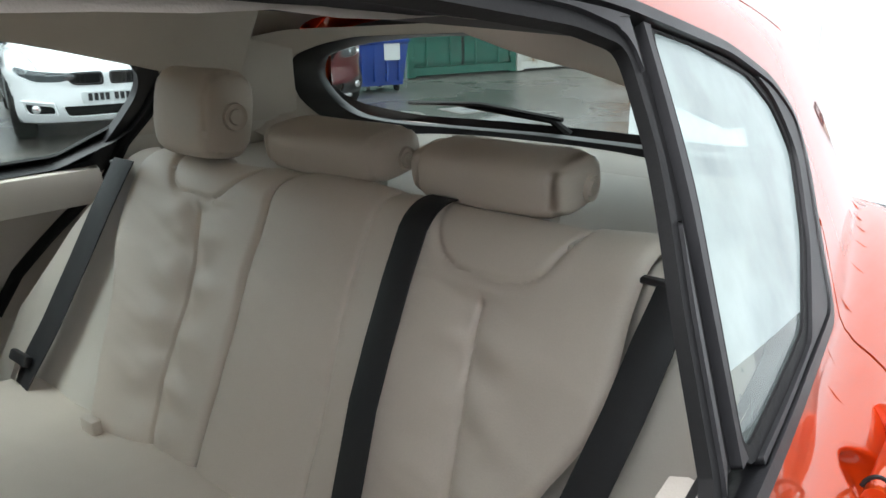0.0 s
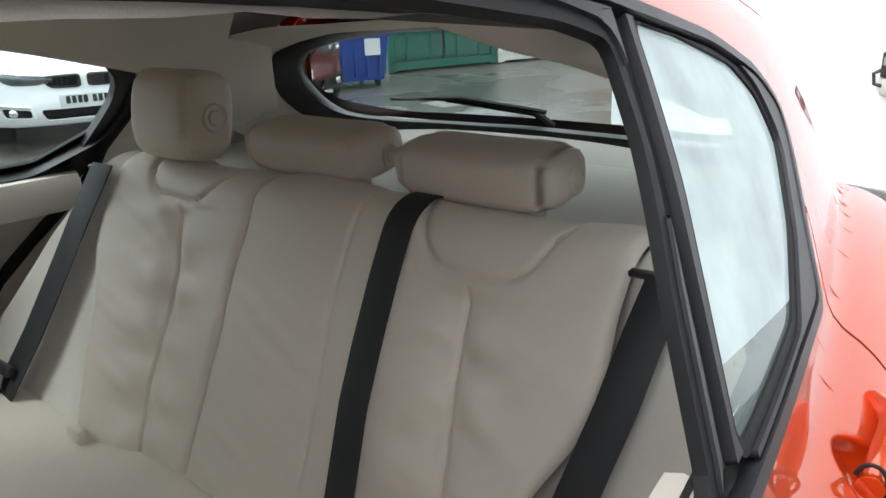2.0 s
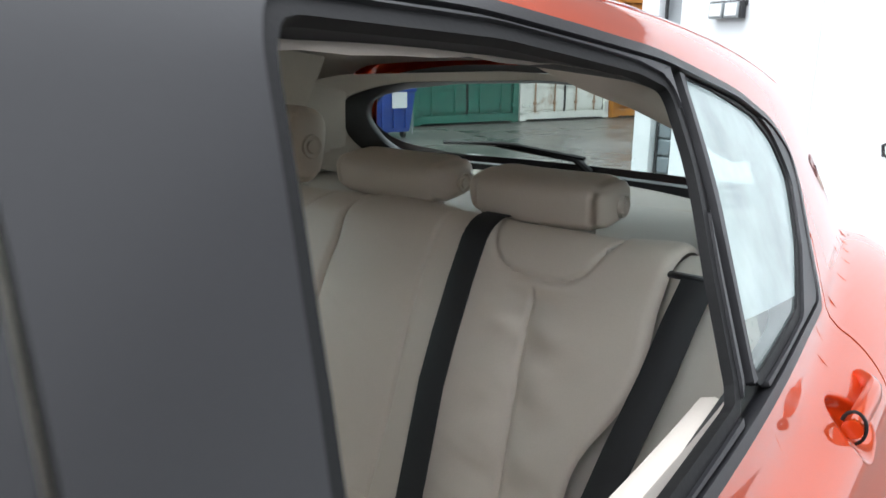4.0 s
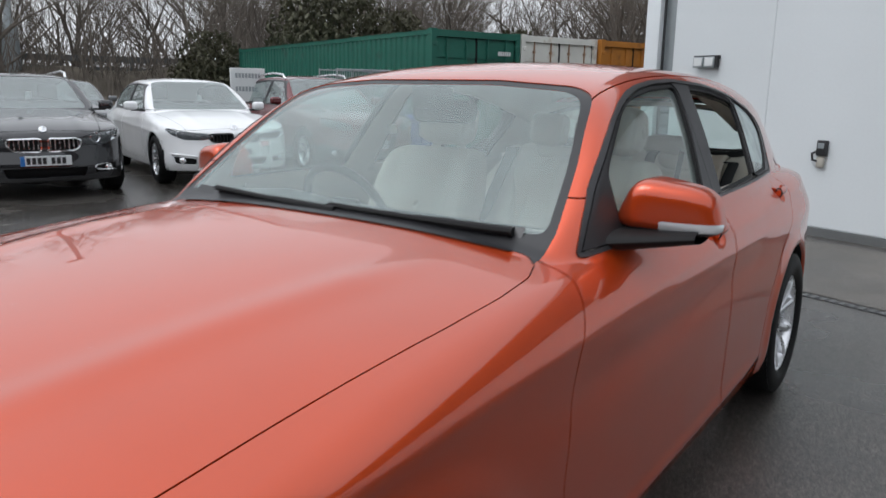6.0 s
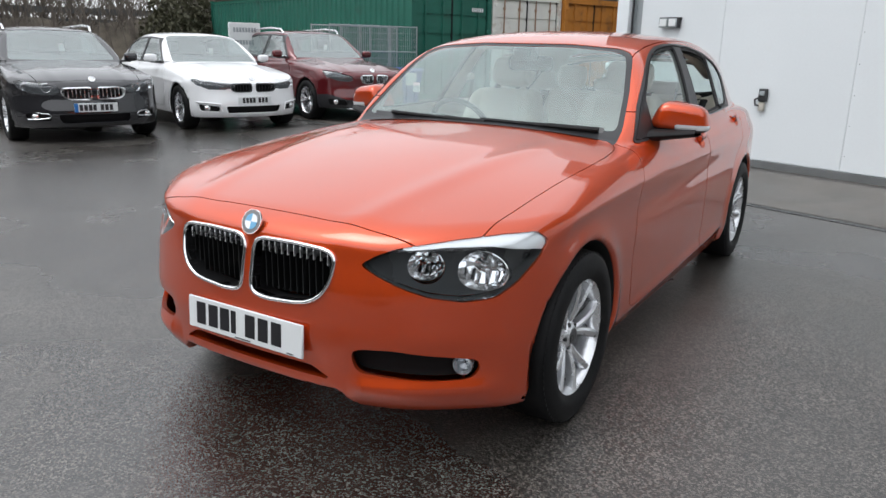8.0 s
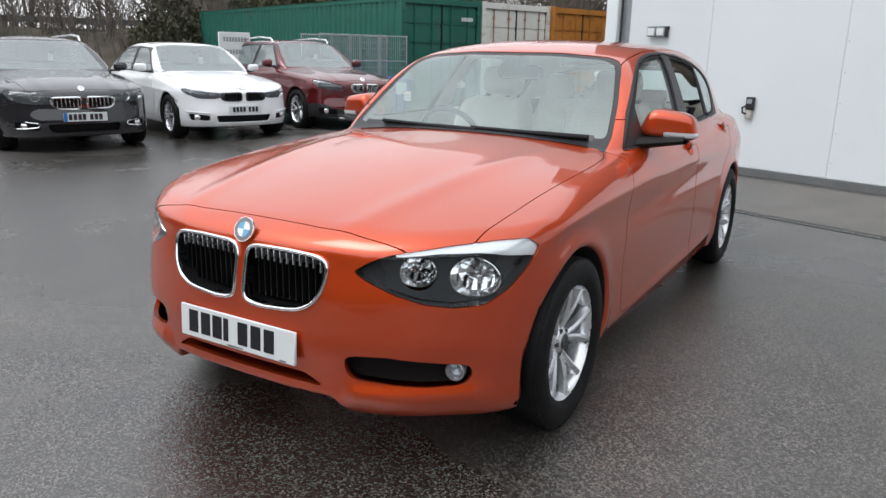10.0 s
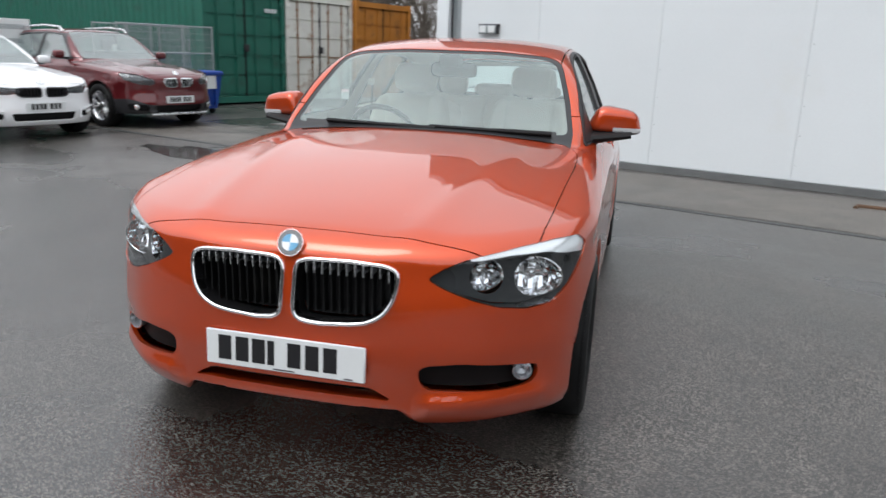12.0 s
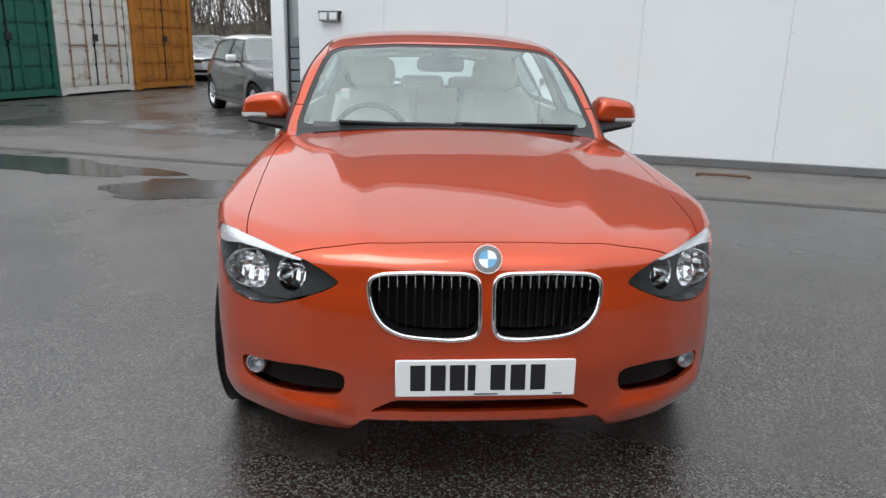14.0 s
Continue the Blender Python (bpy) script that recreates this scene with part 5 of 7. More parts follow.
# black enamel lightened to grey: the sky's sheen is in the colour
BADGE_RING = mat("enamel_sky_sheen", (0.16, 0.16, 0.165), 0.18, 0.4, vary=0.1, bump=0.0, coat=0.6)
badge_m = frame_pose((0, -0.7235, 0.757), (0, -0.80, 0.34))
bg = Geo()
bg.lathe([(0.0, 0.004), (0.030, 0.004), (0.031, 0.005)], 40, badge_m)
badge = part("badge", bg, INK, CAR, "round enamel badge in blue, white and black")
ring = Geo()
ring.lathe([(0.0385, 0.0), (0.0395, 0.006), (0.041, 0.006), (0.0415, 0.0)], 40, badge_m)
part("badge_rim", ring, CHROME, badge)
black_ring = Geo()
black_ring.lathe([(0.027, 0.0055), (0.0385, 0.005)], 40, badge_m)
part("badge_ring", black_ring, BADGE_RING, badge)
for q in range(4):
    w = Geo()
    pts = [(0, 0)] + [(0.026 * math.cos(math.pi / 2 * q + a), 0.026 * math.sin(math.pi / 2 * q + a)) for a in np.linspace(0, math.pi / 2, 8)]
    w.prism(pts, 0.0015, badge_m @ Matrix.Translation((0, 0, 0.0055)))
    part("badge_quarter", w, SKY_BLUE if q % 2 else WHITE_ENAMEL, badge, smooth=0)

# number plate with its characters as plain bars
plate_m = Matrix.Translation((0, -0.786, 0.421)) @ Matrix.Rotation(radians(-3), 4, "X")
pg = Geo()
pg.rbox((-0.26, -0.004, -0.0555), (0.26, 0.006, 0.0555), 0.003, plate_m, 1)
plate = part("number_plate", pg, PLATE, CAR, "white number plate with dark bars")
for i, x in enumerate((-0.196, -0.138, -0.083, -0.042, 0.034, 0.092, 0.150)):
    c = Geo()
    wd = 0.011 if i == 3 else 0.0215
    c.box((x - wd, -0.0055, -0.036), (x + wd, -0.0035, 0.041), plate_m)
    part("plate_bar", c, INK, plate, smooth=0)
for x0, x1 in ((-0.035, 0.035), (0.195, 0.222)):
    c = Geo()
    c.box((x0, -0.0048, -0.050), (x1, -0.0035, -0.046), plate_m)
    part("plate_small_bar", c, LAMP_DARK, plate, smooth=0)

# wheels
def wheel_parts(parent, rim_mat, radius=0.316, rim=0.212, width=0.205, spokes=5, twin=True):
    t = Geo()
    hw = width / 2
    t.lathe([(rim, -hw * 0.86), (rim + 0.02, -hw), (radius - 0.045, -hw * 1.02), (radius - 0.014, -hw * 0.93), (radius - 0.004, -hw * 0.78), (radius, -hw * 0.5), (radius, hw * 0.5),
             (radius - 0.004, hw * 0.78), (radius - 0.014, hw * 0.93), (radius - 0.03, hw), (radius - 0.06, hw * 1.03), (rim + 0.02, hw), (rim, hw * 0.86)], 56)
    part("tyre", t, TYRE, parent, "black road tyre")
    tb = Geo()
    for i in range(72):
        m = Matrix.Rotation(2 * math.pi * i / 72, 4, "Z")
        for q in (1, -1):
            tb.box((radius - 0.022, -0.0085, q * hw * 0.97 - 0.010), (radius - 0.003, 0.0085, q * hw * 0.80 + 0.006), m)
    tagged(part("tread_blocks", tb, TYRE, parent, smooth=0), kind="stuff")
    r = Geo()
    r.lathe([(rim - 0.03, -hw * 0.8), (rim - 0.012, -hw * 0.2), (rim - 0.016, hw * 0.45), (rim - 0.010, hw * 0.72), (rim - 0.002, hw * 0.80), (rim + 0.006, hw * 0.90), (rim + 0.004, hw * 0.80)], 56)
    rim_ob = part("rim", r, rim_mat, parent, "silver alloy rim")
    d = Geo()
    d.lathe([(0.0, hw * 0.05), (0.13, hw * 0.05), (0.135, -hw * 0.1)], 40)
    part("brake_disc", d, STEEL_DARK, parent)
    # black disc added as the shade seen between the spokes
    bk = Geo()
    bk.lathe([(0.0, -hw * 0.12), (rim - 0.014, -hw * 0.12)], 40)
    part("spoke_gap_shade", bk, UNDER, parent)
    for i in range(spokes):
        for side in ((-1, 1) if twin else (0,)):
            a0 = 2 * math.pi * i / spokes
            rows = []
            for j in range(7):
                u = j / 6
                rad = 0.030 + (rim - 0.036) * u
                a = a0 + side * (0.10 + 0.21 * u)
                wd = (0.0130 + 0.004 * u) if twin else 0.02 + 0.008 * u
                zf = hw * (0.52 + 0.28 * math.sin(u * math.pi * 0.5)) - 0.012 * (1 - u)
                c, sn = math.cos(a), math.sin(a)
                rows.append([(rad * c - q * wd * sn, rad * sn + q * wd * c, zf - dz) for q, dz in ((-1, 0.030), (-0.95, 0.004), (-0.55, 0.0), (0.2, -0.003), (0.85, 0.004), (1, 0.030))])
            sp = Geo()
            sp.grid(rows, flip=True)
            part("spoke", sp, rim_mat, rim_ob)
    h = Geo()
    h.lathe([(0.0, hw * 0.62), (0.028, hw * 0.62), (0.034, hw * 0.58), (0.050, hw * 0.50), (0.060, hw * 0.36), (0.062, 0)], 28)
    hub = part("hub", h, rim_mat, rim_ob)
    cap = Geo()
    cap.lathe([(0.0, hw * 0.66), (0.026, hw * 0.655), (0.030, hw * 0.61)], 24)
    part("centre_cap", cap, LAMP_DARK, rim_ob, "dark centre cap")
    for i in range(5):
        a = 2 * math.pi * (i + 0.5) / 5
        b = Geo()
        b.lathe([(0.0, 0.0), (0.009, 0.0), (0.010, -0.02)], 10, Matrix.Translation((0.044 * math.cos(a), 0.044 * math.sin(a), hw * 0.56)))
        part("wheel_bolt", b, LAMP_DARK, rim_ob)
    return parent


def wheel(car, x, y, z, rim_mat, spin=0.0, **kw):
    e = new("wheel")
    e.empty_display_size = 0.1
    e.parent = car
    e.matrix_basis = Matrix.Translation((x, y, z)) @ Matrix.Rotation(radians(90 if x > 0 else -90), 4, "Y") @ Matrix.Rotation(spin, 4, "Z")
    wheel_parts(e, rim_mat, **kw)
    return e


def copy_wheel(src, x, y, z, spin=0.0):
    w = copy_thing(src, Matrix.Translation((x, y, z)) @ Matrix.Rotation(radians(90 if x > 0 else -90), 4, "Y") @ Matrix.Rotation(spin, 4, "Z"))
    return w


W0 = wheel(CAR, 0.772, 0.0, 0.316, ALLOY, 0.35)
copy_wheel(W0, 0.780, 2.69, 0.316, 0.9)
copy_wheel(W0, -0.772, 0.0, 0.316, 0.1)
copy_wheel(W0, -0.780, 2.69, 0.316, 0.5)


# door mirrors
def box_field(c, h, r, p=2):
    def f(x, y, z):
        q = [np.abs(v - a) - (b - r) for v, a, b in zip((x, y, z), c, h)]
        out = np.sqrt(sum(np.maximum(v, 0) ** 2 for v in q))
        return out + np.minimum(np.maximum(np.maximum(q[0], q[1]), q[2]), 0) - r
    return f


def mirror_field(x, y, z):
    # wedge that narrows towards its tip, flat behind
    u = (x - 0.80) / 0.19
    ty = 0.118 - 0.055 * np.clip(u, 0, 1.2)
    f = np.sqrt(((x - 0.866 - 0.12 * (z - 0.98)) / (0.133 - 0.35 * np.clip(z - 0.98, -0.03, 0.15))) ** 4 + ((y - 1.075) / np.maximum(ty, 0.03)) ** 4 + ((z - 1.033 + 0.018 * u) / (0.070 - 0.012 * np.clip(u, 0, 1.2))) ** 4) ** 0.5 - 1
    return smax(f * 0.045, (y - 1.10), 0.012)


for s in (1, -1):
    M = skin(mirror_field, (0.70, 0.90, 0.92), (1.04, 1.20, 1.15), 0.008)
    if s < 0:
        M = (M[0] * (-1, 1, 1), M[1] * (-1, 1, 1), M[2][:, ::-1])
    cap, lowpart = split(M, lambda x, y, z: 0.978 - 0.03 * (np.abs(x) - 0.88) - z)
    strip, cap = split(cap, lambda x, y, z: np.maximum(np.maximum(z - 0.999 + 0.03 * (np.abs(x) - 0.88), 0.865 - np.abs(x)), y - 1.06))
    mir = mesh_part("door_mirror", flange(cap, 0.004), ORANGE, CAR, "orange door mirror cap")
    mesh_part("mirror_foot", flange(lowpart, 0.004), BLACK_TRIM, mir, "black mirror underside")
    mesh_part("indicator", shift(strip, 0.002), WHITE_LAMP, mir, "clear indicator strip")
    arm = Geo()
    rows = []
    for j in range(6):
        u = j / 5
        x = 0.755 + 0.20 * u
        zc = 0.944 + 0.020 * u
        hh = 0.030 - 0.012 * u
        rows.append([(s * x, 0.97 + 0.07 * u + (0.095 - 0.030 * u) * math.cos(a), zc + hh * math.sin(a)) for a in np.linspace(0, 2 * math.pi, 17)])
    arm.grid(rows, flip=s < 0)
    part("mirror_arm", arm, RUBBER, mir)
    gl = Geo()
    gl.rbox((min(s * 0.81, s * 0.955), 1.094, 0.985), (max(s * 0.81, s * 0.955), 1.0985, 1.070), 0.002, seg=1)
    part("mirror_glass", gl, CHROME, mir)

# door handles
for k, (dname, yc, zc, tilt) in enumerate((("front", 1.571, 0.878, 3.0), ("rear", 2.497, 0.908, 3.0))):
    for j, s in ((0, 1), (1, -1)):
        rows = []
        for i in range(13):
            u = i / 12 * 2 - 1
            v = yc + 0.040 + 0.068 * u
            out = hull_x(v, zc + 0.0075) + 0.004 + 0.020 * (1 - max(u, 0.0) ** 4)
            hh = 0.017 * (1 - 0.30 * u * u) * (0.9 if i == 0 else 1)
            rows.append([(s * (out - 0.012 + 0.011 * math.cos(a)), v, zc + 0.0075 + hh * math.sin(a) + (v - yc) * math.tan(radians(tilt))) for a in np.linspace(0, 2 * math.pi, 13)])
        c0 = Vector([sum(q[i] for q in rows[0][:-1]) / 12 for i in range(3)])
        rows.insert(0, [tuple(c0)] * 13)
        hgeo = Geo()
        hgeo.grid(rows, flip=s > 0)
        hd = part("door_handle", hgeo, ORANGE, DOORS[dname, j], "orange pull handle")
        sh = Geo()
        sh.tube([(c0.x + s * 0.0125 * math.cos(a), c0.y + 0.006, c0.z + 0.0185 * math.sin(a)) for a in np.linspace(-0.4 * math.pi, 0.9 * math.pi, 14)], 0.0020, 6)
        part("handle_seal", sh, RUBBER, hd)

# wipers on the foot of the windscreen
for x0, x1, z0 in ((0.60, 0.03, 0.985), (0.06, -0.50, 0.985)):
    pts = []
    for i in range(9):
        u = i / 8
        x = x0 + (x1 - x0) * u
        y = 0.70 + 0.055 * (x / 0.68) ** 2 + 0.010
        pts.append((x, y - 0.012 + 0.010 * u, 0.967 + 0.008 + 0.010 * u))
    w = Geo()
    w.tube(pts, [0.012] * 4 + [0.009] * 5, 8)
    wiper = part("wiper", w, RUBBER, CAR, "black wiper arm and blade")
    bl = Geo()
    bl.tube([(p[0] + 0.02, p[1] + 0.014, p[2] - 0.004) for p in pts[2:]], 0.006, 6)
    part("wiper_blade", bl, RUBBER, wiper)
cowl = Geo()
rows = []
for x in np.linspace(-0.62, 0.62, 21):
    yb = 0.70 + 0.055 * (x / 0.68) ** 2
    lid = [float(HOOD(np.array(yb + q)) - 0.055 * min(abs(x) / 0.75, 1.3) ** 2.3) + 0.004 for q in (-0.055, -0.012)]
    rows.append([(x, yb - 0.055, lid[0]), (x, yb - 0.012, lid[1]), (x, yb + 0.020, 0.962 + 0.772 * 0.020 + 0.006)])
cowl.grid(rows)
part("cowl", cowl, BLACK_TRIM, CAR, "black plastic cowl under the wipers")

# ---- the orange hatchback: cabin ----
HOLE = outline([(1.80, 0.985), (1.865, 1.290), (1.90, 1.320), (2.10, 1.310), (2.40, 1.270), (2.50, 1.250), (2.58, 1.232), (2.65, 1.209), (2.688, 1.190), (2.712, 1.162), (2.710, 1.12), (2.684, 1.074), (2.648, 1.018), (2.612, 0.982)], 0.02)
LINING = skin(lambda x, y, z: body_field(x, y, z) + 0.032, (-0.92, 0.60, 0.14), (0.92, 3.62, 1.44), 0.026)
LINING = (LINING[0], -LINING[1], LINING[2][:, ::-1])
for f, grow in ((fp_f, 0.010), (HOLE, 0.0)):
    _, LINING = split(LINING, lambda x, y, z, f=f, grow=grow: np.maximum(f(y, z) - grow, 0.40 - np.abs(x)))
_, LINING = split(LINING, lambda x, y, z: np.maximum(np.maximum(so_f(x, z) + 0.01, y - 1.32), 0.55 - y))
_, LINING = split(LINING, lambda x, y, z: np.maximum(bo_f(x, z) - 0.02, -0.14 - back_plane(x, y, z)))
_, LINING = split(LINING, lambda x, y, z: y - 0.85 - 0.0 * z + np.where(z > 0.97, 0.3, 0))
pillar_q, LINING = split(LINING, lambda x, y, z: np.maximum(np.maximum(HOLE(y, z) - 0.045, 0.4 - np.abs(x)), np.maximum(0.94 - z, 2.50 - y)))
for k in (0, 1):
    mesh_part("quarter_frame", flange(halves(pillar_q)[k], 0.022), BLACK_TRIM, CAR, "black inner frame of the quarter window")
top, LINING = split(LINING, lambda x, y, z: 1.03 - z)
mesh_part("headliner", top, HEADLINER, CAR, "greige cloth headliner and pillar covers")
floor_l, LINING = split(LINING, lambda x, y, z: z - 0.42)
mesh_part("carpet", floor_l, CARPET, CAR)
mesh_part("door_lining", LINING, PLASTIC_BEIGE, CAR, "pale oyster door and side lining")

# trim ring of the tailgate: black frame before the glass, oyster cover outside it
def ring_loop(half, d, grow=1.0):
    """A closed outline, given by its half with x >= 0 from top to foot, laid d metres before the back window."""
    full = rounded(half + [(-x, z) for x, z in half[::-1] if x > 0], 0.03)
    keep = np.cumsum(np.r_[0, np.linalg.norm(np.diff(np.vstack([full, full[:1]]), axis=0), axis=1)])
    t = np.linspace(0, keep[-1], 121)[:-1]
    closed = np.vstack([full, full[:1]])
    xs, zs = np.interp(t, keep, closed[:, 0]), np.interp(t, keep, closed[:, 1])
    xs, zs = xs * grow, 1.10 + (zs - 1.10) * grow
    out = []
    for x, z in zip(xs, zs):
        y = 3.27 - 0.52 * (z - 1.29) - 0.11 * (abs(x) / 0.6) ** 2.5 - d / 0.88
        out.append((x, y, z))
    return out


GLASS_HALF = [(0.0, 1.236), (0.26, 1.227), (0.416, 1.210), (0.507, 1.187), (0.548, 1.160), (0.559, 1.124), (0.544, 1.065), (0.503, 1.028), (0.447, 1.017), (0.357, 1.010), (0.12, 1.010), (0.0, 1.012)]
FRAME_HALF = [(0.0, 1.243), (0.24, 1.234), (0.389, 1.229), (0.485, 1.212), (0.568, 1.185), (0.605, 1.155), (0.613, 1.120), (0.601, 1.061), (0.555, 1.007), (0.471, 0.990), (0.352, 0.980), (0.04, 0.976), (0.0, 0.976)]
for name, loops, material, label in (("tailgate_frame", (ring_loop(GLASS_HALF, 0.05, 1.04), ring_loop(GLASS_HALF, 0.085), ring_loop(GLASS_HALF, 0.10), ring_loop(FRAME_HALF, 0.125), ring_loop(FRAME_HALF, 0.118, 1.01)), BLACK_TRIM, "black rounded frame round the back window"),
                                     ("tailgate_cover", (ring_loop(FRAME_HALF, 0.115, 0.995), ring_loop(FRAME_HALF, 0.128, 1.012), ring_loop(FRAME_HALF, 0.15, 1.05), ring_loop(FRAME_HALF, 0.24, 1.16)), HEADLINER, "oyster cover round the tailgate opening")):
    held = []
    for lp in loops:
        row = []
        for x, y, z in lp:
            q = 1.0
            while q > 0.6 and float(hull_field(np.array(x * q), np.array(y), np.array(1.10 + (z - 1.10) * q))) > -0.014:
                q -= 0.01
            row.append((x * q, y, 1.10 + (z - 1.10) * q))
        held.append(row)
    g = Geo()
    g.grid([lp + lp[:1] for lp in held])
    part(name, g, material, CAR, label, smooth=60)
# cant rails under the roof sides
RAIL_Z = spline((1.85, 1.350), (2.05, 1.335), (2.22, 1.298), (2.37, 1.258), (2.46, 1.240), (2.56, 1.216), (2.70, 1.180), (2.88, 1.13))
for s in (1, -1):
    rows = []
    for y in np.linspace(1.85, 2.88, 26):
        zb, top_z = float(RAIL_Z(np.array(y))), float(ROOF(np.array(y))) - 0.06
        row = []
        for x, z in ((0.42, top_z), (0.50, zb + 0.035), (0.528, zb + 0.008), (0.55, zb), (0.572, zb + 0.006), (0.585, zb + 0.03), (0.59, zb + 0.06)):
            while float(hull_field(np.array(x), np.array(y), np.array(z))) > -0.034:
                z -= 0.004
            row.append((s * x, y, z))
        rows.append(row)
    g = Geo()
    g.grid(rows, flip=s > 0)
    part("cant_rail", g, HEADLINER, CAR, "oyster cover under the roof side", smooth=60)
# black door seals round the rear door openings
for s in (1, -1):
    rows = []
    for y, z in ((2.775, 1.19), (2.765, 1.15), (2.735, 1.08), (2.69, 1.02), (2.665, 0.95), (2.64, 0.89), (2.56, 0.81), (2.48, 0.74), (2.42, 0.66)):
        lo, hi = 0.4, 1.0
        for _ in range(24):
            mid = (lo + hi) / 2
            lo, hi = (mid, hi) if float(hull_field(np.array(mid), np.array(y), np.array(z))) < -0.030 else (lo, mid)
        rows.append((s * (lo - 0.004), y, z))
    g = Geo()
    g.tube(rows, 0.014, 8)
    part("door_seal", g, RUBBER, CAR, "black rubber seal of the rear door")

# rear bench
NB = Vector((0, -1, 0.5)).normalized()


def back_curve(s):
    """The bench back from the seat up (s in metres), rolling over at the top: a point and its normal in y, z."""
    n = np.array([-0.894, 0.447])
    up = np.array([0.447, 0.894])
    p0 = np.array([2.363, 0.515])
    straight = 0.535
    if s <= straight:
        return p0 + up * s, n
    r = 0.055
    a = min((s - straight) / r, 2.6)
    c = p0 + up * straight - n * r
    return c + r * (n * math.cos(a) + up * math.sin(a)), n * math.cos(a) + up * math.sin(a)


def groove(d, w, depth):
    return -depth * math.exp(-((d / w) ** 2))


def bench(x0, x1, relief, name, nx, label):
    """One backrest between two edges, each a curve over the height s."""
    rows = []
    ss = list(np.linspace(0, 0.535, 110)) + list(np.linspace(0.541, 0.535 + 0.055 * 2.5, 22))
    for s in ss:
        p, n = back_curve(s)
        a, b = float(x0(np.array(s))), float(x1(np.array(s)))
        row = []
        for x in np.linspace(a, b, nx):
            edge = min(x - a, b - x)
            rnd = 0.013 * (1 - math.sqrt(max(0, 1 - (1 - min(edge / 0.018, 1)) ** 2)))
            h = relief(x, s, a, b) - rnd
            row.append((x, p[0] + n[0] * h, p[1] + n[1] * h))
        rows.append(row)
    g = Geo()
    g.grid(rows)
    return part(name, g, LEATHER, REAR_SEAT, label, smooth=60)


REAR_SEAT = new("rear_seat")
REAR_SEAT.parent = CAR
REAR_SEAT.empty_display_size = 0.1


def wrinkle(x, s, seed):
    v = noise.noise(Vector((x * 9 + seed, s * 22, seed))) + 0.6 * noise.noise(Vector((x * 5 + seed, s * 46 + x * 18, seed + 5)))
    return 0.0019 * v


EDGE_R = spline((0.0, 0.500), (0.20, 0.505), (0.27, 0.514), (0.30, 0.528), (0.348, 0.552), (0.407, 0.566), (0.50, 0.563), (0.603, 0.572), (0.68, 0.572))
EDGE_L = spline((0.0, -0.35), (0.07, -0.358), (0.22, -0.392), (0.322, -0.412), (0.40, -0.447), (0.46, -0.464), (0.542, -0.464), (0.614, -0.440), (0.68, -0.44))
SPLIT = spline((0.0, -0.064), (0.21, -0.071), (0.37, -0.075), (0.44, -0.078), (0.503, -0.072), (0.568, -0.066), (0.60, -0.040), (0.68, -0.03))
SEAM_L = spline((0.0, -0.195), (0.084, -0.205), (0.166, -0.221), (0.262, -0.226), (0.341, -0.223), (0.418, -0.236), (0.515, -0.266))
SEAM_M = spline((0.0, 0.185), (0.14, 0.172), (0.21, 0.169), (0.28, 0.163), (0.358, 0.154), (0.487, 0.149), (0.59, 0.157))
SEAM_R = spline((0.0, 0.415), (0.222, 0.389), (0.343, 0.373), (0.412, 0.365), (0.49, 0.361))
YOKE_L = spline((-0.390, 0.62), (-0.376, 0.585), (-0.356, 0.544), (-0.304, 0.519), (-0.25, 0.517), (-0.214, 0.524), (-0.191, 0.543), (-0.15, 0.592), (-0.135, 0.62))
YOKE_R = spline((0.250, 0.60), (0.274, 0.541), (0.304, 0.511), (0.359, 0.503), (0.416, 0.508), (0.448, 0.535), (0.468, 0.573), (0.48, 0.60))


def puff(x, s, d, seed):
    """Soft cross folds that gather beside a seam."""
    wave = math.sin(s * 68 + 2.2 * noise.noise(Vector((x * 7, s * 6, seed))) + seed) + 0.7 * noise.noise(Vector((x * 16, s * 34, seed + 3)))
    return 0.0046 * wave * math.exp(-((d / 0.055) ** 2))


def seam(x, s, curve, stop, seed):
    if s > stop:
        return 0.0
    d = x - float(curve(np.array(s)))
    fade = min(1, (stop - s) / 0.02)
    return (groove(d, 0.0042, 0.007) + groove(d, 0.030, 0.012)) * fade + puff(x, s, abs(d) - 0.040, seed) * (1 - math.exp(-((d / 0.014) ** 2)))


def yoke(x, s, curve, x0, x1):
    if not x0 < x < x1:
        return 0.0
    line = float(curve(np.array(x)))
    slope = float(curve(np.array(x + 0.004)) - curve(np.array(x - 0.004))) / 0.008
    d = (s - line) / math.sqrt(1 + slope * slope)
    return groove(d, 0.0042, 0.0065) - (0.003 if d > 0 else 0.003 * math.exp(-((d / 0.01) ** 2)))


def backrest_right(x, s, a, b):
    """The single seat: a yoke under the headrest and one stitched seam down the middle of raised pillows."""
    side = 0.022 * math.exp(-(((x - a) / 0.075) ** 2)) + 0.003 * math.exp(-(((b - x) / 0.05) ** 2))
    h = 0.010 + side * (1 - 0.6 * min(max((s - 0.40) / 0.12, 0), 1)) + wrinkle(x, s, 3) * 0.8
    return h + seam(x, s, SEAM_L, 0.515, 1.0) + yoke(x, s, YOKE_L, -0.390, -0.135)


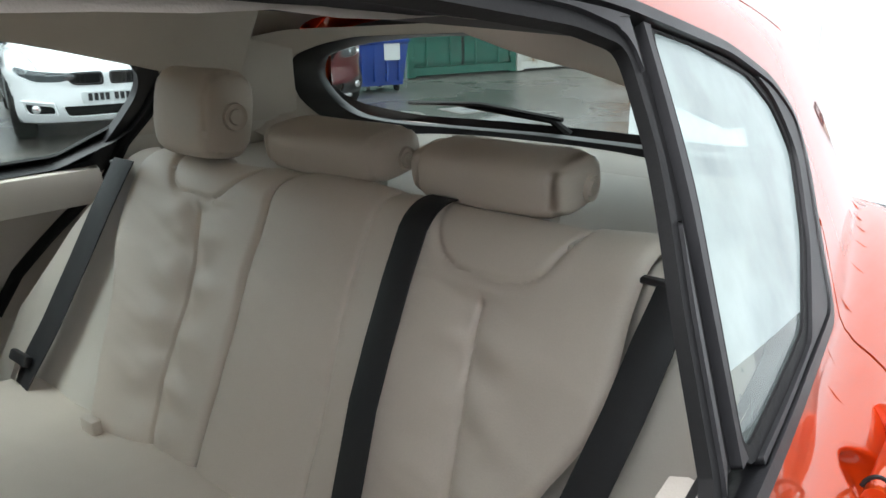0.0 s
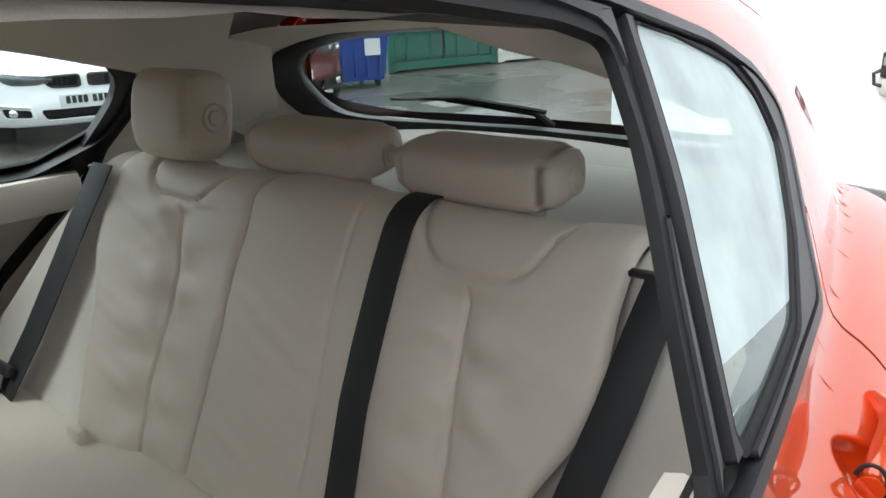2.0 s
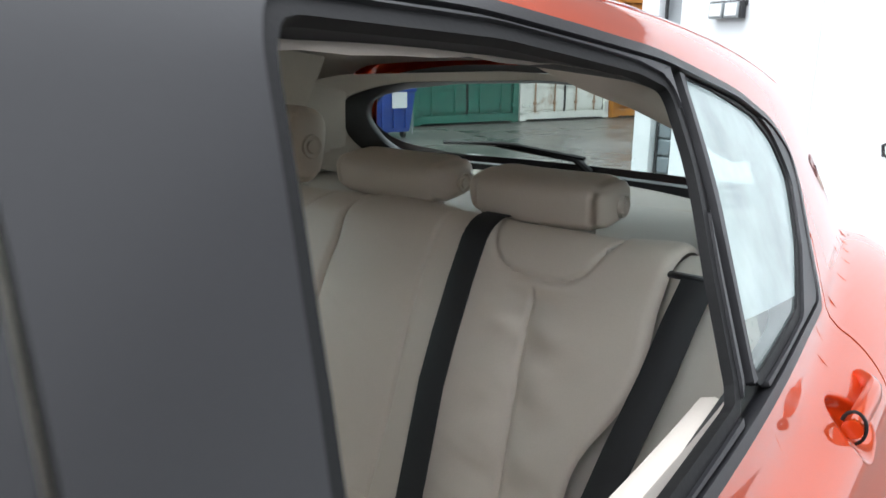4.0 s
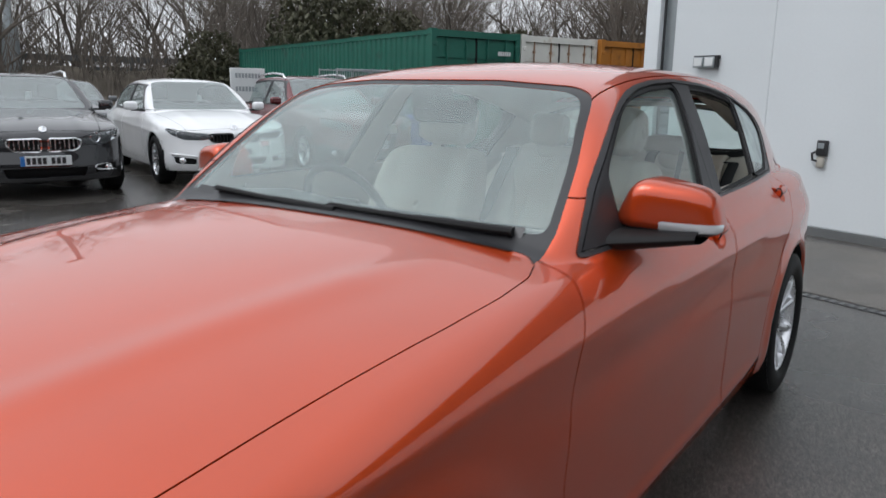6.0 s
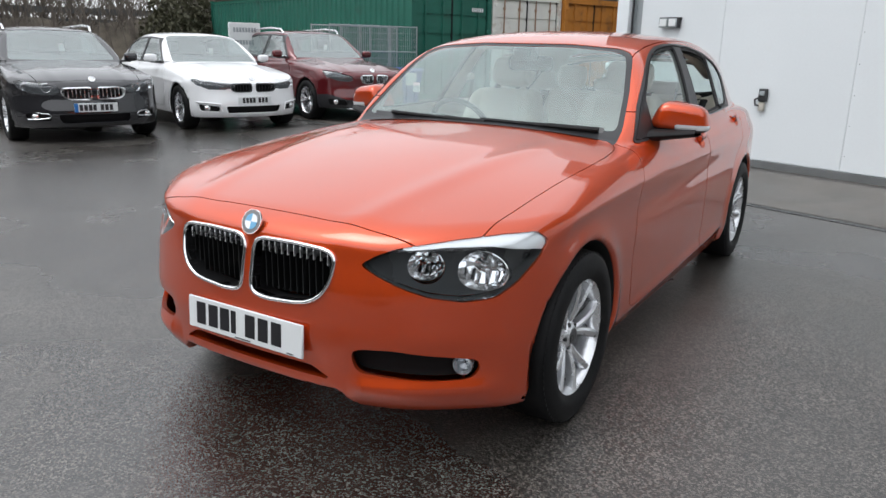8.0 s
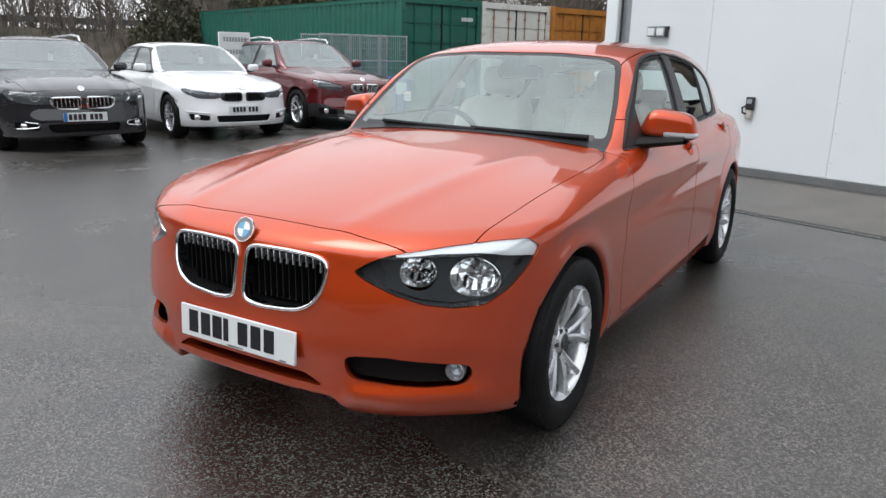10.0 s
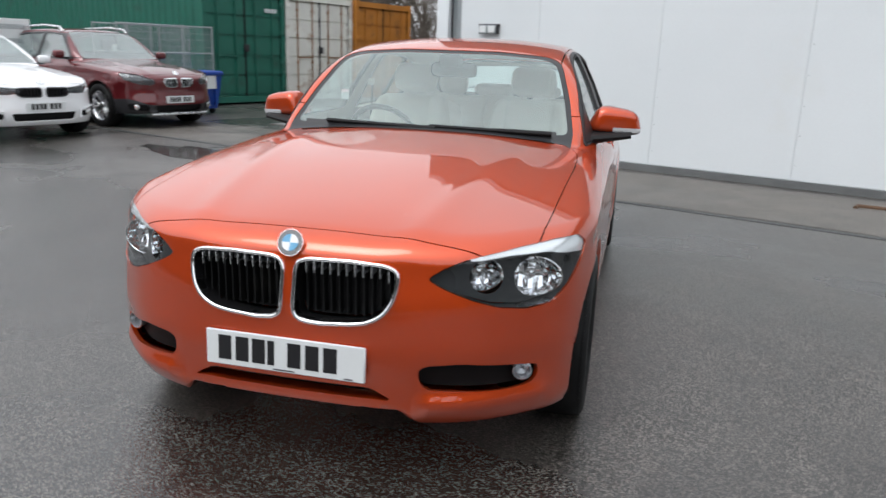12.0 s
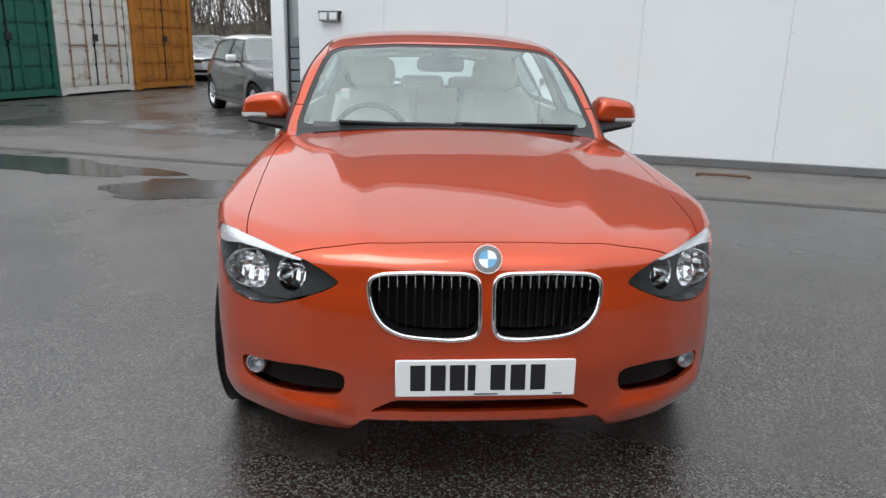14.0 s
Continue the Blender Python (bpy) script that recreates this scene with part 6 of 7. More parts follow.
def backrest_wide(x, s, a, b):
    """The double seat: a plain middle, a thin seam, then the outer seat with its yoke and seam."""
    low = 1 - 0.6 * min(max((s - 0.40) / 0.12, 0), 1)
    mid = 0.010 * (1 - min(1, abs(x - 0.035) / 0.13) ** 2)
    side = (0.020 * math.exp(-(((b - x) / 0.075) ** 2)) + 0.012 * math.exp(-(((x - 0.225) / 0.045) ** 2))) * low
    h = 0.009 + mid + side + wrinkle(x, s, 9) * 0.7
    d = x - float(SEAM_M(np.array(s)))
    h += groove(d, 0.0036, 0.0045) * (1 if s < 0.60 else 0)
    return h + seam(x, s, SEAM_R, 0.49, 4.0) + yoke(x, s, YOKE_R, 0.250, 0.480)


bench(EDGE_L, lambda s: SPLIT(s) - 0.0004, backrest_right, "backrest", 190, "oyster leather backrest with stitched seams")
bench(lambda s: SPLIT(s) + 0.0004, EDGE_R, backrest_wide, "backrest", 270, "oyster leather backrest with stitched seams")
# filler behind the joint; its darker colour stands for shade in the gap
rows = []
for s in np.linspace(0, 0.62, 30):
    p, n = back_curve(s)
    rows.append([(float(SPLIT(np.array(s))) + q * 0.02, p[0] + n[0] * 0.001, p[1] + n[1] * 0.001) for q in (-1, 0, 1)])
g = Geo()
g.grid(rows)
part("backrest_joint", g, LEATHER_SHADE, REAR_SEAT, "filler strip in the joint of the backrests, coloured dark as its shade")

# side bolsters beside the bench with the belt slots
for s in (1, -1):
    rows = []
    for t in np.linspace(0, 0.60, 44):
        p, n = back_curve(t)
        row = []
        for i in range(26):
            u = i / 25
            inner = abs(float((EDGE_R if s > 0 else EDGE_L)(np.array(t)))) + 0.006
            outer = float(GLASS_PLAN(np.array(p[0]))) - 0.45 * max(p[1] - 0.97, -0.2) - 0.058
            if s < 0:
                outer = min(outer, float(np.interp(t, (0.0, 0.21, 0.31, 0.40, 0.49, 0.59), (0.72, 0.690, 0.630, 0.580, 0.535, 0.485))))
            x = inner - 0.028 + max(outer - inner + 0.028, 0.04) * u
            under = min(1, u / 0.22)
            f = -0.022 + 0.028 * under * under * (3 - 2 * under) + (0.072 if s > 0 else 0.045) * max(u - 0.15, 0) ** 1.5 - 0.03 * np.clip((t - 0.40) / 0.2, 0, 1) * u
            h = f + 0.001 * noise.noise(Vector((x * 20, t * 14, s))) 
            h += -0.004 * math.exp(-(((t - 0.455) / 0.006) ** 2)) * (u < 0.6)
            row.append((s * x, p[0] + n[0] * h, p[1] + n[1] * h))
        rows.append(row)
    g = Geo()
    g.grid(rows, flip=s < 0)
    part("side_bolster", g, PLASTIC_BEIGE, REAR_SEAT, "pale side bolster with a belt slot", smooth=60)
    p, n = back_curve(0.540)
    sl = Geo()
    xc = 0.602 if s > 0 else -0.503
    sl.rbox((xc - 0.030, p[0] + n[0] * 0.030 - 0.006, p[1] + n[1] * 0.030 - 0.004), (xc + 0.030, p[0] + n[0] * 0.030 + 0.006, p[1] + n[1] * 0.030 + 0.004), 0.002, seg=1)
    part("belt_slot", sl, BLACK_TRIM, REAR_SEAT)
    # shoulder release lever recess on the seat top
    pr, nr = back_curve(0.565)
    lv = Geo()
    xc = 0.510 if s > 0 else -0.405
    rim = [(xc + 0.047 * math.cos(a), pr[0] + 0.006 + 0.020 * math.sin(a), pr[1] + 0.001 + 0.006 * math.sin(a)) for a in np.linspace(0, 2 * math.pi, 28, endpoint=False)]
    lv.tube(rim, 0.007, 8, closed=True)
    lever = part("release_lever", lv, PLASTIC_BEIGE, REAR_SEAT, smooth=60)
    dish = Geo()
    dish.add(rim, [tuple(range(28))], Matrix.Translation((0, 0.003, -0.003)))
    part("lever_dish", dish, PLASTIC_BEIGE, lever)


def belt_strip(pts, width, name, label, twist=0.0):
    """Webbing laid along (x, s, lift) points of the bench back."""
    rows = []
    fine = []
    for a, b in zip(pts[:-1], pts[1:]):
        fine += [tuple(a[k] + (b[k] - a[k]) * t / 6 for k in range(3)) for t in range(6)]
    fine.append(pts[-1])
    for x, s, lift in fine:
        p, n = back_curve(s)
        rows.append([(x + q * width / 2, p[0] + n[0] * (lift + e), p[1] + n[1] * (lift + e)) for q, e in ((-1, -0.002), (-1, 0), (-0.96, 0.0006), (0.96, 0.0006), (1, 0), (1, -0.002))])
    g = Geo()
    g.grid(rows)
    return part(name, g, BELT, REAR_SEAT, label)


belt_strip([(0.240, 0.615, 0.014), (0.239, 0.54, 0.020), (0.239, 0.47, 0.024), (0.242, 0.38, 0.028), (0.246, 0.30, 0.030), (0.262, 0.17, 0.030), (0.28, 0.0, 0.028)], 0.049, "seat_belt", "black seat belt webbing")
belt_strip([(0.615, 0.538, 0.034), (0.607, 0.48, 0.042), (0.597, 0.40, 0.047), (0.577, 0.295, 0.050), (0.555, 0.15, 0.055), (0.535, 0.02, 0.055)], 0.046, "seat_belt", "black seat belt webbing")
belt_strip([(-0.485, 0.545, 0.036), (-0.500, 0.45, 0.042), (-0.514, 0.35, 0.046), (-0.536, 0.21, 0.052), (-0.570, 0.08, 0.058), (-0.60, -0.08, 0.06)], 0.070, "seat_belt", "black seat belt webbing")
p, n = back_curve(0.130)
tongue_m = Matrix.Translation((-0.578, p[0] + n[0] * 0.066, p[1] + n[1] * 0.066)) @ Matrix.Rotation(radians(-27), 4, "X")
tg = Geo()
tg.rbox((-0.034, -0.009, -0.012), (0.034, 0.007, 0.010), 0.005, tongue_m)
tongue = part("belt_tongue", tg, BLACK_TRIM, REAR_SEAT, "black belt buckle tongue with a steel tip")
tt = Geo()
tt.rbox((-0.011, -0.003, -0.045), (0.011, 0.000, -0.010), 0.001, tongue_m, 1)
part("tongue_plate", tt, CHROME, tongue)

# cushion
rows = []
for t in np.linspace(0, 1, 40):
    y = 2.48 - 0.60 * t
    rows.append([(x, y, 0.586 - 0.055 * math.exp(-((t / 0.075) ** 2)) + 0.020 * math.sin(t * 2.6) - 0.10 * max(0, t - 0.85) ** 1.2 * 5 + 0.030 * (1 - math.exp(-((max(abs(abs(x) - 0.34) - 0.10, 0) / 0.09) ** 2))) * (0.4 + t) + groove(abs(x) - 0.12, 0.005, 0.006) + groove(abs(x) - 0.335, 0.005, 0.004) + wrinkle(x, t * 0.5, 21))
                 for x in np.linspace(-0.60, 0.60, 90)])
g = Geo()
g.grid(rows)
part("cushion", g, LEATHER, REAR_SEAT, "oyster leather bench cushion", smooth=60)
for s in (1, -1):
    g = Geo()
    g.rbox((min(s * 0.60, s * 0.80), 1.88, 0.30), (max(s * 0.60, s * 0.80), 2.46, 0.53), 0.03)
    part("cushion_side", g, PLASTIC_BEIGE, REAR_SEAT)
isofix = Geo()
isofix.rbox((-0.345, 2.352, 0.575), (-0.300, 2.372, 0.622), 0.006)
part("isofix_cover", isofix, LEATHER, REAR_SEAT)


# headrests
def headrest(c, half, tilt, parent, name="headrest", disc=True, h=0.012):
    cx, cy, cz = c
    a, b, d = half
    ct, st = math.cos(radians(tilt)), math.sin(radians(tilt))

    def f(x, y, z):
        u, v, w = x - cx, (y - cy) * ct + (z - cz) * st, -(y - cy) * st + (z - cz) * ct
        e = (np.abs(u / a) ** 6 + np.abs(v / b) ** 3.6 + np.abs((w - 0.004 * (u / a) ** 2) / d) ** 3.6) ** (1 / 3.6) - 1
        seam = 0.0035 * bump1(np.abs(u) - a * 0.80, 0.004)
        return e * min(a, b, d) + seam
    M = skin(f, (cx - a - 0.03, cy - max(b, d) - 0.03, cz - max(b, d) - 0.03), (cx + a + 0.03, cy + max(b, d) + 0.03, cz + max(b, d) + 0.03), h)
    hr = mesh_part(name, M, LEATHER, parent, "oyster leather headrest")
    for s in (1, -1):
        m = frame_pose((cx + s * (a - 0.004), cy, cz), (s, 0, 0))
        g = Geo()
        r = min(b, d) * 0.42
        g.lathe([(0.0, 0.010), (r * 0.55, 0.010), (r * 0.62, 0.006), (r * 0.8, 0.006), (r, 0.009), (r * 1.08, 0.004), (r * 1.1, -0.01)], 24, m)
        part("pivot_disc", g, LEATHER, hr)
    for s in (1, -1):
        p = Geo()
        p.tube([(cx + s * a * 0.5, cy + 0.01, cz - d * 0.6), (cx + s * a * 0.5, cy + 0.005, cz - d - 0.06)], 0.007, 10)
        part("headrest_post", p, CHROME, hr)
        co = Geo()
        co.lathe([(0.020, -0.012), (0.021, -0.004), (0.014, 0.002), (0.008, 0.004)], 16, Matrix.Translation((cx + s * a * 0.5, cy + 0.005, cz - d - 0.004)))
        part("post_collar", co, PLASTIC_BEIGE, hr)
    return hr


headrest((-0.322, 2.655, 1.115), (0.097, 0.055, 0.080), -10, REAR_SEAT)
headrest((-0.026, 2.712, 1.072), (0.148, 0.060, 0.040), 8, REAR_SEAT)
headrest((0.300, 2.712, 1.068), (0.138, 0.060, 0.040), 8, REAR_SEAT)

# parcel shelf and tailgate trim
g = Geo()
g.rbox((-0.66, 2.74, 0.945), (0.66, 3.20, 0.975), 0.01)
part("parcel_shelf", g, PLASTIC_BEIGE, CAR, "pale parcel shelf")
g = Geo()
rows = [[(x, 3.20 + 0.01 * math.cos(x * 2), 0.965), (x, 3.25, 0.985), (x, 3.30, 1.000), (x, 3.36, 1.003), (x, 3.37, 0.95)] for x in np.linspace(-0.60, 0.60, 15)]
g.grid(rows)
part("tailgate_trim", g, PLASTIC_BEIGE, CAR, "pale trim under the back window")
wp = Geo()
wp.tube([(0.02, 3.405, 1.0), (-0.02, 3.39, 1.035), (-0.30, 3.38, 1.055)], [0.012, 0.01, 0.006], 8)
wp.tube([(0.02, 3.37, 1.04), (-0.22, 3.375, 1.06), (-0.44, 3.36, 1.05)], 0.006, 6)
part("rear_wiper", wp, RUBBER, CAR, "black rear wiper")


# front seats
def front_seat(x):
    def f(px, y, z):
        u = (px - x)
        # back: slab leaning to the rear
        yc = 1.50 + 0.42 * (z - 0.5)
        half = 0.245 - 0.055 * np.clip((z - 0.85) / 0.25, 0, 1) ** 1.5
        slab = smax(np.abs(u) - half, np.abs(y - yc - 0.02) - (0.060 + 0.035 * np.clip((np.abs(u) - 0.12) / 0.1, 0, 1)), 0.05)
        slab = smax(slab, np.abs(z - 0.76) - 0.31, 0.05)
        cush = smax(np.abs(u) - 0.25, np.abs(z - 0.44 - 0.03 * np.clip((np.abs(u) - 0.14) / 0.08, 0, 1)) - 0.085, 0.06)
        cush = smax(cush, np.abs(y - 1.27) - 0.26, 0.06)
        f0 = smin(slab, cush, 0.02)
        return f0 + 0.005 * bump1(np.abs(u) - 0.135, 0.006) + 0.004 * bump1(u, 0.005) * (z < 0.85)
    M = skin(f, (x - 0.30, 0.94, 0.30), (x + 0.30, 1.92, 1.12), 0.016)
    st = mesh_part("front_seat", M, LEATHER, CAR, "oyster leather front seat")
    headrest((x, 1.825, 1.165), (0.130, 0.055, 0.085), -16, st)
    b = Geo()
    b.rbox((x - 0.22, 1.01, 0.22), (x + 0.22, 1.53, 0.37), 0.02)
    part("seat_base", b, DASH, st)
    return st


front_seat(0.365)
front_seat(-0.365)
for s in (1, -1):
    bs = Geo()
    a0, a1, a2 = Vector((s * 0.645, 1.80, 1.12)), Vector((s * 0.63, 1.72, 0.84)), Vector((s * 0.66, 1.66, 0.45))
    rows = []
    for i in range(13):
        u = i / 12
        q = a0.lerp(a1, min(u * 2, 1)).lerp(a1.lerp(a2, max(u * 2 - 1, 0)), 0 if u < 0.5 else 1)
        rows.append([(q.x - s * 0.004, q.y - 0.024, q.z), (q.x, q.y + 0.024, q.z)])
    bs.grid(rows)
    part("front_belt", bs, BELT, CAR, "black front seat belt")
    an = Geo()
    an.rbox((s * 0.655 - 0.015, 1.775, 1.11), (s * 0.655 + 0.015, 1.825, 1.15), 0.008)
    part("belt_anchor", an, PLASTIC_BEIGE, CAR)

# dashboard, wheel and inner mirror
def dash_field(x, y, z):
    f = smax(np.abs(x) - 0.72, np.abs(y - 0.86) - 0.24, 0.05)
    f = smax(f, 0.06 + body_field(x, y, z), 0.01)
    f = smax(f, z - (0.955 - 0.30 * np.clip(y - 0.92, 0, 1) - 0.4 * np.clip(0.72 - y, 0, 1) + 0.022 * bump1(x + 0.36, 0.16) * np.clip((y - 0.8) / 0.1, 0, 1)), 0.04)
    return smax(f, 0.45 - z, 0.03)


mesh_part("dashboard", skin(dash_field, (-0.78, 0.55, 0.40), (0.78, 1.16, 1.02), 0.024), DASH, CAR, "dark dashboard")
wheel_m = frame_pose((-0.365, 1.20, 0.865), (0, 0.90, 0.43))
sw = Geo()
sw.tube([wheel_m @ Vector((0.185 * math.cos(a), 0.185 * math.sin(a), 0)) for a in np.linspace(0, 2 * math.pi, 40, endpoint=False)], 0.015, 10, closed=True)
sw.rbox((-0.065, -0.06, -0.02), (0.065, 0.05, 0.025), 0.015, wheel_m)
sw.rbox((-0.18, -0.012, -0.012), (0.18, 0.012, 0.008), 0.005, wheel_m)
sw.rbox((-0.015, -0.18, -0.012), (0.015, 0.0, 0.008), 0.005, wheel_m)
part("steering_wheel", sw, DASH, CAR, "black steering wheel")
im = Geo()
im.rbox((-0.125, 1.27, 1.195), (0.125, 1.305, 1.270), 0.030, seg=4)
mirror_in = part("inner_mirror", im, DASH, CAR, "black rear-view mirror")
st = Geo()
st.rbox((-0.052, 1.17, 1.245), (0.052, 1.275, 1.315), 0.012)
part("mirror_mount", st, DASH, mirror_in)
tag = Geo()
tag.box((-0.50, 0.925, 1.075), (-0.46, 0.928, 1.125), Matrix.Translation((0, 0.0, 0)))
part("paper_tag", tag, PLATE, CAR, "small white paper tag")

# ---- the other parked cars ----
LAMP_CAR = mat("car_lamp_housing", (0.10, 0.105, 0.11), 0.25, 0.4, vary=0.2, scale=25, bump=0.05)


def parked_car(name, label, body_mat, m, wb, width, height, over_f, over_r, hood0, hood1, screen0, screen1, tail, belt, lamp=None, kidney=None, rails=False, lower_mat=None, ride=0.20,
               wheel_r=0.33, roof_mat=None, lip=None, plate_mat=None, sport=False, tag=True, chrome_ends=False):
    """A parked car built like the hatchback: y runs back from the front axle, z up. hood0, hood1: bonnet heights at the nose and the screen;
    screen0, screen1: where the windscreen starts and ends; tail: 'estate' or 'saloon'."""
    car = empty(name, m, label, "car", "parked cars in the yard")
    hw = width / 2
    end = wb + over_r
    hood = spline((-over_f, hood0 - 0.06), (-over_f + 0.15, hood0), (0.0, hood0 * 0.4 + hood1 * 0.6 + 0.02), (screen0, hood1), (wb * 0.6, belt), (end - 0.6, belt + 0.03), (end, belt - (0.0 if tail == "estate" else 0.05)))
    nose = spline((0.15, 0.10), (0.28, 0.01), (0.45, 0.0), (0.62, 0.02), (hood0, 0.075), (hood0 + 0.08, 0.2))
    sweep = spline((0, 0), (0.25, 0.01), (0.45, 0.055), (0.62, 0.135), (0.75, 0.26), (0.86, 0.48), (1.0, 0.95))
    side_in = spline((0.1, 0.07), (0.25, 0.02), (0.5, 0.004), (0.75, 0.008), (belt - 0.05, 0.05), (belt + 0.1, 0.13))
    plan = spline((-over_f, hw - 0.04), (0, hw - 0.012), (wb / 2, hw), (wb, hw - 0.005), (end, hw - 0.10))
    if tail == "estate":
        roof = spline((screen1 - 0.2, height - 0.09), (screen1, height - 0.05), (screen1 + 0.5, height), (wb, height - 0.03), (end - 0.25, height - 0.10))
        back_y, back_k = end - 0.30, 0.50
    else:
        roof = spline((screen1 - 0.2, height - 0.09), (screen1, height - 0.045), (screen1 + 0.5, height), (wb - 0.15, height - 0.07), (wb + 0.3, height - 0.25))
        back_y, back_k = wb + 0.10, 1.6
    slope = (height - 0.07 - hood1) / (screen1 - screen0)

    def screen_f(x, y, z):
        return (z - hood1 + 0.01 - slope * (y - screen0 - 0.06 * (np.abs(x) / 0.68) ** 2)) / math.sqrt(1 + slope**2)

    def field(x, y, z):
        ax = np.abs(x)
        w = plan(y) - side_in(z) + 0.008 * bump1(z - 0.70 - 0.03 * y, 0.03)
        for yc in (0.0, wb):
            w = w + 0.014 * bump1(np.hypot(y - yc, z - wheel_r) - wheel_r - 0.05, 0.05)
        top = z - (hood(y) - 0.05 * (ax / 0.75) ** 2.2 + 0.008 * bump1(ax - 0.42, 0.07) * (y < screen0))
        front = -over_f + nose(z) + sweep(ax / hw * 0.88) - y
        rear = y - (end - 0.25 * (ax / hw) ** 4 - 0.3 * np.clip(z - 0.8, 0, 1) ** 1.5)
        low = smax(smax(ax - w, top, 0.06), smax(front, rear, 0.02), 0.05)
        low = smax(low, ride - z, 0.02)
        gw = ax - (hw - 0.095 - 0.10 * bump1(y - screen0, 0.18) - 0.42 * np.clip(z - belt, -0.2, 1) - 0.06 * np.clip((y - wb) / 0.6, 0, 1))
        gr = z - (roof(y) - 0.04 * (ax / 0.58) ** 2.5)
        bk = (y - back_y + back_k * (z - height + 0.1) + 0.10 * (ax / 0.6) ** 2.5) / math.sqrt(1 + back_k**2)
        green = smax(smax(gw, gr, 0.07), smax(screen_f(x, y, z), bk, 0.02), 0.04)
        f = smin(low, smax(green, 0.8 - z, 0.02), 0.02)
        for yc in (0.0, wb):
            f = smax(f, -np.maximum(np.hypot(y - yc, z - wheel_r) - wheel_r - 0.04, hw - 0.28 - ax), 0.008)
        return f
    M = skin(field, (-hw - 0.08, -over_f - 0.06, 0.1), (hw + 0.08, end + 0.06, height + 0.05), 0.030)
    # glass
    wz = height - 0.075
    wf = outline([(-0.70, hood1 + 0.005), (-0.57, wz), (-0.4, wz + 0.022), (0.4, wz + 0.022), (0.57, wz), (0.70, hood1 + 0.005)], 0.05)
    scr, M = split(M, lambda x, y, z: np.maximum(wf(x, z), np.maximum(np.abs(screen_f(x, y, z)) - 0.02, y - screen1 - 0.1)))
    sy0 = screen0 + 0.28
    bk_end = (back_y - 0.12) if tail == "estate" else wb + 0.08
    mid = screen1 + 0.62
    fr = outline([(sy0, belt + 0.012), (screen1 + 0.10, height - 0.115), (mid - 0.03, height - 0.095), (mid + 0.02, belt + 0.02)], 0.03)
    rr = outline([(mid + 0.09, belt + 0.02), (mid + 0.05, height - 0.098), (wb - 0.35, height - 0.115), (bk_end - 0.10, height - 0.19), (bk_end, belt + 0.09), (bk_end - 0.12, belt + 0.04)], 0.03)
    dlo = outline([(sy0 - 0.08, belt - 0.012), (screen1 + 0.02, height - 0.10), (mid, height - 0.072), (wb - 0.3, height - 0.09), (bk_end - 0.05, height - 0.16), (bk_end + 0.04, belt + 0.08), (bk_end - 0.08, belt)], 0.03)
    frame_m, M = split(M, lambda x, y, z: np.maximum(dlo(y, z), 0.42 - np.abs(x)))
    g1, frame_m = split(frame_m, lambda x, y, z: fr(y, z))
    g2, frame_m = split(frame_m, lambda x, y, z: rr(y, z))
    # nose features
    lamps = None
    if lamp:
        lf = outline(lamp, 0.02)
        lamps, M = split(M, lambda x, y, z: np.maximum(lf((np.abs(x) + (y + over_f) * 0.8), z), y + 0.10))
    if kidney:
        kf = outline(kidney, 0.03)
        kid, M = split(M, lambda x, y, z: np.maximum(kf(np.abs(x), z), y + 0.3))
        rim, kin = split(kid, lambda x, y, z: -kf(np.abs(x), z) - 0.016)
        for k in (0, 1):
            mesh_part("kidney_surround", flange(shift(halves(rim)[k], 0.008), 0.03), BLACK_TRIM if sport else CHROME, car)
            mesh_part("kidney_backing", recess(halves(kin)[k], 0.05, (0, 1, 0)), GRILLE, car)
            xs = [p[0] for p in kidney]
            zs = [p[1] for p in kidney]
            for i in range(7):
                x = min(xs) + (max(xs) - min(xs)) * (i + 0.8) / 7.6
                b = Geo()
                b.box(((x - 0.005) * (1 - 2 * k) - 0.002, -over_f + 0.045, min(zs) + 0.03), ((x - 0.005) * (1 - 2 * k) + 0.004, -over_f + 0.09, max(zs) - 0.012))
                part("grille_bar", b, ALLOY if not sport else BLACK_TRIM, car, smooth=0)
    intakes, M = split(M, lambda x, y, z: np.maximum(outline([(-0.40, 0.26), (-0.44, 0.37), (0.44, 0.37), (0.40, 0.26)], 0.03)(x, z), y + 0.3))
    mesh_part("lower_intake", recess(intakes, 0.05, (0, 1, 0)), GRILLE, car)
    ends, M = split(M, lambda x, y, z: np.maximum(outline([(0.52, 0.29), (0.52, 0.37), (0.78, 0.40), (0.76, 0.30)], 0.03)(np.abs(x), z), y + over_f - 0.36))
    for k in (0, 1):
        mesh_part("side_intake", recess(halves(ends)[k], 0.03, (0, 1, 0)), GRILLE, car)
    liner, M = split(M, lambda x, y, z: np.maximum(np.minimum(np.hypot(y, z - wheel_r), np.hypot(y - wb, z - wheel_r)) - wheel_r - 0.045, np.abs(x) - hw + 0.012))
    for q in (0, 1):
        for k in (0, 1):
            mesh_part("arch_liner", split(halves(liner)[k], lambda x, y, z: (y - wb / 2) * (1 - 2 * q))[0], UNDER, car)
    if lower_mat:
        skirt, M = split(M, lambda x, y, z: z - 0.37 - 0.10 * bump1(np.abs(x) - 0.8, 0.2) * (y < -0.3))
        mesh_part("lower_cladding", shift(skirt, 0.004), lower_mat, car)
    bf = outline([(-0.72, hood0 - 0.02), (-0.72, 9), (0.72, 9), (0.72, hood0 - 0.02)], 0.01)
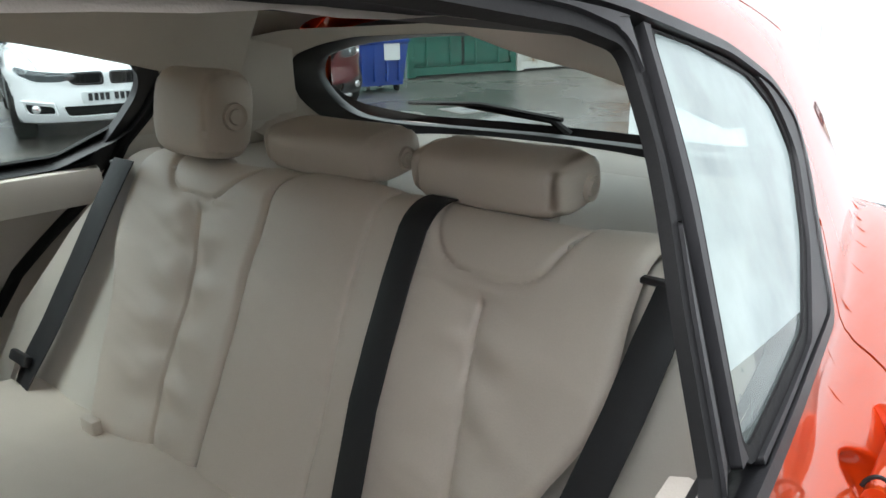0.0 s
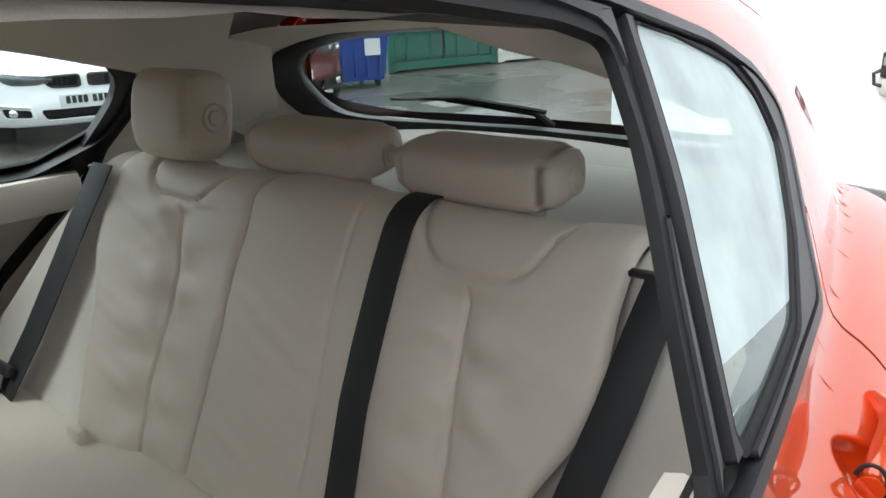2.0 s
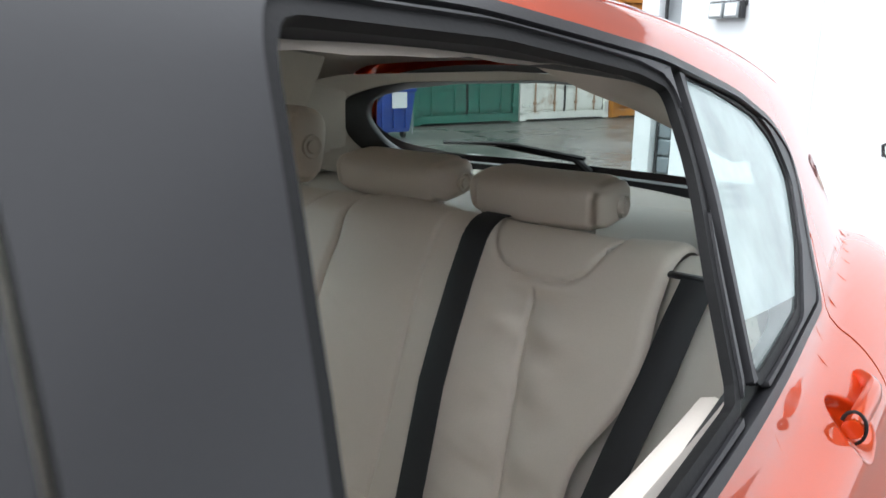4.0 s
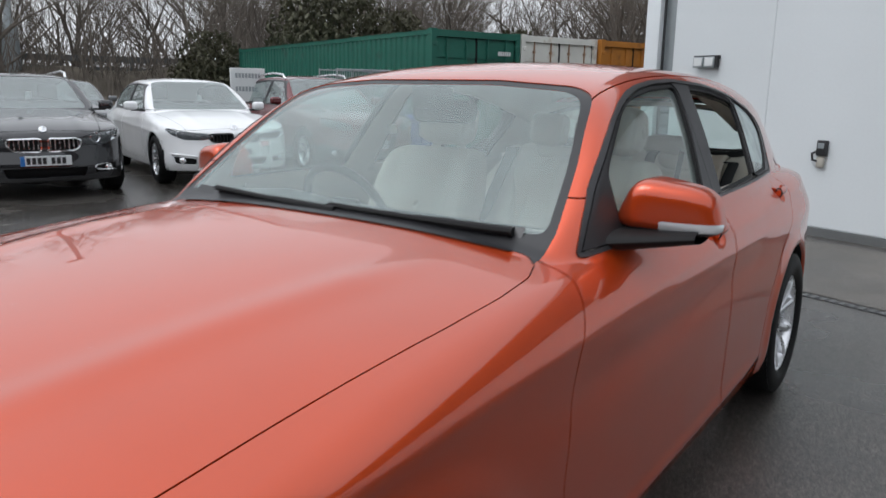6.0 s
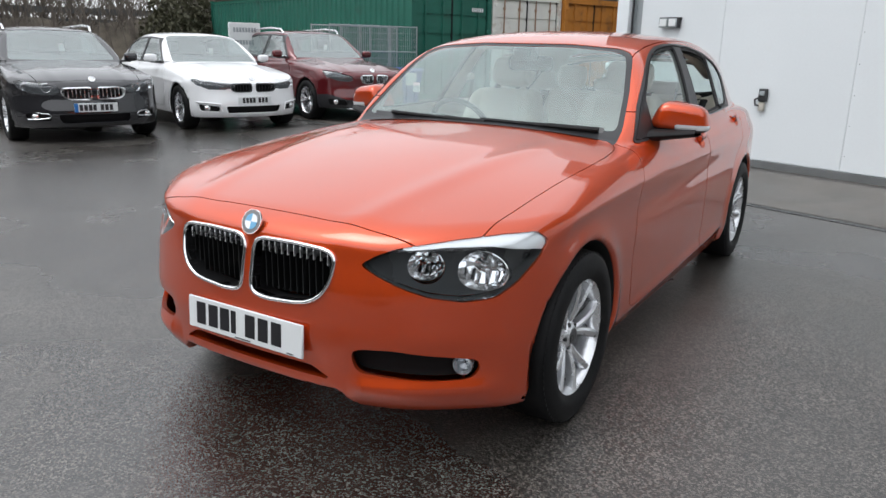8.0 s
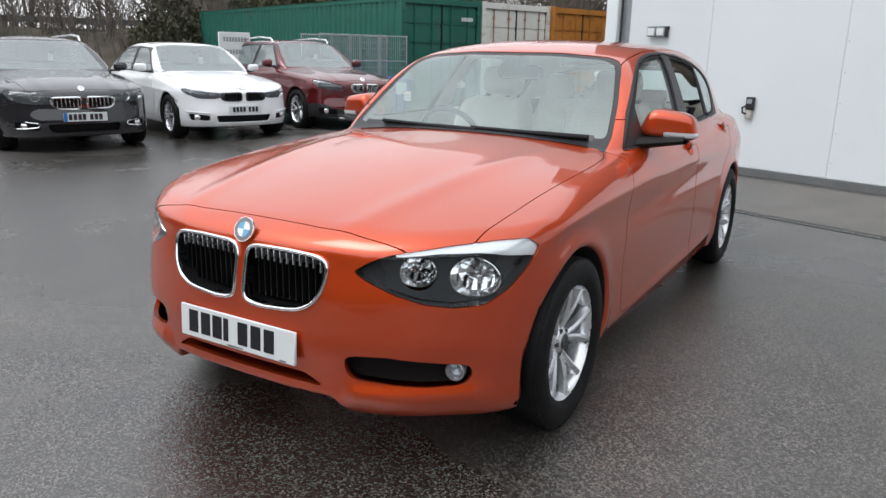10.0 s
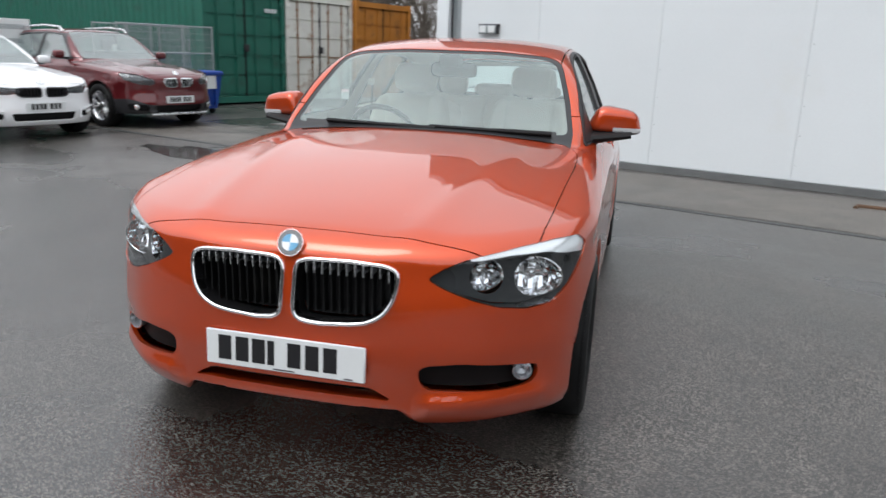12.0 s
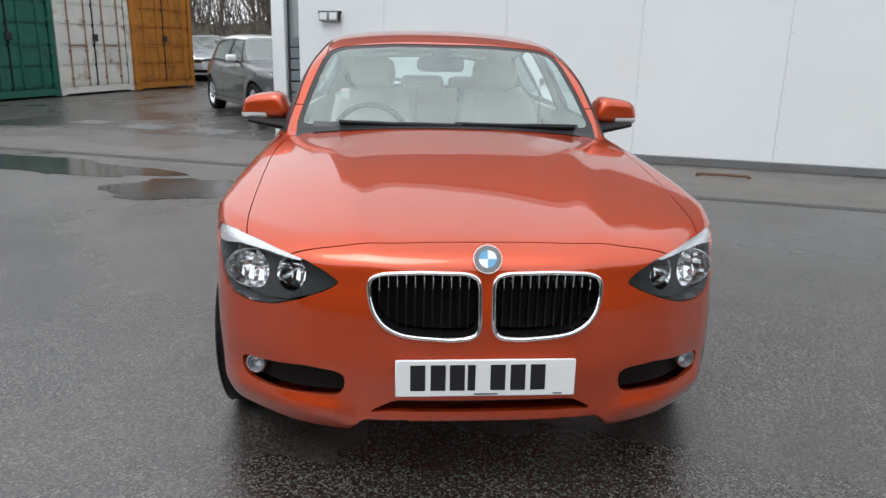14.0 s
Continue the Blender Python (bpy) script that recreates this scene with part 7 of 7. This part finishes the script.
    bonnet_m, M = cut_line(M, lambda x, y, z: np.maximum(np.maximum(np.abs(x) - 0.60 - 0.10 * np.clip(y + over_f, 0, 1.2), y - screen0 + 0.03), np.maximum(-over_f + 0.12 + 0.35 * np.clip(np.abs(x) - 0.45, 0, 1) - y, hood0 - 0.06 - z)), 0.008)
    dd = outline([(screen0 + 0.02, 0.30), (screen0 - 0.05, 0.6), (screen0 + 0.12, belt + 0.2), (mid + 0.04, belt + 0.2), (mid + 0.04, 0.30)], 0.04)
    de = outline([(mid + 0.055, 0.30), (mid + 0.055, belt + 0.2), (wb, belt + 0.2), (wb - 0.12, 0.8), (wb - 0.32, 0.62), (wb - 0.42, 0.30)], 0.04)
    d1, M = cut_line(M, lambda x, y, z: np.maximum(np.maximum(dd(y, z), 0.5 - np.abs(x)), z - belt - 0.02), 0.008)
    d2, M = cut_line(M, lambda x, y, z: np.maximum(np.maximum(de(y, z), 0.5 - np.abs(x)), z - belt - 0.02), 0.008)
    if roof_mat:
        rf, M = split(M, lambda x, y, z: height - 0.085 - z)
        mesh_part("roof", rf, roof_mat, car)
    mesh_part("body", flange(M, 0.02), body_mat, car)
    mesh_part("bonnet", flange(bonnet_m, 0.02), body_mat, car)
    for k in (0, 1):
        s = 1 - 2 * k
        mesh_part("front_door", flange(halves(d1)[k], 0.02), body_mat, car)
        mesh_part("rear_door", flange(halves(d2)[k], 0.02), body_mat, car)
        mesh_part("window_frame", flange(shift(halves(frame_m)[k], 0.003), 0.015), BLACK_TRIM, car)
        mesh_part("front_window", shift(halves(g1)[k], -0.006), CAR_GLASS, car)
        mesh_part("rear_window", shift(halves(g2)[k], -0.006), CAR_GLASS, car)
        if lamps is not None:
            hl = mesh_part("headlight", halves(lamps)[k], LENS, car, "clear headlight lens")
            mesh_part("lamp_housing", recess(halves(lamps)[k], 0.035, (-0.4 * s, 0.8, 0)), LAMP_CAR, hl)
            c = halves(lamps)[k][0]
            for u in (0.33, 0.68):
                lo, hi = c[np.argmin(np.abs(c[:, 0]))], c[np.argmax(np.abs(c[:, 0]))]
                o = Vector(lo + (hi - lo) * u)
                o.z = float(c[:, 2].mean()) - 0.004
                near = c[np.argmin(np.linalg.norm(c - np.array(o), axis=1))]
                mm = frame_pose((near[0] - 0.012 * s, near[1] + 0.028, o.z), (0.3 * s, -1, 0))
                bw = Geo()
                bw.lathe([(0.006, -0.03), (0.034, -0.018), (0.054, 0.008), (0.060, 0.006)], 18, mm)
                part("reflector", bw, REFLECTOR, hl)
        # mirrors
        f0 = box_field((0, 0, 0), (0.095, 0.055, 0.062), 0.045)
        mx, my, mz = s * (hw + 0.055), sy0 + 0.06, belt + 0.075
        mm = skin(lambda x, y, z: f0(x - mx, y - my, z - mz), (mx - 0.14, my - 0.1, mz - 0.1), (mx + 0.14, my + 0.1, mz + 0.1), 0.02)
        mir = mesh_part("door_mirror", mm, roof_mat or body_mat, car)
        ar = Geo()
        ar.rbox((min(s * (hw - 0.12), mx), my - 0.02, mz - 0.075), (max(s * (hw - 0.12), mx), my + 0.03, mz - 0.045), 0.01)
        part("mirror_arm", ar, BLACK_TRIM, mir)
        if rails:
            rg = Geo()
            rg.tube([(s * 0.585, screen1 + 0.18, height - 0.06), (s * 0.59, screen1 + 0.26, height + 0.01), (s * 0.59, wb * 0.55 + 0.4, height + 0.035), (s * 0.575, back_y - 0.35, height + 0.0), (s * 0.565, back_y - 0.25, height - 0.06)], 0.018, 8)
            part("roof_rail", rg, ALLOY, car, "silver roof rail")
        fg = Geo()
        fg.lathe([(0.0, 0.006), (0.035, 0.004), (0.042, 0.0), (0.042, -0.03)], 16, frame_pose((s * 0.68, -over_f + 0.165, 0.345), (0.2 * s, -1, 0)))
        part("fog_lamp", fg, REFLECTOR, car)
    mesh_part("windscreen", shift(scr, -0.004), CAR_GLASS, car)
    CAB = skin(lambda x, y, z: field(x, y, z) + 0.05, (-hw, screen0 - 0.15, 0.3), (hw, end, height + 0.02), 0.05)
    CAB = split(CAB, lambda x, y, z: z - belt - 0.10)[0]
    mesh_part("cabin_lining", CAB, DASH, car, "dark cabin lining")
    for sx in (-0.37, 0.37):
        st = Geo()
        st.rbox((sx - 0.23, screen1 + 0.32, 0.45), (sx + 0.23, screen1 + 0.50, belt + 0.12), 0.06)
        st.rbox((sx - 0.13, screen1 + 0.38, belt + 0.15), (sx + 0.13, screen1 + 0.48, belt + 0.34), 0.04)
        part("front_seat", st, LAMP_DARK, car)
    bs = Geo()
    bs.rbox((-0.62, wb - 0.35, 0.5), (0.62, wb - 0.15, belt + 0.08), 0.06)
    part("rear_seat", bs, LAMP_DARK, car)
    if tag:
        tg2 = Geo()
        ty = screen0 + 0.55 * (screen1 - screen0)
        tz = hood1 + slope * (ty - screen0) - 0.05
        tg2.box((0.02, ty + 0.015, tz - 0.05), (0.09, ty + 0.02, tz + 0.05))
        part("paper_tag", tg2, PLATE, car, "white paper tag behind the windscreen", smooth=0)
    # plate with plain bars
    pz, py = 0.455, -over_f - 0.012
    if plate_mat is not False:
        pg2 = Geo()
        pg2.rbox((-0.26, py, pz - 0.055), (0.26, py + 0.015, pz + 0.055), 0.003, seg=1)
        pl = part("number_plate", pg2, PLATE, car, "white number plate with dark bars")
        for i, x in enumerate((-0.18, -0.125, -0.07, -0.018, 0.07, 0.125, 0.18)):
            c2 = Geo()
            c2.box((x - 0.02, py - 0.002, pz - 0.037), (x + 0.02, py, pz + 0.037))
            part("plate_bar", c2, INK, pl, smooth=0)
        if plate_mat:
            c2 = Geo()
            c2.box((-0.26, py - 0.001, pz - 0.055), (-0.215, py + 0.001, pz + 0.055))
            part("plate_band", c2, plate_mat, pl, smooth=0)
    rd = Geo()
    rd.lathe([(0.0, 0.005), (0.033, 0.004), (0.041, 0.0)], 20, frame_pose((0, -over_f + 0.075 + 0.02, hood0 + 0.005), (0, -0.75, 0.66)))
    part("badge", rd, ALLOY, car)
    rd = Geo()
    rd.lathe([(0.026, 0.006), (0.041, 0.005), (0.043, 0.0)], 20, frame_pose((0, -over_f + 0.075 + 0.02, hood0 + 0.005), (0, -0.75, 0.66)))
    part("badge_rim", rd, CHROME, car)
    if chrome_ends:
        for s in (1, -1):
            eg = Geo()
            eg.tube([(s * (0.80 - 0.28 * u), -over_f + 0.065 + 0.21 * (1 - u) ** 1.6, zz) for u, zz in ((0, 0.405), (0.5, 0.398), (0.92, 0.382), (1.0, 0.358), (0.92, 0.333), (0.5, 0.318), (0.1, 0.315))], 0.0065, 6)
            part("intake_trim", eg, ALLOY, car, "chrome trim round the lower intake")
    if lip:
        lg = Geo()
        lg.rbox((-0.52, -over_f - 0.01, 0.21), (0.52, -over_f + 0.06, 0.25), 0.012)
        part("front_lip", lg, lip, car)
    if sport:
        for s in (1, -1):
            sg = Geo()
            sg.tube([(s * 0.50, -over_f + 0.045, 0.29), (s * 0.52, -over_f + 0.05, 0.40), (s * 0.66, -over_f + 0.115, 0.42), (s * 0.80, -over_f + 0.27, 0.43)], 0.012, 6)
            part("bumper_blade", sg, body_mat, car)
    # wheels share the hatchback's meshes, scaled to size
    for y in (0.0, wb):
        for s in (1, -1):
            w = copy_thing(W0, Matrix.Translation((s * (hw - 0.115), y, wheel_r)) @ Matrix.Rotation(radians(90 * s), 4, "Y") @ Matrix.Rotation(0.6 * y + s, 4, "Z") @ Matrix.Scale(wheel_r / 0.316, 4))
            w.parent = car
            w.matrix_parent_inverse = Matrix()
            w.matrix_basis = Matrix.Translation((s * (hw - 0.115), y, wheel_r)) @ Matrix.Rotation(radians(90 * s), 4, "Y") @ Matrix.Rotation(0.6 * y + s, 4, "Z") @ Matrix.Scale(wheel_r / 0.316, 4)
    return car


def facing(a, b, turn=0.0):
    """Front axle at a, b in the yard, nose towards +a."""
    return Matrix.Translation(yard(a, b)) @ Matrix.Rotation(YARD + radians(90 + turn), 4, "Z")


DARK_PAINT = paint("anthracite_paint", (0.018, 0.018, 0.021), 0.3, 0.3)
WHITE_PAINT = paint("white_paint", (0.78, 0.79, 0.80), 0.0, 0.3)
RED_PAINT = paint("vermilion_dark_red_paint", (0.115, 0.012, 0.015), 0.4, 0.3)
GREY_PAINT = paint("mid_grey_paint", (0.11, 0.115, 0.12), 0.3, 0.3)
SILVER_PAINT = paint("pale_silver_paint", (0.42, 0.45, 0.48), 0.5, 0.3)
KID5 = [(0.030, 0.560), (0.028, 0.690), (0.05, 0.712), (0.35, 0.706), (0.395, 0.675), (0.37, 0.595), (0.31, 0.556), (0.06, 0.548)]
KID3 = [(0.030, 0.585), (0.028, 0.682), (0.05, 0.702), (0.33, 0.697), (0.375, 0.665), (0.345, 0.60), (0.29, 0.574), (0.06, 0.570)]
LAMP5 = [(0.42, 0.655), (0.46, 0.72), (0.80, 0.775), (1.10, 0.79), (1.16, 0.76), (1.06, 0.69), (0.80, 0.625), (0.52, 0.615)]
LAMP3 = [(0.31, 0.655), (0.33, 0.69), (0.70, 0.72), (1.10, 0.765), (1.15, 0.74), (1.04, 0.68), (0.78, 0.615), (0.50, 0.61), (0.36, 0.63)]
LAMPX = [(0.44, 0.70), (0.47, 0.77), (0.80, 0.845), (1.10, 0.87), (1.14, 0.84), (1.04, 0.76), (0.78, 0.695), (0.54, 0.675)]
KIDX = [(0.035, 0.66), (0.032, 0.77), (0.05, 0.79), (0.24, 0.785), (0.285, 0.76), (0.265, 0.69), (0.225, 0.65), (0.06, 0.64)]
parked_car("dark_estate", "anthracite estate car with silver roof rails, parked on the yard", DARK_PAINT, facing(-8.70, 0.80), 2.97, 1.86, 1.46, 0.84, 1.10, 0.80, 1.0, 0.62, 1.35, "estate", 0.97,
           LAMP5, KID5, rails=True, plate_mat=BLUE, wheel_r=0.335, chrome_ends=True)
parked_car("white_saloon", "white sports saloon with a black kidney grille, parked on the yard", WHITE_PAINT, facing(-9.03, 3.14), 2.81, 1.81, 1.43, 0.78, 1.03, 0.77, 0.97, 0.62, 1.30, "saloon", 0.95,
           LAMP3, KID3, sport=True, wheel_r=0.325)
parked_car("red_crossover", "dark red crossover with silver roof rails, parked on the yard", RED_PAINT, facing(-9.42, 5.50), 2.76, 1.80, 1.53, 0.85, 0.85, 0.86, 1.04, 0.60, 1.22, "estate", 1.03,
           LAMPX, KIDX, rails=True, lower_mat=BLACK_TRIM, lip=ALLOY, ride=0.24, wheel_r=0.34)
parked_car("grey_saloon", "grey car parked behind the first row", GREY_PAINT, facing(-15.6, 2.2), 2.81, 1.81, 1.43, 0.78, 1.03, 0.77, 0.97, 0.62, 1.30, "saloon", 0.95, LAMP3, KID3, wheel_r=0.325)
parked_car("small_grey_hatchback", "small grey hatchback with a white roof and mirrors", GREY_PAINT, facing(-5.30, 9.32, -42), 2.47, 1.68, 1.41, 0.66, 0.62, 0.82, 0.97, 0.55, 0.98, "estate", 0.93,
           None, None, roof_mat=WHITE_PAINT, wheel_r=0.31, plate_mat=False, tag=False)
parked_car("silver_saloon", "pale silver saloon parked beyond the containers", SILVER_PAINT, facing(-13.5, 18.75, -68), 2.81, 1.81, 1.43, 0.78, 1.03, 0.77, 0.97, 0.62, 1.30, "saloon", 0.95, LAMP3, KID3, wheel_r=0.325, plate_mat=False)

# ---- rain drops and small marks on the hatchback ----
rng = random.Random(11)


def on_body(p, d, out):
    """Slides a point along d until it lies out metres off the car's skin; gives the place and its normal."""
    p, d = np.array(p, float), np.array(d, float)
    for _ in range(40):
        p = p - d * (float(body_field(*[np.array(v) for v in p])) - out)
    n = np.array([float(body_field(*[np.array(v) for v in p + e]) - body_field(*[np.array(v) for v in p - e])) for e in 1e-3 * np.eye(3)])
    return Vector(p), Vector(n / np.linalg.norm(n))


def beads(name, spots, parent, label, out=0.0):
    g = Geo()
    for p, d, r in spots:
        o, n = on_body(p, d, out)
        m = n.to_track_quat("Z", "Y").to_matrix().to_4x4()
        m.translation = o
        g.lathe([(r * 0.05, r * 0.55), (r * 0.6, r * 0.42), (r, 0.0)], 7, m @ Matrix.Diagonal((1, rng.uniform(1.0, 1.5), 1, 1)))
    tagged(part(name, g, DROP, parent, label), kind="stuff")


DROP = glass("rain_drop_water", (0.80, 0.84, 0.84), ior=1.33)
beads("quarter_glass_rain", [((0.9, rng.uniform(2.36, 2.66), rng.triangular(1.01, 1.17, 1.07)), (1, 0, 0), rng.uniform(0.0009, 0.0022)) for _ in range(110)], CAR, "rain drops on the quarter glass", -0.0095)
beads("bonnet_rain", [((rng.uniform(-0.55, 0.55), rng.uniform(-0.55, 0.5), 1.05), (0, 0, 1), rng.uniform(0.0008, 0.0018)) for _ in range(70)], CAR, "rain drops on the bonnet", 0.0)
beads("back_window_rain", [((rng.uniform(-0.5, 0.5), 3.6, rng.uniform(1.03, 1.24)), (0, 1, 0), rng.uniform(0.0012, 0.003)) for _ in range(160)], CAR, "rain drops on the back window", -0.003)
# oyster ledge along the top of each rear door card
for s in (1, -1):
    rows = []
    for y in np.linspace(1.76, 2.32 if s > 0 else 2.63, 15):
        o, n = on_body((s * 0.95, y, 0.985), (s, 0, 0), -0.036 if s > 0 else -0.030)
        rows.append([(o.x + s * 0.008, y, 0.940), (o.x + s * 0.009, y, 0.966), (o.x + s * 0.004, y, 0.974), (o.x - s * 0.008, y, 0.977), (o.x - s * 0.022, y, 0.972), (o.x - s * 0.030, y, 0.95), (o.x - s * 0.032, y, 0.90)])
    g = Geo()
    g.grid(rows, flip=s > 0)
    part("door_card_ledge", g, PLASTIC_BEIGE, CAR, "pale oyster ledge inside the rear door")

# daylight passes the panes unshaded
for ob in CAR.children:
    if ob.name.split(".")[0] in ("quarter_glass", "back_window"):
        ob.visible_shadow = False
